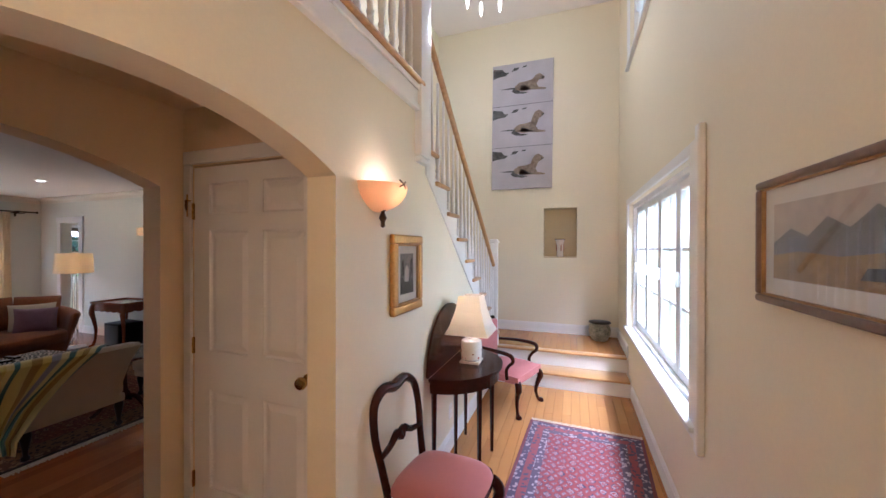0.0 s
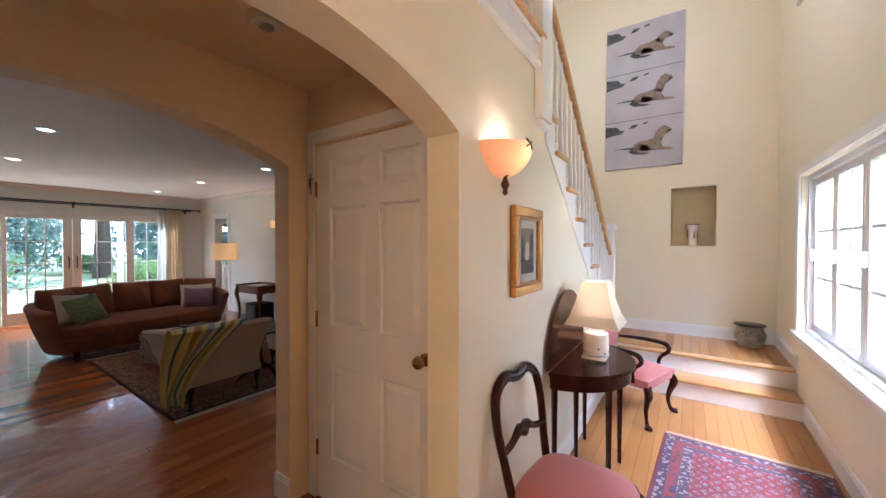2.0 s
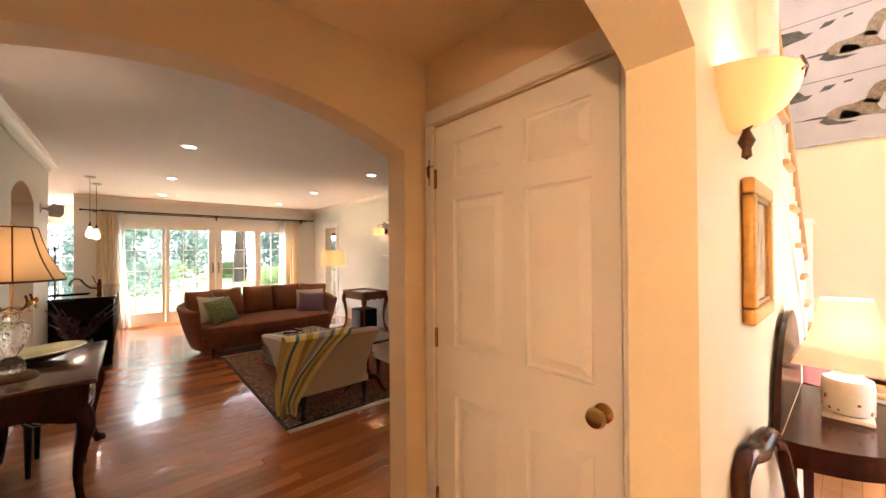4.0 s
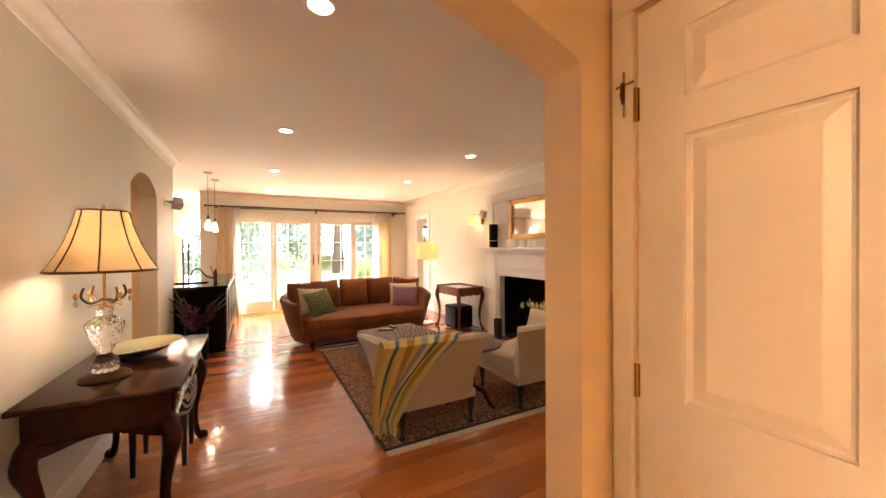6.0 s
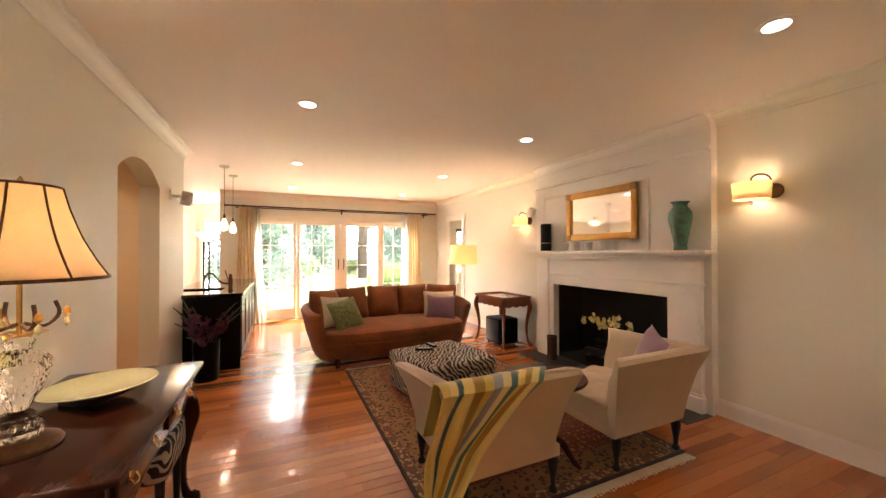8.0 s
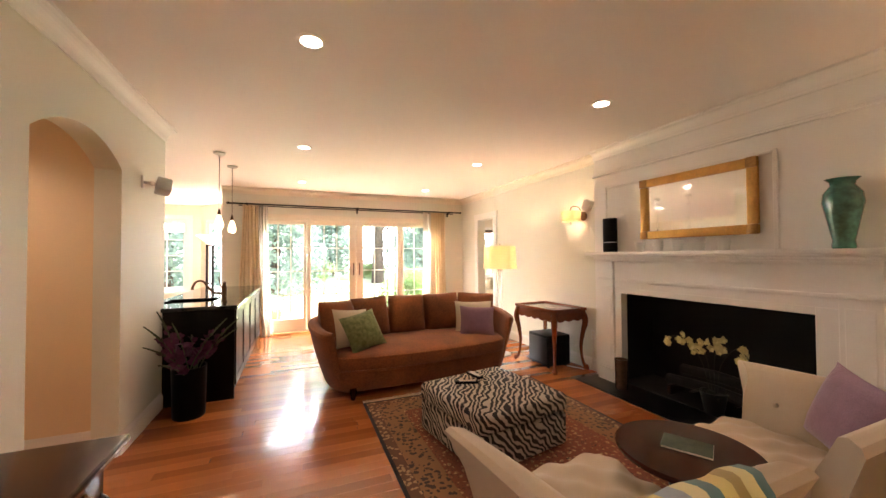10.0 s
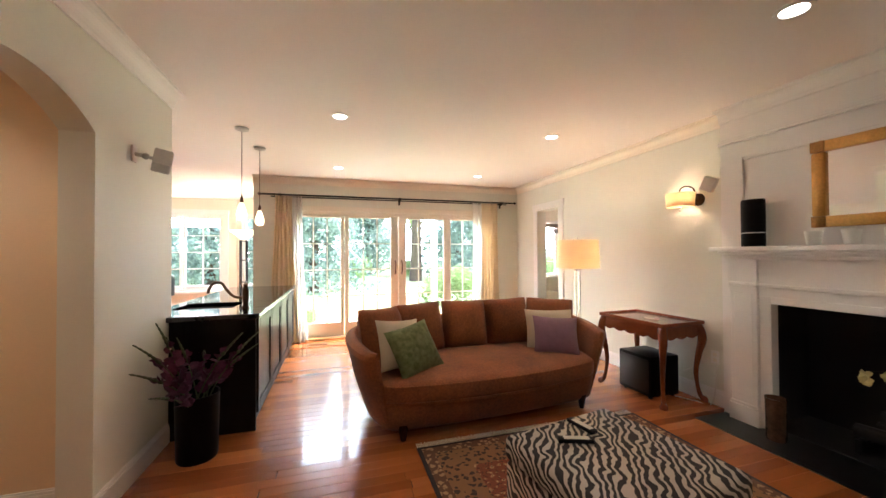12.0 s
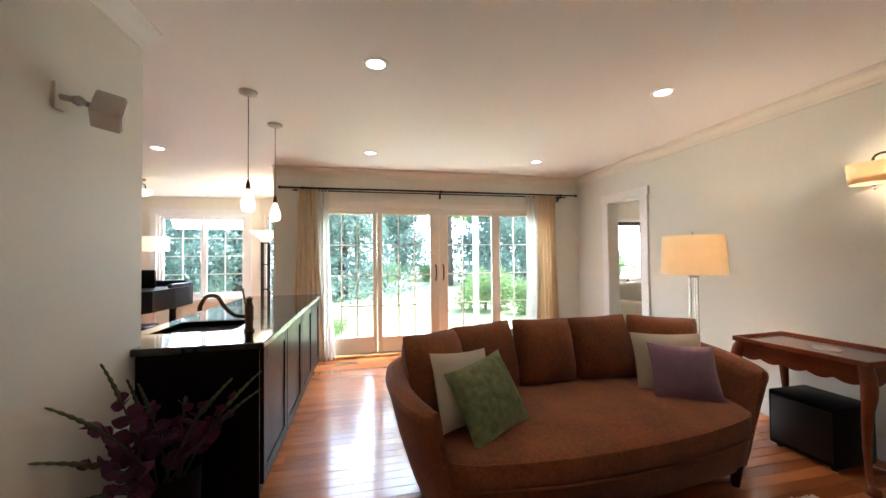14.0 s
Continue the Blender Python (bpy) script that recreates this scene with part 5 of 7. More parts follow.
def throw(u, v):
    """Cloth from the seat over the chair's tall back and down outside, drawn together below. v runs over the back."""
    s = v * 1.34
    k0 = max(0, min(1, (s - 0.34) / 0.85))
    y = 1.55 + 0.66 * u + (-0.05 - 0.50 * u) * k0 ** 0.75
    if s < 0.30:
        x, z = -3.46 - 0.02 * (0.3 - s), 0.47 + s
        x += 0.10 * (s / 0.3)
    elif s < 0.42:
        k = (s - 0.30) / 0.12
        x, z = -3.36 + 0.12 * k + 0.012, 0.768 + 0.012 * math.sin(math.pi * k)
    else:
        k = s - 0.42
        x, z = -3.228 - 0.105 * min(1, k / 0.5), 0.760 - k * 0.65
    loose = min(1, max(0, s - 0.36) * 3)
    fold = 0.5 + 0.5 * math.sin(u * 21 + 1.6 * v + 0.8 * math.sin(5 * v))
    wave = (0.030 * fold * fold + 0.006 * math.sin(47 * u + 3 * v)) * loose + 0.010 * math.sin(11 * u) ** 2 * (1 - loose)
    return Vector((x + 0.016 + wave, y + 0.014 * math.sin(7 * v + 9 * u), z - 0.03 * u * k0 + 0.012 * math.sin(13 * u) * k0))


solid("throw_blanket", B().sheet(throw, 60, 50, 0.006, True), THROW, "yellow, teal and grey striped throw draped over the corner chair", "blanket")

rt = thing("round_table", "small round dark mahogany side table between the chairs", "side table", pose(-3.72, 2.545, 0.012))
part("tabletop", B().lathe([(0.0, 0.515), (0.25, 0.515), (0.27, 0.523), (0.274, 0.535), (0.268, 0.543), (0, 0.543)], seg=40), MAHOG, rt)
part("pedestal", B().lathe([(0.03, 0.10), (0.045, 0.14), (0.025, 0.20), (0.02, 0.36), (0.04, 0.44), (0.03, 0.50), (0.06, 0.515)], seg=16), MAHOG, rt)
for i in range(3):
    a = radians(120 * i + 20)
    part("leg", B().tube([(0.02 * math.cos(a), 0.02 * math.sin(a), 0.14), (0.12 * math.cos(a), 0.12 * math.sin(a), 0.13), (0.20 * math.cos(a), 0.20 * math.sin(a), 0.04), (0.25 * math.cos(a), 0.25 * math.sin(a), 0.012)], [0.022, 0.02, 0.016, 0.012], 8), MAHOG, rt)
bk = thing("book", "small green illustrated booklet on the round table", "book", pose(-3.73, 2.56, 0.555, 0, 0, 30))
part("cover", B().box(-0.09, -0.065, 0, 0.09, 0.065, 0.010, 0.002, 1), mat("green_print_cover", (0.08, 0.10, 0.06), 0.8, 0, 0.5, 20, 60, 0, 0, (0.04, 0.06, 0.04)), bk)
part("pages", B().box(-0.087, -0.066, 0.002, 0.091, 0.063, 0.008), PAPER, bk)

# ---- rugs ----
rg = thing("area_rug", "brown and beige Persian wool rug with fringed ends", "rug", pose(-4.71, 2.53, 0.0))
part("rug_field", B().box(-1.36, -0.93, 0.001, 1.36, 0.93, 0.012, 0.003, 1), PERSIAN, rg, "", False)
for s in (-1, 1):
    fr = B()
    for i in range(150):
        y = -0.92 + 1.84 * i / 149
        fr.box(s * 1.36, y - 0.0035, 0.001, s * (1.425 + 0.014 * math.sin(i * 12.9898) * math.sin(i * 78.233)), y + 0.0035, 0.006)
    part("fringe", fr, FRINGE, rg, "pale knotted fringe", False)
rn = thing("runner_rug", "red and blue-grey patterned runner rug along the hall floor", "rug", pose(0.43, 2.45, 0.0, 0, 0, -3))
part("rug_field", B().box(-0.46, -1.25, 0.001, 0.46, 1.25, 0.010, 0.003, 1), RUNNER, rn, "", False)
for s in (-1, 1):
    fr = B()
    for i in range(90):
        x = -0.45 + 0.90 * i / 89
        fr.box(x - 0.003, s * 1.25, 0.001, x + 0.003, s * (1.30 + 0.006 * math.sin(i * 5.1)), 0.005)
    part("fringe", fr, FRINGE, rn, "pale fringe", False)


# ---- tables with curved legs ----
def cabriole(b, x, y, h, dx, dy, r=0.026):
    pts, rad = [], []
    for s, o, k in ((0, 0.020, 1.3), (0.03, 0.022, 1.25), (0.07, 0.010, 0.75), (0.2, 0.0, 0.62), (0.4, -0.004, 0.8), (0.62, 0.006, 1.05), (0.8, 0.018, 1.4), (0.92, 0.012, 1.45), (1.0, 0.0, 1.3)):
        pts.append((x + dx * o * 1.6, y + dy * o * 1.6, max(0.004, s * h)))
        rad.append(r * k)
    return b.tube(pts, rad, 10)


et = thing("end_table", "cherry tray-top end table with cabriole legs and a scalloped apron", "end table", pose(-6.43, 4.01, 0, 0, 0, 3))
part("tabletop", B().box(-0.36, -0.25, 0.70, 0.36, 0.25, 0.715, 0.004, 1), CHERRY, et, "", False)
for q in ((-0.37, -0.26, 0.37, -0.245), (-0.37, 0.245, 0.37, 0.26), (-0.37, -0.245, -0.355, 0.245), (0.355, -0.245, 0.37, 0.245)):
    part("tray_rim", B().box(q[0], q[1], 0.70, q[2], q[3], 0.735, 0.004, 1), CHERRY, et, "", False)


def scallop(l, n=5):
    return [(-l, 0.70), (-l, 0.60)] + [(-l + 2 * l * i / (n * 8), 0.60 - 0.02 * abs(math.sin(math.pi * i / 8))) for i in range(1, n * 8)] + [(l, 0.60), (l, 0.70)]


part("apron", B().prism(scallop(0.33), "y", -0.235, -0.215), CHERRY, et, "scalloped apron", False)
part("apron", B().prism(scallop(0.33), "y", 0.215, 0.235), CHERRY, et, "scalloped apron", False)
part("apron", B().prism(scallop(0.20, 3), "x", 0.325, 0.345), CHERRY, et, "scalloped apron", False)
part("apron", B().prism(scallop(0.20, 3), "x", -0.345, -0.325), CHERRY, et, "scalloped apron", False)
for x in (-1, 1):
    for y in (-1, 1):
        part("leg", cabriole(B(), x * 0.325, y * 0.215, 0.70, x, y), CHERRY, et)
solid("coaster", B().lathe([(0, 0), (0.055, 0), (0.058, 0.008), (0, 0.010)], seg=20, sx=1.3), PORCELAIN, "small pale dish on the end table", "dish", pose(-6.38, 4.00, 0.715))
sb = thing("subwoofer", "black box subwoofer on the floor under the end table", "speaker", pose(-6.43, 4.0, 0))
part("cabinet", B().box(-0.19, -0.17, 0.02, 0.19, 0.17, 0.39, 0.012), BLACK, sb)
part("grille", B().box(-0.17, -0.176, 0.05, 0.17, -0.169, 0.36, 0.004), EBONY, sb)
for x in (-0.15, 0.15):
    for y in (-0.13, 0.13):
        part("foot", B().lathe([(0.018, 0), (0.018, 0.022)], (x, y, 0), 8), BLACK, sb)
solid("power_cord", B().tube([(-6.2, 4.18, 0.25), (-6.1, 4.26, 0.33), (-6.02, 4.285, 0.42)], 0.004, 6).tube([(-6.24, 4.12, 0.01), (-6.1, 4.20, 0.008), (-6.0, 4.27, 0.02), (-5.97, 4.285, 0.40)], 0.004, 6), PAPER, "white power cords running from the wall outlet", "cable")


def outlet(m):
    o = thing("wall_outlet", "white electrical outlet plate on the wall", "outlet", m)
    part("plate", B().box(-0.036, -0.006, -0.058, 0.036, -0.0005, 0.058, 0.003, 1), WHITE, o)
    for z in (-0.024, 0.024):
        part("socket", B().box(-0.016, -0.008, z - 0.014, 0.016, -0.0055, z + 0.014, 0.002, 1), CREAMTRIM, o)


outlet(pose(-6.0, YR, 0.42))
outlet(pose(H, 3.02, 0.30, 0, 0, 90))

fl = thing("floor_lamp", "floor lamp with a glowing cream drum shade on glass columns", "floor lamp", pose(-7.02, 3.65, 0))
part("base", B().lathe([(0.14, 0), (0.14, 0.02), (0.05, 0.03), (0.03, 0.04)], seg=24), STEEL, fl)
for i in range(3):
    a = radians(120 * i)
    part("column", B().tube([(0.028 * math.cos(a), 0.028 * math.sin(a), 0.04), (0.028 * math.cos(a), 0.028 * math.sin(a), 1.18)], 0.011, 10), CLEAR, fl, "clear glass column")
part("collar", B().lathe([(0.04, 1.16), (0.045, 1.18), (0.012, 1.20), (0.010, 1.30)], seg=16), STEEL, fl)
part("shade", B().lathe([(0.232, 1.19), (0.215, 1.50), (0.212, 1.50), (0.229, 1.19), (0.232, 1.19)], seg=36, cap=False), SHADE_GOLD, fl, "glowing cream drum shade")
part("finial", B().lathe([(0.004, 1.42), (0.004, 1.51), (0.010, 1.52), (0, 1.54)], seg=10), STEEL, fl)
part("bulb", B().lathe([(0, 1.29), (0.025, 1.31), (0.03, 1.35), (0.015, 1.39), (0, 1.40)], seg=12), BULB_SOFT, fl)
lamp("floor_lamp_light", "POINT", (-7.02, 3.65, 1.36), 6.5, WARMER, 0.04)

# ---- console table with lamp ----
ct = thing("console_table", "dark mahogany console table with a drawer and cabriole legs", "console table", pose(-3.67, 0.20, 0))
part("tabletop", B().box(-0.60, -0.29, 0.735, 0.60, 0.30, 0.762, 0.010, 3), MAHOG, ct)
part("case", B().box(-0.54, -0.26, 0.58, 0.54, 0.25, 0.735, 0.004, 1), MAHOG, ct)
part("apron", B().prism([(-0.50, 0.58)] + [(-0.50 + 1.0 * i / 24, 0.58 - 0.05 * (math.cos(2 * math.pi * i / 24) + 1) / 2) for i in range(25)] + [(0.50, 0.58)], "y", 0.235, 0.25), MAHOG, ct, "", False)
part("apron", B().prism([(-0.24, 0.58)] + [(-0.24 + 0.48 * i / 16, 0.58 - 0.06 * (math.cos(2 * math.pi * i / 16) + 1) / 2) for i in range(17)] + [(0.24, 0.58)], "x", 0.525, 0.54), MAHOG, ct, "", False)
for x in (-0.27, 0.27):
    dw = part("drawer", B().box(x - 0.22, 0.25, 0.61, x + 0.22, 0.262, 0.715, 0.005, 2), MAHOG, ct)
    for k in (-0.12, 0.12):
        part("pull", B().lathe([(0.020, 0), (0.018, 0.004), (0.006, 0.008), (0, 0.010)], seg=12).move(pose(x + k, 0.262, 0.665, -90, 0, 0)).tube([(x + k - 0.025, 0.268, 0.66), (x + k - 0.018, 0.278, 0.640), (x + k + 0.018, 0.278, 0.640), (x + k + 0.025, 0.268, 0.66)], 0.003, 6), BRASS, dw, "brass drop pull")
for x in (-1, 1):
    for y in (-1, 1):
        part("leg", cabriole(B(), x * 0.50, 0.0 + y * 0.225, 0.60, x, y, 0.030), MAHOG, ct)

tl = thing("crystal_table_lamp", "cut-crystal table lamp with a pleated amber shade on the console", "table lamp", pose(-3.40, 0.14, 0.762))
part("base", B().lathe([(0.100, 0), (0.104, 0.010), (0.098, 0.020), (0.078, 0.027), (0.066, 0.033), (0.055, 0.036)], seg=28), BRONZE, tl)
urn = [(0.05, 0.036), (0.058, 0.06), (0.045, 0.10), (0.022, 0.125), (0.03, 0.14), (0.055, 0.19), (0.073, 0.25), (0.076, 0.28), (0.05, 0.305), (0.03, 0.32), (0.036, 0.345), (0.028, 0.36)]


def cut_crystal(u, v):
    """The urn's outline turned about z, crossed by slanting cuts."""
    i = min(int(v * 11), 10)
    f = v * 11 - i
    r, z = urn[i][0] * (1 - f) + urn[i + 1][0] * f, urn[i][1] * (1 - f) + urn[i + 1][1] * f
    a = 2 * math.pi * u
    r *= 1 + 0.045 * (abs(math.sin(6 * a + 70 * z)) + abs(math.sin(6 * a - 70 * z)) - 1.2)
    return (r * math.cos(a), r * math.sin(a), z)


cut = B().sheet(cut_crystal, 72, 55)
bmesh.ops.remove_doubles(cut.bm, verts=cut.bm.verts, dist=1e-5)
bmesh.ops.holes_fill(cut.bm, edges=[e for e in cut.bm.edges if e.is_boundary])
bmesh.ops.recalc_face_normals(cut.bm, faces=cut.bm.faces)
part("crystal_body", cut, CRYSTAL, tl, "cut crystal urn", False)
part("stem", B().tube([(0, 0, 0.36), (0, 0, 0.60)], 0.007, 8), BRASS, tl)
for i in range(4):
    a = radians(90 * i + 45)
    arm = part("arm", B().tube([(0.01 * math.cos(a), 0.01 * math.sin(a), 0.40), (0.06 * math.cos(a), 0.06 * math.sin(a), 0.385), (0.095 * math.cos(a), 0.095 * math.sin(a), 0.42), (0.085 * math.cos(a), 0.085 * math.sin(a), 0.465)], 0.006, 8), BRONZE, tl, "scrolled bronze arm")
    part("drop", B().lathe([(0, 0.37), (0.010, 0.385), (0.007, 0.40), (0, 0.41)], (0.115 * math.cos(a), 0.115 * math.sin(a), 0.0), 8), CELADON, arm, "green glass drop")
    part("fruit", B().lathe([(0, 0.405), (0.012, 0.42), (0.009, 0.435), (0, 0.445)], (0.115 * math.cos(a), 0.115 * math.sin(a), 0.0), 8), GOLD, arm, "amber glass fruit")
for i in range(8):
    a = radians(45 * i)
    part("petal", B().sheet(lambda u, v: ((0.02 + 0.05 * v) * math.cos(a) - math.sin(a) * (u - 0.5) * 0.03 * math.sin(math.pi * v), (0.02 + 0.05 * v) * math.sin(a) + math.cos(a) * (u - 0.5) * 0.03 * math.sin(math.pi * v), 0.362 + 0.01 * math.sin(math.pi * v)), 3, 5, 0.002), GOLD, tl, "amber glass petal")
sh_prof = [(0.215, 0.545), (0.183, 0.60), (0.145, 0.68), (0.115, 0.77), (0.097, 0.845)]
part("shade", B().lathe(sh_prof + [(r - 0.002, z) for r, z in sh_prof[::-1]] + [sh_prof[0]], seg=24, cap=False), SHADE_DESK, tl, "amber bell shade")
for i in range(8):
    a = radians(45 * i + 10)
    part("rib", B().tube([((r + 0.001) * math.cos(a), (r + 0.001) * math.sin(a), z) for r, z in sh_prof], 0.0035, 6), BRONZE, tl, "dark seam")
part("trim_ring", B().lathe([(0.217, 0.540), (0.219, 0.548), (0.215, 0.552)], seg=32, cap=False), BRONZE, tl)
part("trim_ring", B().lathe([(0.098, 0.842), (0.100, 0.848), (0.096, 0.851)], seg=32, cap=False), BRONZE, tl)
part("finial", B().lathe([(0.004, 0.80), (0.004, 0.855), (0.009, 0.865), (0, 0.88)], seg=10), BRASS, tl)
part("bulb", B().lathe([(0, 0.60), (0.025, 0.63), (0.03, 0.66), (0.015, 0.70), (0, 0.71)], seg=12), BULB_SOFT, tl)
lamp("table_lamp_light", "POINT", (-3.40, 0.14, 0.762 + 0.66), 4.8, WARM, 0.035)
pt = thing("platter", "large oval celadon platter on a low stand on the console", "platter", pose(-3.80, 0.20, 0.80, 6, -6, 55))
part("dish", B().lathe([(0, 0.0), (0.17, 0.004), (0.24, 0.022), (0.255, 0.028), (0.25, 0.032), (0.16, 0.014), (0, 0.010)], seg=40, sx=1.0, sy=0.62), CELADON, pt)
part("stand", B().box(-0.10, -0.09, -0.028, 0.10, 0.09, 0.001, 0.006), EBONY, pt)
zs = thing("zebra_stool", "low zebra-print stool tucked under the console", "stool", pose(-3.99, 0.27, 0))
part("cushion", B().box(-0.19, -0.17, 0.32, 0.19, 0.17, 0.52, 0.05, 4), ZEBRA, zs)
for x in (-0.15, 0.15):
    for y in (-0.13, 0.13):
        part("leg", B().lathe([(0.014, 0), (0.022, 0.34)], (x, y, 0), 10), EBONY, zs)


# ---- counter ----
pn = thing("counter_cabinet", "dark espresso counter cabinet with framed doors", "cabinet")
part("carcass", B().box(-9.25, -0.30, 0.10, -6.72, 0.455, 0.865), ESPRESSO, pn, "", False)
part("plinth", B().box(-9.22, -0.26, 0.0, -6.75, 0.43, 0.10), ESPRESSO, pn, "", False)
part("end_panel", B().box(-6.72, -0.105, 0.0, -6.70, 0.47, 0.865, 0.003, 1), ESPRESSO, pn, "", False)
for i in range(4):
    a, c = -6.75 - i * 0.62, -6.75 - (i + 1) * 0.62
    d = B().box(c + 0.006, 0.455, 0.115, a - 0.006, 0.470, 0.855, 0.003, 1)
    for q in ((c + 0.006, 0.115, c + 0.075, 0.855), (a - 0.075, 0.115, a - 0.006, 0.855), (c + 0.075, 0.115, a - 0.075, 0.19), (c + 0.075, 0.78, a - 0.075, 0.855)):
        d.box(q[0], 0.470, q[1], q[2], 0.480, q[3], 0.003, 1)
    part("cabinet_door", d, ESPRESSO, pn, "framed espresso door", False)
tp = thing("countertop", "polished black granite countertop on the dark cabinet", "countertop")
SX0, SX1, SY0, SY1 = -7.50, -7.08, -0.24, 0.22
gt = B().box(-9.28, -0.34, 0.866, SX0, 0.50, 0.905, 0.008).box(SX1, -0.34, 0.866, -6.67, 0.50, 0.905, 0.008).box(SX0, -0.34, 0.866, SX1, SY0, 0.905).box(SX0, SY1, 0.866, SX1, 0.50, 0.905)
part("slab", gt, GRANITE, tp, "", False)
snk = B().box(SX0, SY0, 0.70, SX1, SY1, 0.71).box(SX0 - 0.01, SY0, 0.70, SX0, SY1, 0.90).box(SX1, SY0, 0.70, SX1 + 0.01, SY1, 0.90).box(SX0, SY0 - 0.01, 0.70, SX1, SY0, 0.90).box(SX0, SY1, 0.70, SX1, SY1 + 0.01, 0.90)
part("sink", snk, BLACK, tp, "black undermount sink", False)
fc = thing("faucet", "bronze gooseneck faucet with a lever on the counter", "faucet", pose(-7.02, 0.33, 0.905))
part("body", B().lathe([(0.030, 0), (0.030, 0.01), (0.022, 0.02), (0.022, 0.06), (0.027, 0.065), (0.024, 0.09), (0.026, 0.15), (0.018, 0.17), (0.016, 0.19), (0.022, 0.20), (0, 0.215)], seg=18), BRONZE, fc)
part("spout", B().tube([(0, -0.02, 0.09), (-0.01, -0.09, 0.10), (-0.02, -0.15, 0.16), (-0.03, -0.19, 0.215), (-0.04, -0.25, 0.215), (-0.04, -0.285, 0.16), (-0.04, -0.287, 0.13)], [0.013, 0.012, 0.012, 0.011, 0.011, 0.012, 0.014], 10), BRONZE, fc)
part("lever", B().tube([(0, 0, 0.12), (-0.06, -0.04, 0.16), (-0.11, -0.07, 0.245)], [0.008, 0.006, 0.005], 8).lathe([(0, -0.008), (0.009, 0), (0, 0.008)], (-0.11, -0.07, 0.25), 8), BRONZE, fc)

# ---- flowers at the counter's end ----
gv = thing("gladiolus_vase", "tall dark cylinder vase of purple gladioli on the floor", "flower vase", pose(-6.42, 0.17, 0))
part("vase", B().lathe([(0.115, 0), (0.12, 0.01), (0.13, 0.42), (0.134, 0.43), (0.124, 0.43), (0.115, 0.05), (0, 0.05)], seg=28), BLACK, gv, "tall black cylinder vase")
rng = random.Random(9)
for s in range(11):
    a = radians(rng.uniform(0, 360))
    lean = rng.uniform(0.16, 0.42)
    top = Vector((lean * math.cos(a), lean * math.sin(a) * 1.0, rng.uniform(0.55, 0.86)))
    if s < 7:
        top = Vector(((0.05, -0.05, 0.12, -0.1, 0.40, 0.30, 0.42)[s], (-0.22, -0.14, 0.30, 0.36, -0.20, -0.23, -0.10)[s], (0.92, 0.80, 0.84, 0.80, 0.70, 0.84, 0.56)[s]))
    if top.y < -0.25:
        top.y = -0.25
    base = Vector((rng.uniform(-0.05, 0.05), rng.uniform(-0.05, 0.05), 0.25))
    mid = base.lerp(top, 0.5) + Vector((-top.x * 0.25, -top.y * 0.25, 0.06))
    pts = []
    for i in range(9):
        f = i / 8
        pts.append(base * (1 - f) ** 2 + mid * 2 * f * (1 - f) + top * f * f)
    st = part("stem", B().tube(pts, [0.006 - 0.0004 * i for i in range(9)], 6), STEM, gv, "arching green stem")
    bl = B()
    for i in range(7):
        f = 0.40 + 0.34 * i / 6
        c = base * (1 - f) ** 2 + mid * 2 * f * (1 - f) + top * f * f
        for p_ in range(2):
            m = Matrix.Translation(c) @ Euler((rng.uniform(-1.4, 1.4), rng.uniform(-1.4, 1.4), rng.uniform(0, 6.28))).to_matrix().to_4x4()
            sz = 0.07 * (1.1 - 0.5 * (i / 6))
            bl.sheet(lambda u, v: m @ Vector(((u - 0.5) * sz * math.sin(math.pi * (0.15 + 0.8 * v)), 0.35 * sz * v * v, v * sz)), 2, 3)
    part("bloom", bl, PURPLE, st, "dark purple florets")["kind"] = "stuff"
    tip = [base * (1 - f) ** 2 + mid * 2 * f * (1 - f) + top * f * f for f in (0.70 + 0.025 * i for i in range(13))]
    bd = B().tube(tip, [(0.013 - 0.0007 * i) * (1.0 if i % 2 else 0.62) for i in range(13)], 7)
    part("bud", bd, STEM, st, "closed green buds")["kind"] = "stuff"


# ---- small wall loudspeakers ----
def wall_speaker(m, label):
    s = thing("wall_speaker", label, "speaker", m, "small wall loudspeakers")
    part("mount", B().box(-0.115, -0.014, -0.05, -0.065, -0.0005, 0.05, 0.004), WHITE, s)
    part("arm", B().tube([(-0.09, -0.01, 0), (-0.075, -0.06, -0.005), (-0.02, -0.095, -0.012)], 0.012, 8).lathe([(0, -0.022), (0.018, -0.012), (0.022, 0), (0.018, 0.012), (0, 0.022)], (-0.075, -0.06, -0.006), 12), STEEL, s)
    part("case", B().box(-0.05, -0.048, -0.06, 0.05, 0.048, 0.06, 0.008).move(pose(0.0, -0.115, -0.015, 10, 25, 28)), GREYCASE, s, "white speaker case")
    part("grille", B().box(-0.043, -0.052, -0.053, 0.043, -0.047, 0.053, 0.003, 1).move(pose(0.0, -0.115, -0.015, 10, 25, 28)), PAPER, s)


wall_speaker(pose(-6.31, YL, 1.97, 0, 0, 180), "small white loudspeaker on a wall bracket")
wall_speaker(pose(-5.95, YR, 1.97), "small white loudspeaker on a wall bracket by the sconce")

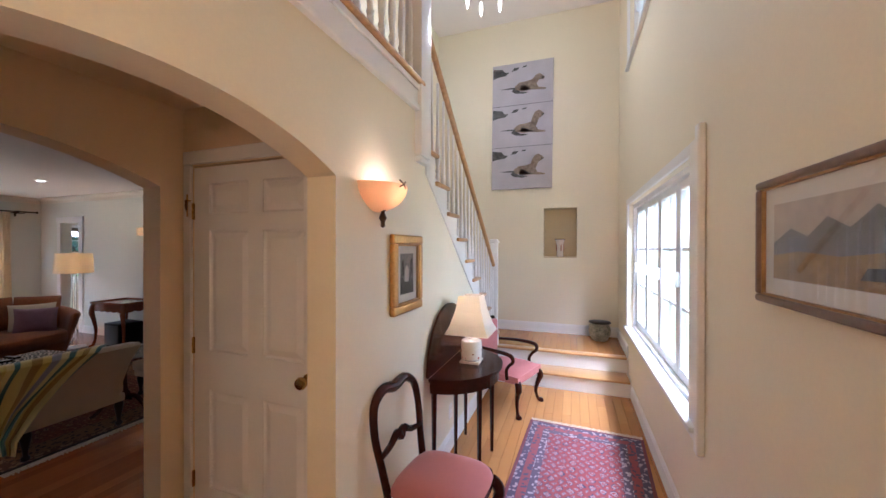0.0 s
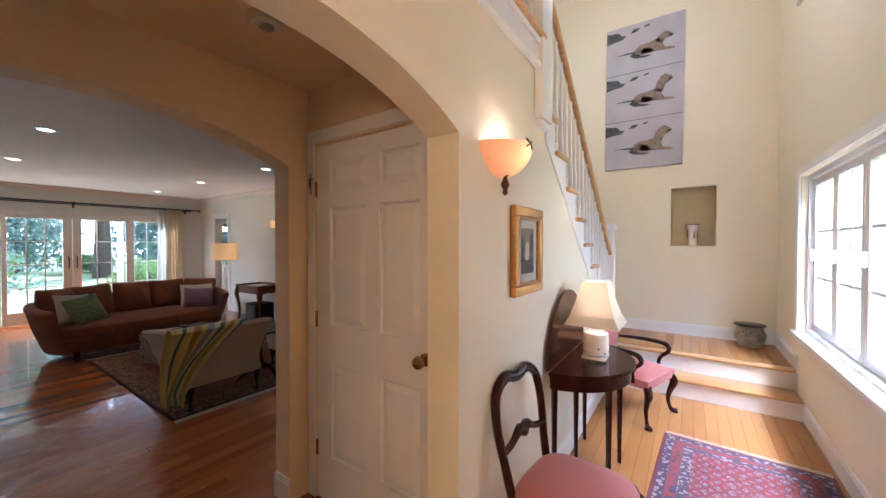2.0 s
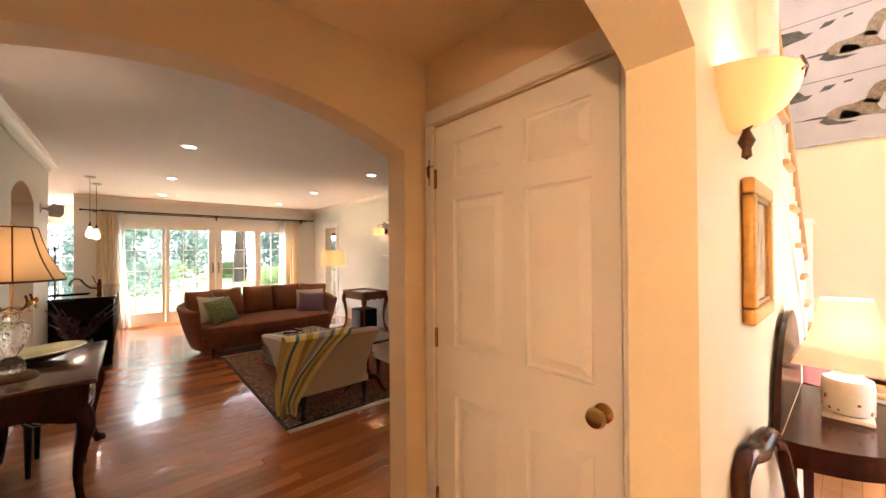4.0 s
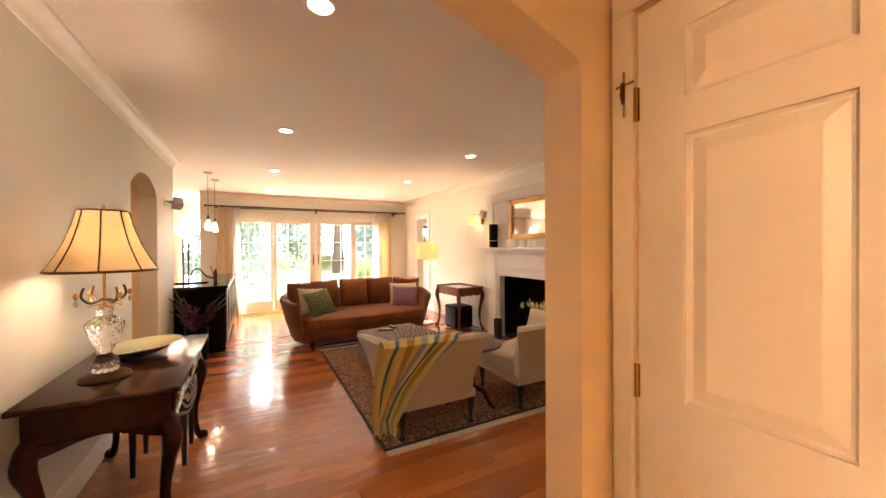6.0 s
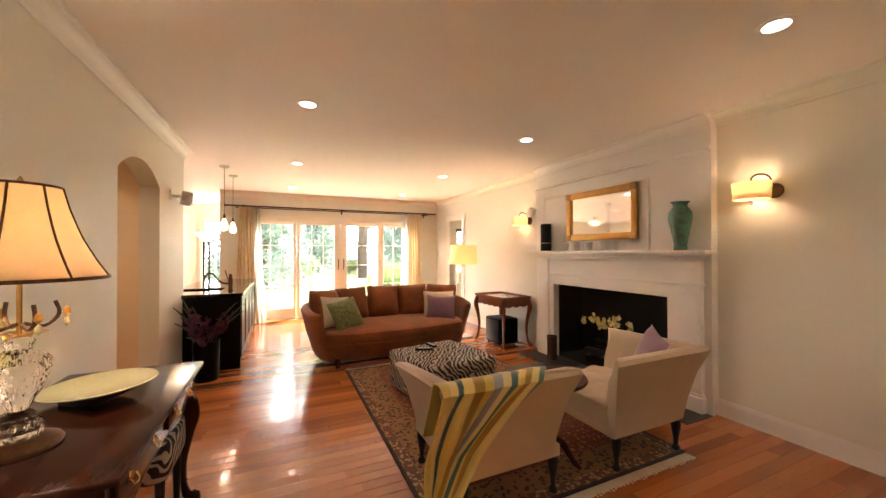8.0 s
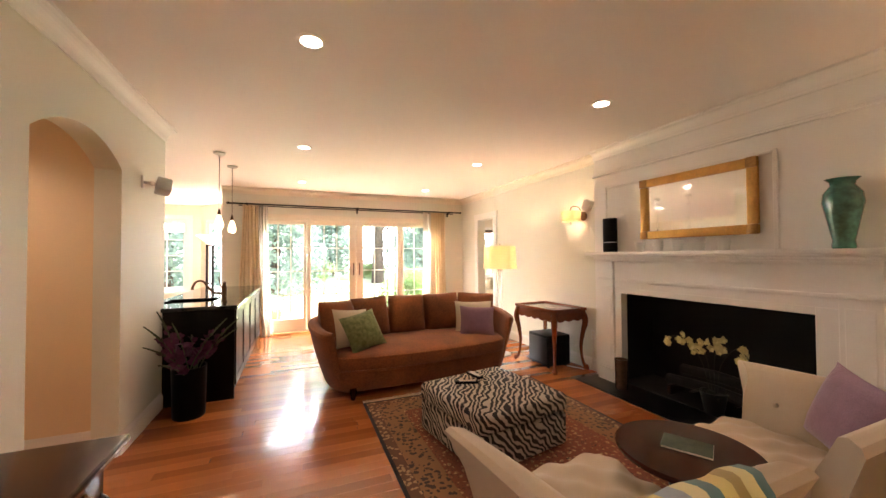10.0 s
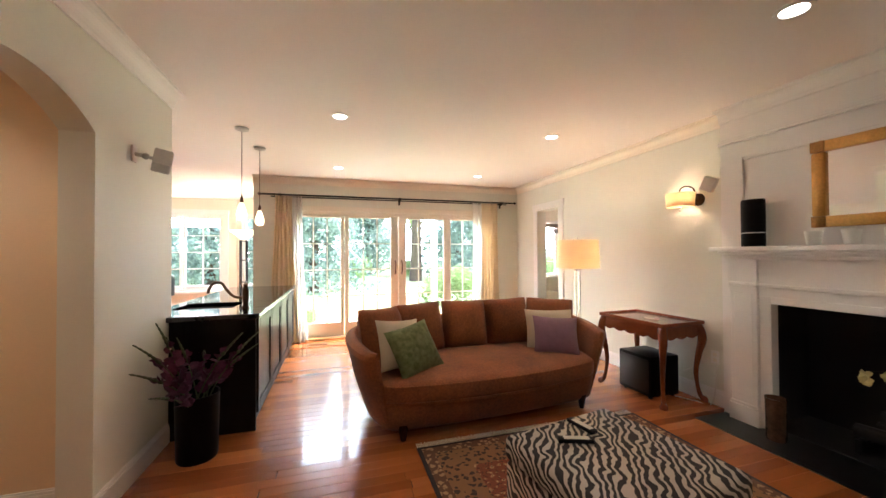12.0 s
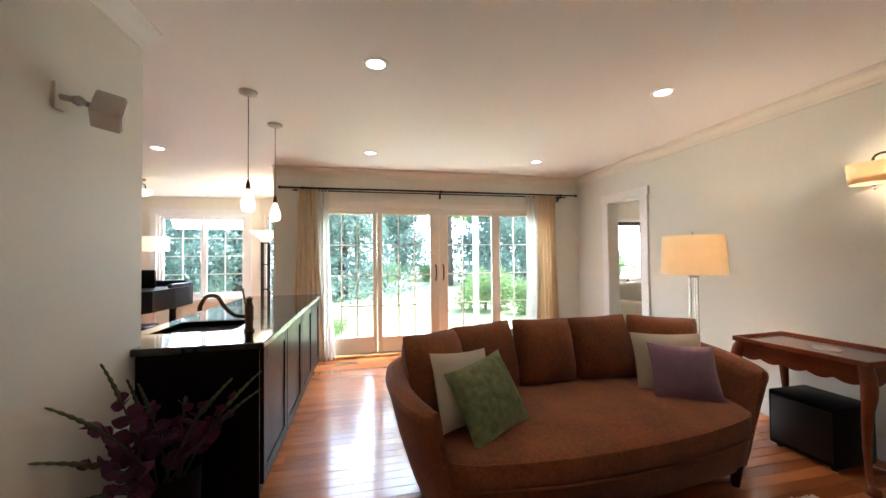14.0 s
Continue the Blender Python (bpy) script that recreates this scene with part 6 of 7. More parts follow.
# ---- hall furniture ----
dt = thing("demilune_table", "dark half-round card table with its leaf folded up against the wall", "side table", pose(H + 0.02, 2.90, 0))
half = [(0, -0.42)] + [(0.40 * math.sin(math.pi * i / 32), -0.42 * math.cos(math.pi * i / 32)) for i in range(1, 32)] + [(0, 0.42)]
part("tabletop", B().prism([(u + 0.015, v) for u, v in half], "z", 0.722, 0.742), MAHOG, dt, "", False)
part("apron", B().prism([(u * 0.94 + 0.015, v * 0.94) for u, v in half], "z", 0.64, 0.722), MAHOG, dt, "", False)
part("leaf", B().prism([(v, 0.745 + u * 1.08) for u, v in half], "x", -0.004, 0.014), MAHOG, dt, "raised half-round leaf", False)
for x, y in ((0.035, -0.37), (0.035, 0.37), (0.30, -0.20), (0.30, 0.20), (0.06, 0.02)):
    part("leg", B().tube([(x, y, 0), (x, y, 0.70)], [0.012, 0.020], 4), MAHOG, dt, "square tapered leg")
hl = thing("porcelain_lamp", "white porcelain jar lamp with a lit cream square shade", "table lamp", pose(H + 0.20, 2.93, 0.742))
part("foot", B().box(-0.075, -0.075, 0.0, 0.075, 0.075, 0.018, 0.006), PORCELAIN, hl)
part("jar", B().lathe([(0.06, 0.018), (0.078, 0.03), (0.080, 0.14), (0.075, 0.165), (0.05, 0.178), (0.045, 0.19), (0, 0.19)], seg=28), PORCELAIN, hl, "white porcelain jar")
rng = random.Random(12)
dec = B()
for i in range(26):
    a, z = rng.uniform(0, 6.28), rng.uniform(0.04, 0.13)
    r = rng.uniform(0.004, 0.011)
    dec.lathe([(0, 0.0012), (r * 0.7, 0.001), (r, 0)], seg=6).bm.verts.ensure_lookup_table()
    bmesh.ops.transform(dec.bm, matrix=pose(0.0795 * math.cos(a), 0.0795 * math.sin(a), z, 0, 90, math.degrees(a)), verts=[v for v in dec.bm.verts if v.co.length < 0.02])
part("blossom_decor", dec, PORC_DECOR, hl, "painted russet blossoms")["kind"] = "stuff"
part("neck", B().lathe([(0.03, 0.19), (0.03, 0.205), (0.008, 0.21), (0.008, 0.30)], seg=14), BRASS, hl)
sq = B()
ring = [(0.190, 0.225), (0.155, 0.285), (0.118, 0.385), (0.090, 0.50)]
sq.lathe([(r * 1.2, z) for r, z in ring] + [(r * 1.2 - 0.003, z) for r, z in ring[::-1]] + [(ring[0][0] * 1.2, ring[0][1])], (0, 0, 0), 4, 360, 45, cap=False)
part("shade", sq, SHADE_WHITE, hl, "cream pagoda shade", False)
part("bulb", B().lathe([(0, 0.30), (0.025, 0.32), (0.028, 0.35), (0, 0.39)], seg=10), BULB_SOFT, hl)
lamp("porcelain_lamp_light", "POINT", (H + 0.20, 2.93, 0.742 + 0.36), 4, WARM, 0.035)


def side_chair():
    """Balloon-back chair; -y to the front."""
    t_ = thing("balloon_back_chair", "carved mahogany balloon-back chair with a rose seat", "chair", pose(H + 0.31, 1.98, 0, 0, 0, 84))
    st = B().sheet(lambda u, v: ((2 * u - 1) * math.sqrt(1 - 0.30 * (2 * v - 1) ** 4) * (0.235 - 0.03 * v), -0.005 + 0.22 * (2 * v - 1) * math.sqrt(1 - 0.22 * (2 * u - 1) ** 4), 0.435 + 0.075 * ((1 - (2 * u - 1) ** 4) * (1 - (2 * v - 1) ** 4)) ** 0.6), 20, 20)
    part("seat", st, PINK, t_, "padded rose seat")
    part("seat_frame", B().prism([(math.copysign(abs(math.cos(q)) ** 0.5, math.cos(q)) * (0.222 - 0.06 * math.sin(q)) * 0.98, math.copysign(abs(math.sin(q)) ** 0.5, math.sin(q)) * 0.212 - 0.005) for q in (2 * math.pi * i / 40 for i in range(40))], "z", 0.38, 0.44), MAHOG, t_, "", False)
    loop = [(-0.17, 0.20, 0.42), (-0.185, 0.225, 0.55), (-0.205, 0.25, 0.70), (-0.185, 0.27, 0.83), (-0.10, 0.28, 0.885), (0, 0.28, 0.87), (0.10, 0.28, 0.885), (0.185, 0.27, 0.83), (0.205, 0.25, 0.70), (0.185, 0.225, 0.55), (0.17, 0.20, 0.42)]
    part("backrest", B().tube(loop, [0.020, 0.019, 0.019, 0.021, 0.026, 0.030, 0.026, 0.021, 0.019, 0.019, 0.020], 10), MAHOG, t_, "carved balloon back")
    part("splat", B().tube([(-0.19, 0.225, 0.60), (-0.10, 0.235, 0.61), (-0.03, 0.238, 0.645), (0, 0.238, 0.62), (0.03, 0.238, 0.645), (0.10, 0.235, 0.61), (0.19, 0.225, 0.60)], [0.013, 0.016, 0.022, 0.026, 0.022, 0.016, 0.013], 8), MAHOG, t_, "carved cross splat")
    for x in (-1, 1):
        part("front_leg", cabriole(B(), x * 0.205, -0.195, 0.39, x, -1, 0.022), MAHOG, t_)
        part("back_leg", B().tube([(x * 0.18, 0.27, 0.0), (x * 0.175, 0.22, 0.2), (x * 0.17, 0.20, 0.42)], [0.014, 0.017, 0.020], 8), MAHOG, t_)
    return t_


side_chair()


def arm_chair():
    t_ = thing("open_armchair", "mahogany open armchair with scrolled arms and rose upholstery", "armchair", pose(H + 0.29, 4.02, 0, 0, 0, 72) @ Matrix.Scale(0.95, 4))
    st = B().sheet(lambda u, v: ((2 * u - 1) * (0.27 - 0.03 * v), -0.25 + 0.50 * v, 0.40 + 0.06 * (1 - (2 * u - 1) ** 4) * (1 - (2 * v - 1) ** 4)), 16, 16)
    part("seat", st.prism([(-0.275, -0.255), (0.275, -0.255), (0.245, 0.25), (-0.245, 0.25)], "z", 0.33, 0.402), PINK, t_, "padded rose seat")
    part("back", B().box(-0.20, 0.235, 0.42, 0.20, 0.29, 0.86, 0.025, 3), PINK, t_, "padded rose back")
    for x in (-1, 1):
        part("arm", B().tube([(x * 0.225, 0.24, 0.62), (x * 0.27, 0.05, 0.625), (x * 0.285, -0.12, 0.62), (x * 0.29, -0.19, 0.60), (x * 0.285, -0.20, 0.55), (x * 0.27, -0.15, 0.50), (x * 0.268, -0.12, 0.44), (x * 0.265, -0.13, 0.36)], [0.015, 0.018, 0.020, 0.022, 0.018, 0.016, 0.017, 0.02], 10), MAHOG, t_, "scrolled mahogany arm")
        part("front_leg", cabriole(B(), x * 0.235, -0.225, 0.35, x, -1, 0.024), MAHOG, t_)
        part("back_leg", B().tube([(x * 0.21, 0.36, 0.0), (x * 0.205, 0.29, 0.2), (x * 0.20, 0.25, 0.38)], [0.014, 0.018, 0.022], 8), MAHOG, t_)
        part("stile", B().tube([(x * 0.205, 0.25, 0.36), (x * 0.21, 0.275, 0.6), (x * 0.20, 0.30, 0.87)], 0.017, 8), MAHOG, t_)
    part("crest_rail", B().tube([(-0.20, 0.30, 0.87), (0, 0.305, 0.89), (0.20, 0.30, 0.87)], 0.018, 8), MAHOG, t_)


arm_chair()


def picture(name, label, m, w, h, rail, frame_mat, mat_w, shapes):
    """A framed picture that hangs on a wall at y = 0 and faces -y. shapes: (material, outline) from 0 to 1 across the print."""
    t_ = thing(name, label, "picture", m)
    for q in ((-w / 2, h / 2 - rail, w / 2, h / 2), (-w / 2, -h / 2, w / 2, -h / 2 + rail), (-w / 2, -h / 2 + rail, -w / 2 + rail, h / 2 - rail), (w / 2 - rail, -h / 2 + rail, w / 2, h / 2 - rail)):
        part("frame_rail", B().box(q[0], -0.034, q[1], q[2], -0.002, q[3], 0.008, 3), frame_mat, t_)
    k_ = rail * 0.25
    part("inner_fillet", B().box(-w / 2 + rail, -0.026, h / 2 - rail - k_, w / 2 - rail, -0.006, h / 2 - rail).box(-w / 2 + rail, -0.026, -h / 2 + rail, w / 2 - rail, -0.006, -h / 2 + rail + k_)
         .box(-w / 2 + rail, -0.026, -h / 2 + rail + k_, -w / 2 + rail + k_, -0.006, h / 2 - rail - k_).box(w / 2 - rail - k_, -0.026, -h / 2 + rail + k_, w / 2 - rail, -0.006, h / 2 - rail - k_), DARK_GOLD, t_, "narrow gilt fillet", False)
    part("mat", B().box(-w / 2 + rail, -0.014, -h / 2 + rail, w / 2 - rail, -0.004, h / 2 - rail), PAPER, t_, "pale mat board", False)
    a, b = w - 2 * (rail + mat_w), h - 2 * (rail + mat_w)
    for i, (mt, pts) in enumerate(shapes):
        part("print", B().prism([((u - 0.5) * a, (v - 0.5) * b) for u, v in pts], "y", -0.0145 - 0.0006 * i, -0.0138), mt, t_, "", False)
    part("glazing", B().box(-w / 2 + rail, -0.022, -h / 2 + rail, w / 2 - rail, -0.020, h / 2 - rail), PICTURE_GLASS, t_, "picture glass", False).visible_shadow = False
    return t_


WHOLE = [(0, 0), (1, 0), (1, 1), (0, 1)]
INK_DARK = mat("dark_photo_grey", (0.05, 0.05, 0.05), 0.8, 0, 0.5, 30, 90, 0.0)
INK_MID = mat("mid_photo_grey", (0.26, 0.25, 0.24), 0.8, 0, 0.35, 30, 90, 0.0)
DUSK = mat("print_dusky_sky", (0.50, 0.42, 0.36), 0.8, 0, 0.15, 9, 40, 0.0)
HILLS = mat("print_slate_hills", (0.17, 0.17, 0.18), 0.8, 0, 0.3, 14, 60, 0.0)
OCHRE = mat("print_ochre_field", (0.32, 0.20, 0.08), 0.8, 0, 0.4, 18, 60, 0.0)
picture("framed_print", "small grey photograph in a wide gilded frame on the hall wall", pose(H, 2.20, 1.45, 0, 0, 90), 0.38, 0.44, 0.05, GOLD, 0.055,
        [(INK_MID, WHOLE), (INK_DARK, [(0, 0), (1, 0), (1, 0.30), (0.7, 0.42), (0.3, 0.34), (0, 0.45)]), (PAPER, [(0.30, 0.30), (0.62, 0.30), (0.60, 0.62), (0.46, 0.72), (0.32, 0.60)]), (INK_DARK, [(0.06, 0.45), (0.24, 0.45), (0.22, 0.86), (0.10, 0.80)]), (INK_DARK, [(0.70, 0.42), (0.94, 0.46), (0.90, 0.9), (0.76, 0.84)])])
picture("framed_landscape", "wide landscape print in a narrow brown frame on the hall wall", pose(HR, 1.375, 1.62, 0, 0, -90), 0.80, 0.38, 0.024, BROWNFRAME, 0.055,
        [(DUSK, WHOLE), (HILLS, [(0, 0.30), (1, 0.30), (1, 0.55), (0.86, 0.74), (0.74, 0.60), (0.62, 0.82), (0.50, 0.62), (0.38, 0.76), (0.26, 0.55), (0.14, 0.66), (0, 0.48)]), (OCHRE, [(0, 0), (1, 0), (1, 0.33), (0.7, 0.38), (0.45, 0.32), (0.2, 0.37), (0, 0.31)]), (INK_DARK, [(0.55, 0.10), (0.80, 0.12), (0.78, 0.24), (0.58, 0.22)])])

tri = thing("canvas_triptych", "tall three-scene lilac-grey canvas with dark animal-like shapes on the landing wall", "painting", pose(-0.335, HB, 3.44, 0, 0.6, 0))
part("canvas", B().box(-0.45, -0.035, -0.95, 0.45, -0.003, 0.95, 0.004, 1), CANVAS, tri, "", False)


def blob(pts, z0):
    return B().prism([(x, z + z0) for x, z in pts], "y", -0.0375, -0.0352)


for i in range(3):
    z0 = -0.63 * (i - 1)
    up = (0.0, 0.09, 0.07)[i]
    part("painted_shape", blob([(-0.10, -0.09), (0.02, -0.11), (0.14, -0.105), (0.24, -0.12), (0.34, -0.125), (0.35, -0.105), (0.24, -0.08), (0.21, -0.03), (0.22, 0.02), (0.15, 0.05), (0.06, 0.025), (-0.04, 0.02), (-0.11, -0.03)], z0), CANVAS_TAN, tri, "tan rounded shape", False)
    part("painted_shape", blob([(0.13, 0.01), (0.22, -0.01), (0.25, 0.03 + up * 0.6), (0.31, 0.03 + up), (0.33, 0.055 + up), (0.29, 0.095 + up), (0.25, 0.12 + up), (0.20, 0.10 + up), (0.16, 0.06 + up * 0.7)], z0), CANVAS_TAN, tri, "tan rounded shape", False)
    part("painted_shape", blob([(0.29, 0.03 + up), (0.33, 0.045 + up), (0.32, 0.065 + up), (0.28, 0.055 + up)], z0), CANVAS_DARK, tri, "dark shape", False)
    part("painted_shape", blob([(0.0, -0.02), (0.08, -0.05), (0.13, -0.10), (0.05, -0.11), (-0.03, -0.09)], z0), CANVAS_DARK, tri, "dark shape", False)
    part("painted_shape", blob([(-0.34, -0.055), (-0.18, -0.045), (-0.09, -0.05), (-0.09, -0.07), (-0.20, -0.065)], z0), CANVAS_DARK, tri, "thin dark stroke", False)
    part("painted_shape", blob([(-0.12, -0.06), (-0.02, -0.12), (0.10, -0.14), (0.02, -0.155), (-0.10, -0.14), (-0.16, -0.10)], z0), CANVAS_DARK, tri, "dark shape", False)
    part("painted_shape", blob([(-0.44, 0.12), (-0.36, 0.14), (-0.25, 0.15), (-0.20, 0.19), (-0.26, 0.20), (-0.30, 0.25), (-0.44, 0.27)], z0), CANVAS_DARK, tri, "dark brush patch", False)
    part("painted_shape", blob([(-0.16, 0.20), (-0.08, 0.21), (-0.04, 0.25), (-0.12, 0.25)], z0), CANVAS_DARK, tri, "dark brush patch", False)
    part("painted_shape", blob([(0.0, 0.24), (0.06, 0.245), (0.07, 0.265), (0.01, 0.26)], z0), CANVAS_DARK, tri, "dark brush patch", False)
    if i:
        part("divider", B().box(-0.45, -0.0375, z0 + 0.312, 0.45, -0.0352, z0 + 0.318), CANVAS_DARK, tri, "thin dark line", False)

nv = thing("niche_vase", "small white porcelain vase with painted figures in the wall niche", "vase", pose(0.215, HB + 0.09, 1.467))
part("body", B().lathe([(0.045, 0), (0.05, 0.01), (0.046, 0.06), (0.052, 0.20), (0.07, 0.25), (0.075, 0.26), (0.066, 0.26), (0.045, 0.20), (0, 0.19)], seg=24), PORCELAIN, nv)
part("rim", B().lathe([(0.074, 0.255), (0.078, 0.262), (0.066, 0.264)], seg=24), EBONY, nv, "dark rim")
for i in range(4):
    a = radians(90 * i - 70)
    part("motif", B().tube([(0.0505 * math.cos(a), 0.0505 * math.sin(a), 0.09), (0.053 * math.cos(a), 0.053 * math.sin(a), 0.18)], [0.010, 0.006], 6), PORC_DECOR, nv, "painted motif")
pl = thing("stoneware_planter", "round speckled stoneware pot on the landing", "pot", pose(0.74, 5.60, 0.351))
part("body", B().lathe([(0.08, 0), (0.10, 0.015), (0.135, 0.09), (0.14, 0.15), (0.115, 0.21), (0.115, 0.225), (0.135, 0.245), (0.128, 0.25), (0.10, 0.225), (0.10, 0.20), (0, 0.19)], seg=28), STONEWARE, pl)
part("rim_band", B().lathe([(0.136, 0.238), (0.142, 0.246), (0.134, 0.252)], seg=28), SLATE, pl, "dark glazed rim")

# ---- bay room things ----
pi = thing("grand_piano", "black lacquered grand piano in the bay", "piano", pose(-10.6, -2.55, 0, 0, 0, 0))
cv = [(-0.75, -0.7), (0.75, -0.7), (0.75, -0.25), (0.72, 0.3), (0.45, 0.75), (0.1, 0.95), (-0.3, 1.0), (-0.75, 0.85)]
part("case", B().prism([(y, x) for x, y in cv], "z", 0.62, 0.92), LACQUER, pi, "", False)
part("fallboard", B().box(-0.72, -0.70, 0.92, -0.66, 0.70, 1.02, 0.02), LACQUER, pi)
for y in (-0.72, 0.66):
    part("key_block", B().box(-0.90, y, 0.60, -0.20, y + 0.07, 0.98, 0.025, 3), LACQUER, pi)
part("music_desk", B().box(-0.35, -0.45, 0.92, -0.30, 0.45, 1.20, 0.02), LACQUER, pi)
part("keyboard", B().box(-0.85, -0.62, 0.68, -0.70, 0.62, 0.74, 0.005), PORCELAIN, pi, "white keys")
for x, y in ((-0.5, -0.6), (-0.5, 0.6), (0.75, 0.0)):
    part("leg", B().lathe([(0.03, 0), (0.05, 0.1), (0.045, 0.55), (0.07, 0.62)], (x, y, 0), 12), LACQUER, pi)
pb = thing("piano_bench", "black padded piano bench", "bench", pose(-9.9, -2.0, 0))
part("seat", B().box(-0.18, -0.38, 0.42, 0.18, 0.38, 0.52, 0.03, 3), LACQUER, pb)
for x in (-0.14, 0.14):
    for y in (-0.33, 0.33):
        part("leg", B().box(x - 0.025, y - 0.025, 0, x + 0.025, y + 0.025, 0.42), LACQUER, pb)
to = thing("torchiere", "slatted dark floor uplighter with an amber bowl in the bay", "floor lamp", pose(-10.95, -0.55, 0))
part("base", B().box(-0.14, -0.14, 0, 0.14, 0.14, 0.03, 0.006), EBONY, to)
for x in (-0.05, 0.05):
    for y in (-0.05, 0.05):
        part("post", B().box(x - 0.010, y - 0.010, 0.03, x + 0.010, y + 0.010, 1.62), EBONY, to)
for z in (0.45, 0.85, 1.25, 1.60):
    part("crossbar", B().box(-0.06, -0.06, z, 0.06, 0.06, z + 0.015), EBONY, to)
part("bowl", B().lathe([(0.05, 1.64), (0.12, 1.70), (0.24, 1.80), (0.235, 1.80), (0.11, 1.71), (0, 1.66)], seg=24), PEND, to, "glowing amber bowl")
lamp("torchiere_light", "POINT", (-10.95, -0.55, 1.95), 6, WARM, 0.08)
bl2 = thing("bay_floor_lamp", "standing lamp with a cream drum shade by the piano", "floor lamp", pose(-11.6, -2.45, 0))
part("pole", B().tube([(0, 0, 0.02), (0, 0, 1.55)], 0.012, 8).lathe([(0.14, 0), (0.13, 0.02), (0.02, 0.03)], seg=20), STEEL, bl2)
part("shade", B().lathe([(0.20, 1.50), (0.20, 1.74), (0.197, 1.74), (0.197, 1.50)], seg=28, cap=False), glow("lit_shade", (1.0, 0.75, 0.45), 0.25, (0.8, 0.7, 0.55)), bl2, "lit drum shade")
sc_ = thing("ceiling_lamp", "semi-flush bronze ceiling lamp with a white glass bowl", "ceiling light", pose(-10.7, -2.2, CL))
part("canopy", B().lathe([(0.07, -0.001), (0.06, -0.03), (0.015, -0.04), (0.012, -0.16)], seg=20), BRONZE, sc_)
part("bowl", B().lathe([(0.15, -0.17), (0.14, -0.21), (0.09, -0.25), (0, -0.27)], seg=24), PEND, sc_, "lit glass bowl")
part("scroll", B().tube([(0.02, 0, -0.06), (0.12, 0, -0.07), (0.14, 0, -0.16)], 0.008, 6).tube([(-0.02, 0, -0.06), (-0.12, 0, -0.07), (-0.14, 0, -0.16)], 0.008, 6), BRONZE, sc_)
# ---- sun room things ----
ac = thing("sun_room_armchair", "cream upholstered armchair in the sun room", "armchair", pose(-9.75, 5.55, 0, 0, 0, 20))
part("seat", B().box(-0.38, -0.38, 0.12, 0.38, 0.38, 0.45, 0.06, 3), IVORY, ac)
part("backrest", B().box(-0.40, -0.42, 0.30, -0.18, 0.42, 0.88, 0.08, 3), IVORY, ac)
for y in (-1, 1):
    part("armrest", B().box(-0.38, y * 0.34, 0.12, 0.36, y * 0.48, 0.62, 0.05, 3), IVORY, ac)
for x in (-0.3, 0.3):
    for y in (-0.3, 0.3):
        part("leg", B().lathe([(0.02, 0), (0.025, 0.13)], (x, y, 0), 8), MAHOG, ac)
sl = thing("sun_room_lamp", "small lamp with a lit shade on a black table", "table lamp", pose(-10.6, 6.0, 0.62))
part("body", B().lathe([(0.06, 0), (0.05, 0.02), (0.08, 0.12), (0.03, 0.24), (0.01, 0.28)], seg=16), SLATE, sl)
part("shade", B().lathe([(0.14, 0.28), (0.10, 0.50), (0.097, 0.50), (0.137, 0.28)], seg=20, cap=False), glow("lit_small_shade", (1, 0.75, 0.42), 0.3, (0.8, 0.7, 0.5)), sl)
st2 = thing("lamp_table", "black lamp table in the sun room", "side table", pose(-10.6, 6.0, 0))
part("tabletop", B().box(-0.3, -0.3, 0.59, 0.3, 0.3, 0.62, 0.006), BLACK, st2)
for x in (-0.26, 0.26):
    for y in (-0.26, 0.26):
        part("leg", B().box(x - 0.02, y - 0.02, 0, x + 0.02, y + 0.02, 0.59), BLACK, st2)
bs_ = thing("woven_blind", "rolled woven blind at the top of the sun room window", "blind", pose(-11.22, 6.3, 2.02))
part("roll", B().tube([(0, -1.0, 0), (0, 1.0, 0)], 0.05, 12), mat("woven_reed", (0.2, 0.15, 0.10), 0.8, 0, 0.4, 10, 120, 0.05), bs_)
for k in range(4):
    part("slat", B().box(-0.006, -1.0, -0.09 - k * 0.03, 0.006, 1.0, -0.066 - k * 0.03), BARK, bs_, "", False)
mz = thing("magazine_stack", "stack of magazines on the floor behind the sofa", "books", pose(-8.05, 3.95, 0))
for k in range(5):
    part("magazine", B().box(-0.15, -0.11, k * 0.09, 0.15, 0.11, k * 0.09 + 0.085, 0.004, 1).move(pose(0, 0, 0, 0, 0, 6 * math.sin(k * 2))), BARK if k % 2 else PAPER, mz)
fv = thing("floor_vent", "bronze slotted floor register before the French doors", "vent", pose(-9.38, 0.80, 0.0))
part("frame", B().box(-0.06, -0.14, 0.0, 0.06, 0.14, 0.004), BRONZE, fv, "", False)
for k in range(8):
    part("slat", B().box(-0.05, -0.125 + k * 0.034, 0.004, 0.05, -0.113 + k * 0.034, 0.007), BRONZE, fv, "", False)

# ---- outdoors ----
tagged(new("ground", to_mesh("ground", B().box(-400, -400, -0.30, 400, 400, -0.20), GRASS)), "bright green lawn reaching to the trees", "", "", "structure")


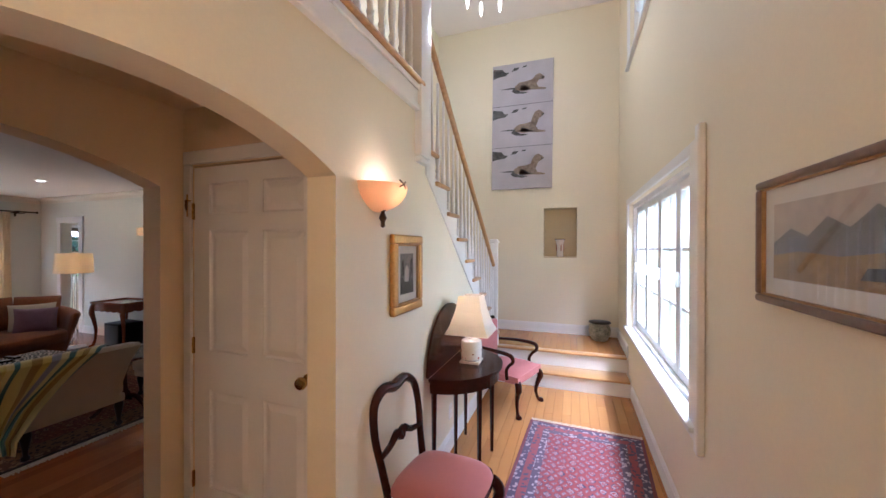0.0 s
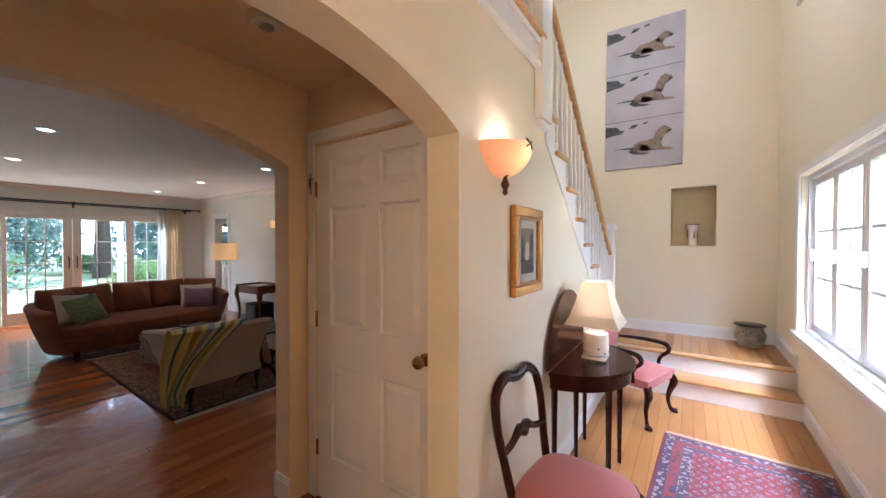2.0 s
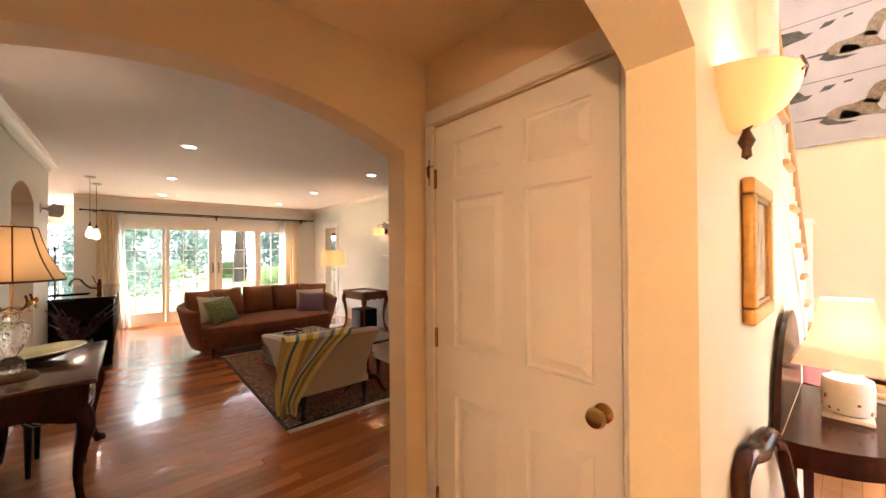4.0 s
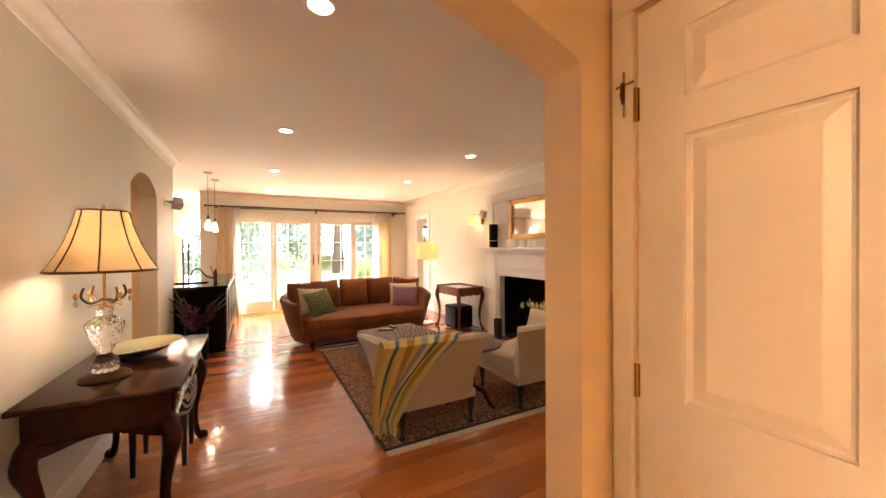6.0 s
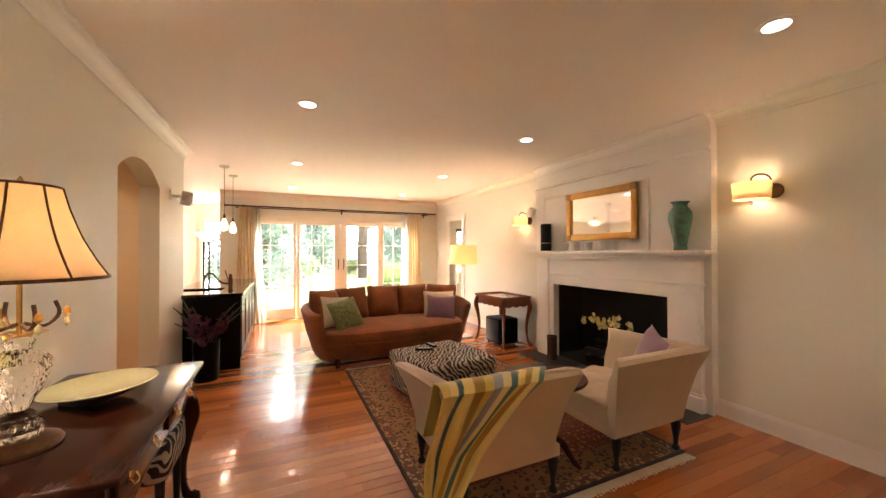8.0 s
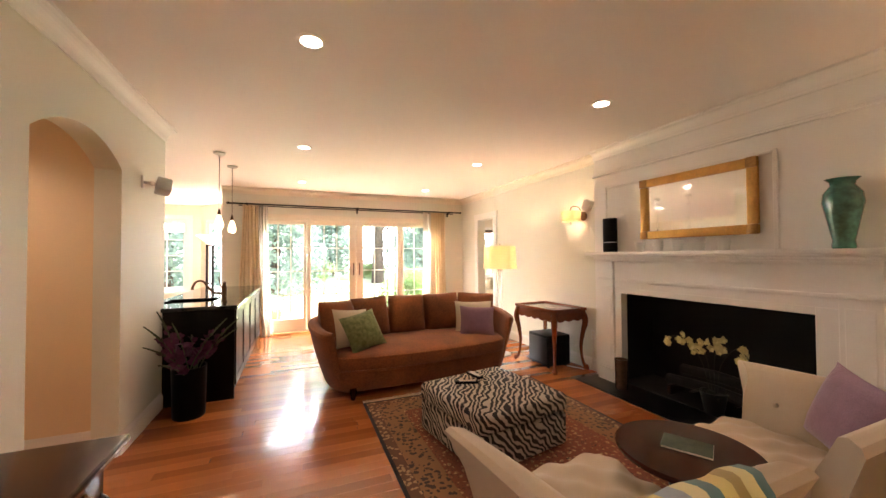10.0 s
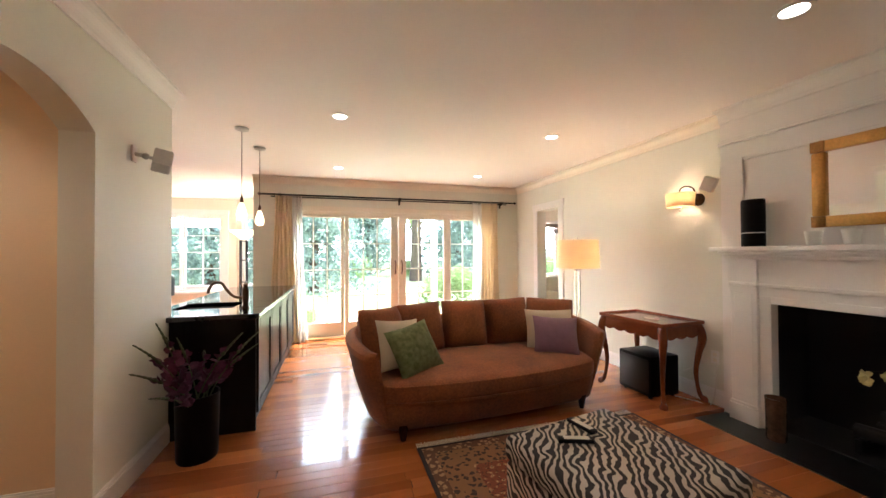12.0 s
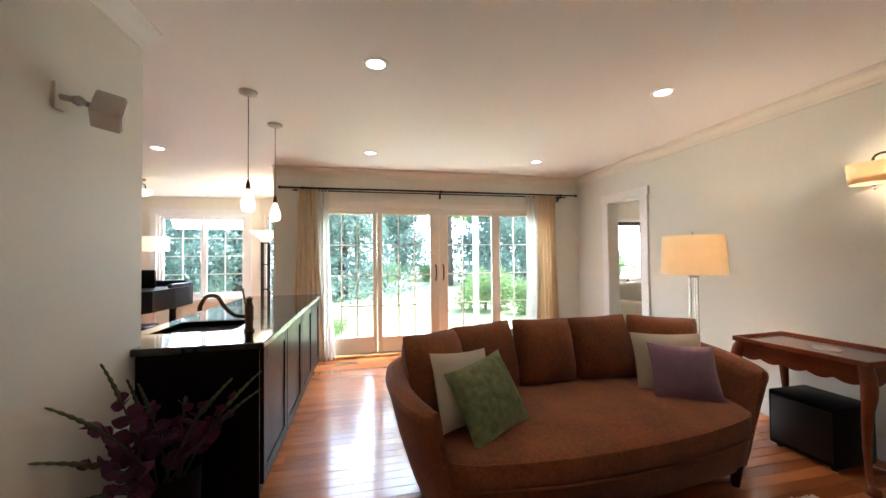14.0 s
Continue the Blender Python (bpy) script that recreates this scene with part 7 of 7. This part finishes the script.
def crown_mesh(name, blobs, count, size, seed, material, flat=1.0):
    rng = random.Random(seed)
    co, fa = [], []
    for _ in range(count):
        c, r = blobs[rng.randrange(len(blobs))]
        d = Vector((rng.gauss(0, 1), rng.gauss(0, 1), rng.gauss(0, 1))).normalized() * r * (rng.random() ** 0.45)
        p = Vector(c) + Vector((d.x, d.y, d.z * flat))
        m = Euler((rng.uniform(0, 6.28), rng.uniform(0, 6.28), rng.uniform(0, 6.28))).to_matrix()
        s = size * rng.uniform(0.6, 1.4)
        i = len(co)
        for q in ((-0.3, 0, 0), (0, -0.5, 0.1), (0.3, 0, 0), (0, 0.6, 0.1)):
            co.append(p + m @ (Vector(q) * s))
        fa.append((i, i + 1, i + 2, i + 3))
    me = bpy.data.meshes.new(name)
    me.from_pydata(co, [], fa)
    me.materials.append(material)
    return me


def tree(at, h, seed, material, label, conifer=False):
    rng = random.Random(seed)
    t_ = thing("tree", label, "tree", pose(at[0], at[1], -0.2, 0, 0, seed * 40))
    part("trunk", B().tube([(0, 0, 0), (0.05, 0.02, h * 0.3), (0.0, 0.06, h * 0.6), (0.04, 0, h * 0.9)], [h * 0.035, h * 0.026, h * 0.016, h * 0.004], 10), BARK, t_)
    blobs = []
    for i in range(16 if not conifer else 22):
        a = rng.uniform(0, 6.28)
        if conifer:
            f = i / 22
            r, z = h * 0.30 * (1 - f) + 0.15, h * (0.06 + 0.9 * f)
            c = (math.cos(a) * r * 0.6, math.sin(a) * r * 0.6, z)
            blobs.append((c, r * 0.75))
        else:
            z = h * rng.uniform(0.42, 0.95)
            r = h * 0.30 * math.sin(math.pi * min(0.95, (z / h - 0.25) / 0.75))
            c = (math.cos(a) * r, math.sin(a) * r, z)
            blobs.append((c, h * rng.uniform(0.09, 0.16)))
            part("limb", B().tube([(0.02, 0.02, h * 0.35), (c[0] * 0.5, c[1] * 0.5, (h * 0.4 + z) / 2), c], [h * 0.010, h * 0.007, h * 0.002], 6), BARK, t_)
    cr_ = new("crown", crown_mesh("crown", blobs, 14000, 0.15 if conifer else 0.17, seed, material, 0.8))
    cr_.parent = t_
    return t_


ta = tree((-19.0, 0.2), 6.5, 1, LEAF_BLUE, "broad blue-green spruce on the lawn", True)
tb = tree((-24.0, 5.5), 11.0, 2, LEAF, "tall leafy tree with a dark trunk on the lawn")
tagged(copy_thing(ta, pose(-21.0, -6.0, -0.2, 0, 0, 70)), "blue-green spruce beyond the bay window")
tagged(copy_thing(ta, pose(-19.5, -3.6, -0.2, 0, 0, 160)), "blue-green spruce beyond the bay window")
for x, y, r in ((-36, 14, 30), (-40, -2, 80), (-38, -12, 140), (-30, 13, 260), (-42, 28, 20), (-40, -28, 50), (-42, -20, 10), (-48, 24, 90), (-41, 5, 120), (-37, 0.5, 200), (-44, -7, 310), (-38, 19, 170), (-45, 10, 220)):
    copy_thing(tb, pose(x, y, -0.2, 0, 0, r))


for x, y, r, k in ((-25.5, 8.6, 40, 1.25), (-27.0, 12.5, 120, 1.5), (-31.0, 3.4, 200, 1.3)):
    tagged(copy_thing(ta, pose(x, y, -0.2, 0, 0, r) @ Matrix.Scale(k, 4)), "tall blue-green spruce at the far side of the lawn")


def shrub(at, r, seed, label):
    s = thing("shrub", label, "shrub", pose(at[0], at[1], -0.2))
    rng = random.Random(seed)
    blobs = [((rng.uniform(-r, r) * 0.6, rng.uniform(-r, r) * 0.6, r * rng.uniform(0.3, 0.9)), r * 0.5) for _ in range(7)]
    c = new("foliage", crown_mesh("foliage", blobs, 4000, 0.085, seed, LEAF))
    c.parent = s
    for i in range(4):
        part("stem", B().tube([(0, 0, 0), (rng.uniform(-0.2, 0.2), rng.uniform(-0.2, 0.2), r * 0.6)], [0.02, 0.008], 6), BARK, s)
    return s


s1 = shrub((-14.6, 4.5), 0.9, 5, "leafy garden shrub outside the French doors")
for x, y, k in ((-11.8, 0.45, 0.36), (-13.6, 5.6, 0.8), (-27, 2.3, 1.1), (-28, 5.4, 1.0), (-27, -2.0, 1.2), (-29, 9.5, 1.4), (-24, -7, 1.3), (-25, -11, 1.4), (-16.5, 8.0, 1.2), (-19, 11.5, 1.5)):
    copy_thing(s1, pose(x, y, -0.2, 0, 0, 37 * x) @ Matrix.Scale(k, 4))
pp = thing("porch_post", "white porch post outside the French doors", "post", pose(-11.6, 3.25, -0.2))
part("shaft", B().box(-0.05, -0.05, 0, 0.05, 0.05, 2.9, 0.006), WHITE, pp)
part("base", B().box(-0.07, -0.07, 0, 0.07, 0.07, 0.15, 0.01), WHITE, pp)
part("cap", B().box(-0.07, -0.07, 2.75, 0.07, 0.07, 2.85, 0.01), WHITE, pp)

# added emissive slab: its glow stands in for bright haze and lights the rooms
GLOW = glow("backdrop_glow", (0.88, 0.96, 1.0), 2.8, (0.9, 0.95, 1.0))
tagged(new("backdrop", to_mesh("backdrop", B().box(-75, -120, -0.2, -74, 130, 60), GLOW)), "glowing backdrop standing in for the bright distance beyond the garden", "", "", "structure")

# weaker glowing slab, added to whiten the view from the hall window
tagged(new("backdrop_east", to_mesh("backdrop_east", B().box(74, -120, -0.2, 75, 130, 60), glow("backdrop_east_glow", (0.86, 0.94, 1.0), 0.34, (0.9, 0.95, 1.0)))), "glowing backdrop standing in for the brightness outside the hall window", "", "", "structure")

# white painted brick wing outside the hall window
bk_w = tagged(new("wall_brick_wing", to_mesh("wall_brick_wing", B().box(3.2, 5.4, -0.25, 6.5, 5.6, 5.5), WHITEBRICK)), "white painted brick house wall outside the hall window", "", "", "structure")
bms = bpy.data.meshes.new("brick")
bb = B().box(-0.098, -0.01, -0.029, 0.098, 0.0, 0.029)
bb.bm.to_mesh(bms)
bb.bm.free()
bms.materials.append(WHITEBRICK)
cnt = 0
for r_ in range(22):
    for c_ in range(13):
        if cnt >= 286:
            break
        o = new("brick", bms)
        o.parent, o.location = bk_w, (3.32 + c_ * 0.208 + 0.104 * (r_ % 2), 5.4, 0.6 + r_ * 0.068)
        cnt += 1

# ---- floor boards, last ----
WB = 0.082


def boards(parent, x0, x1, y0, y1, material, far_from=None, far_mat=None, z=0.0, seed=1):
    rng = random.Random(seed)
    shapes = {}
    far = []
    x = x0
    while x < x1 - 0.01:
        w = min(WB, x1 - x)
        y = y0 - rng.uniform(0, 1.1)
        while y < y1:
            l = rng.choice((0.9, 1.15, 1.4, 1.65))
            a, c = max(y, y0), min(y + l, y1)
            y += l
            if c - a < 0.02:
                continue
            if far_from is not None and x < far_from:
                far.append((x, a, w, c - a))
                continue
            key = (round(w, 3), round(c - a, 2))
            if key not in shapes:
                me = bpy.data.meshes.new("plank")
                q = B()
                q.prism([(0.0006, -0.014), (key[0] - 0.0006, -0.014), (key[0] - 0.0006, -0.0012), (key[0] - 0.0018, 0), (0.0018, 0), (0.0006, -0.0012)], "y", 0.0006, key[1] - 0.0006)
                q.bm.to_mesh(me)
                q.bm.free()
                me.materials.append(material)
                shapes[key] = me
            o = new("plank", shapes[key])
            o.parent, o.location = parent, (x, a, z)
        x += w
    if far:
        co, fa = [], []
        for x, a, w, l in far:
            i = len(co)
            for dx, dz in ((0.0006, -0.014), (w - 0.0006, -0.014), (w - 0.0006, -0.0012), (w - 0.0018, 0), (0.0018, 0), (0.0006, -0.0012)):
                co.append((x + dx, a + 0.0006, z + dz))
                co.append((x + dx, a + l - 0.0006, z + dz))
            for k in range(6):
                j = (k + 1) % 6
                fa.append((i + 2 * k, i + 2 * j, i + 2 * j + 1, i + 2 * k + 1))
        me = bpy.data.meshes.new("far_planks")
        me.from_pydata(co, [], fa)
        me.materials.append(far_mat)
        o = new("far_planks", me)
        o.parent = parent
        o["kind"] = "stuff"


fl_living = tagged(new("floor", to_mesh("floor", B().box(XB - 0.15, -5, -0.03, XA + 0.14, YR + 0.15, -0.0141).box(-13, -5, -0.03, XB - 0.15, 0.02, -0.0141), GAP)), "varnished reddish oak strip floor", "", "", "structure")
boards(fl_living, XB, -1.68, YL, YR, PLANK, -6.4, PLANK_FAR, 0, 3)
boards(fl_living, -13, XB, -5, -0.13, PLANK, 0, PLANK_FAR, -0.0005, 8)
boards(fl_living, XB, -6.0, -5, YL, PLANK, 0, PLANK_FAR, -0.0005, 9)
boards(fl_living, -6.03, -4.80, -2.0, YL, PLANK, 0, PLANK_FAR, -0.0008, 10)
fl_hall = tagged(new("floor_hall", to_mesh("floor_hall", B().box(-1.68, -1.4, -0.03, HR, 4.6, -0.0141), GAP)), "honey oak strip floor of the hall", "", "", "structure")
boards(fl_hall, -1.68, H - 0.145 + 0.14, -0.02, 1.74, PLANK, None, None, 0, 4)
boards(fl_hall, H, HR, -1.4, 4.58, PLANK_HALL, None, None, 0, 5)
fl_land = tagged(new("floor_landing_boards", to_mesh("floor_landing_boards", B().box(H, 4.95, 0.325, HR, HB, 0.335), GAP)), "honey oak landing boards", "", "", "structure")
boards(fl_land, -1.68, HR, 4.962, HB, PLANK_HALL, None, None, 0.35, 6)
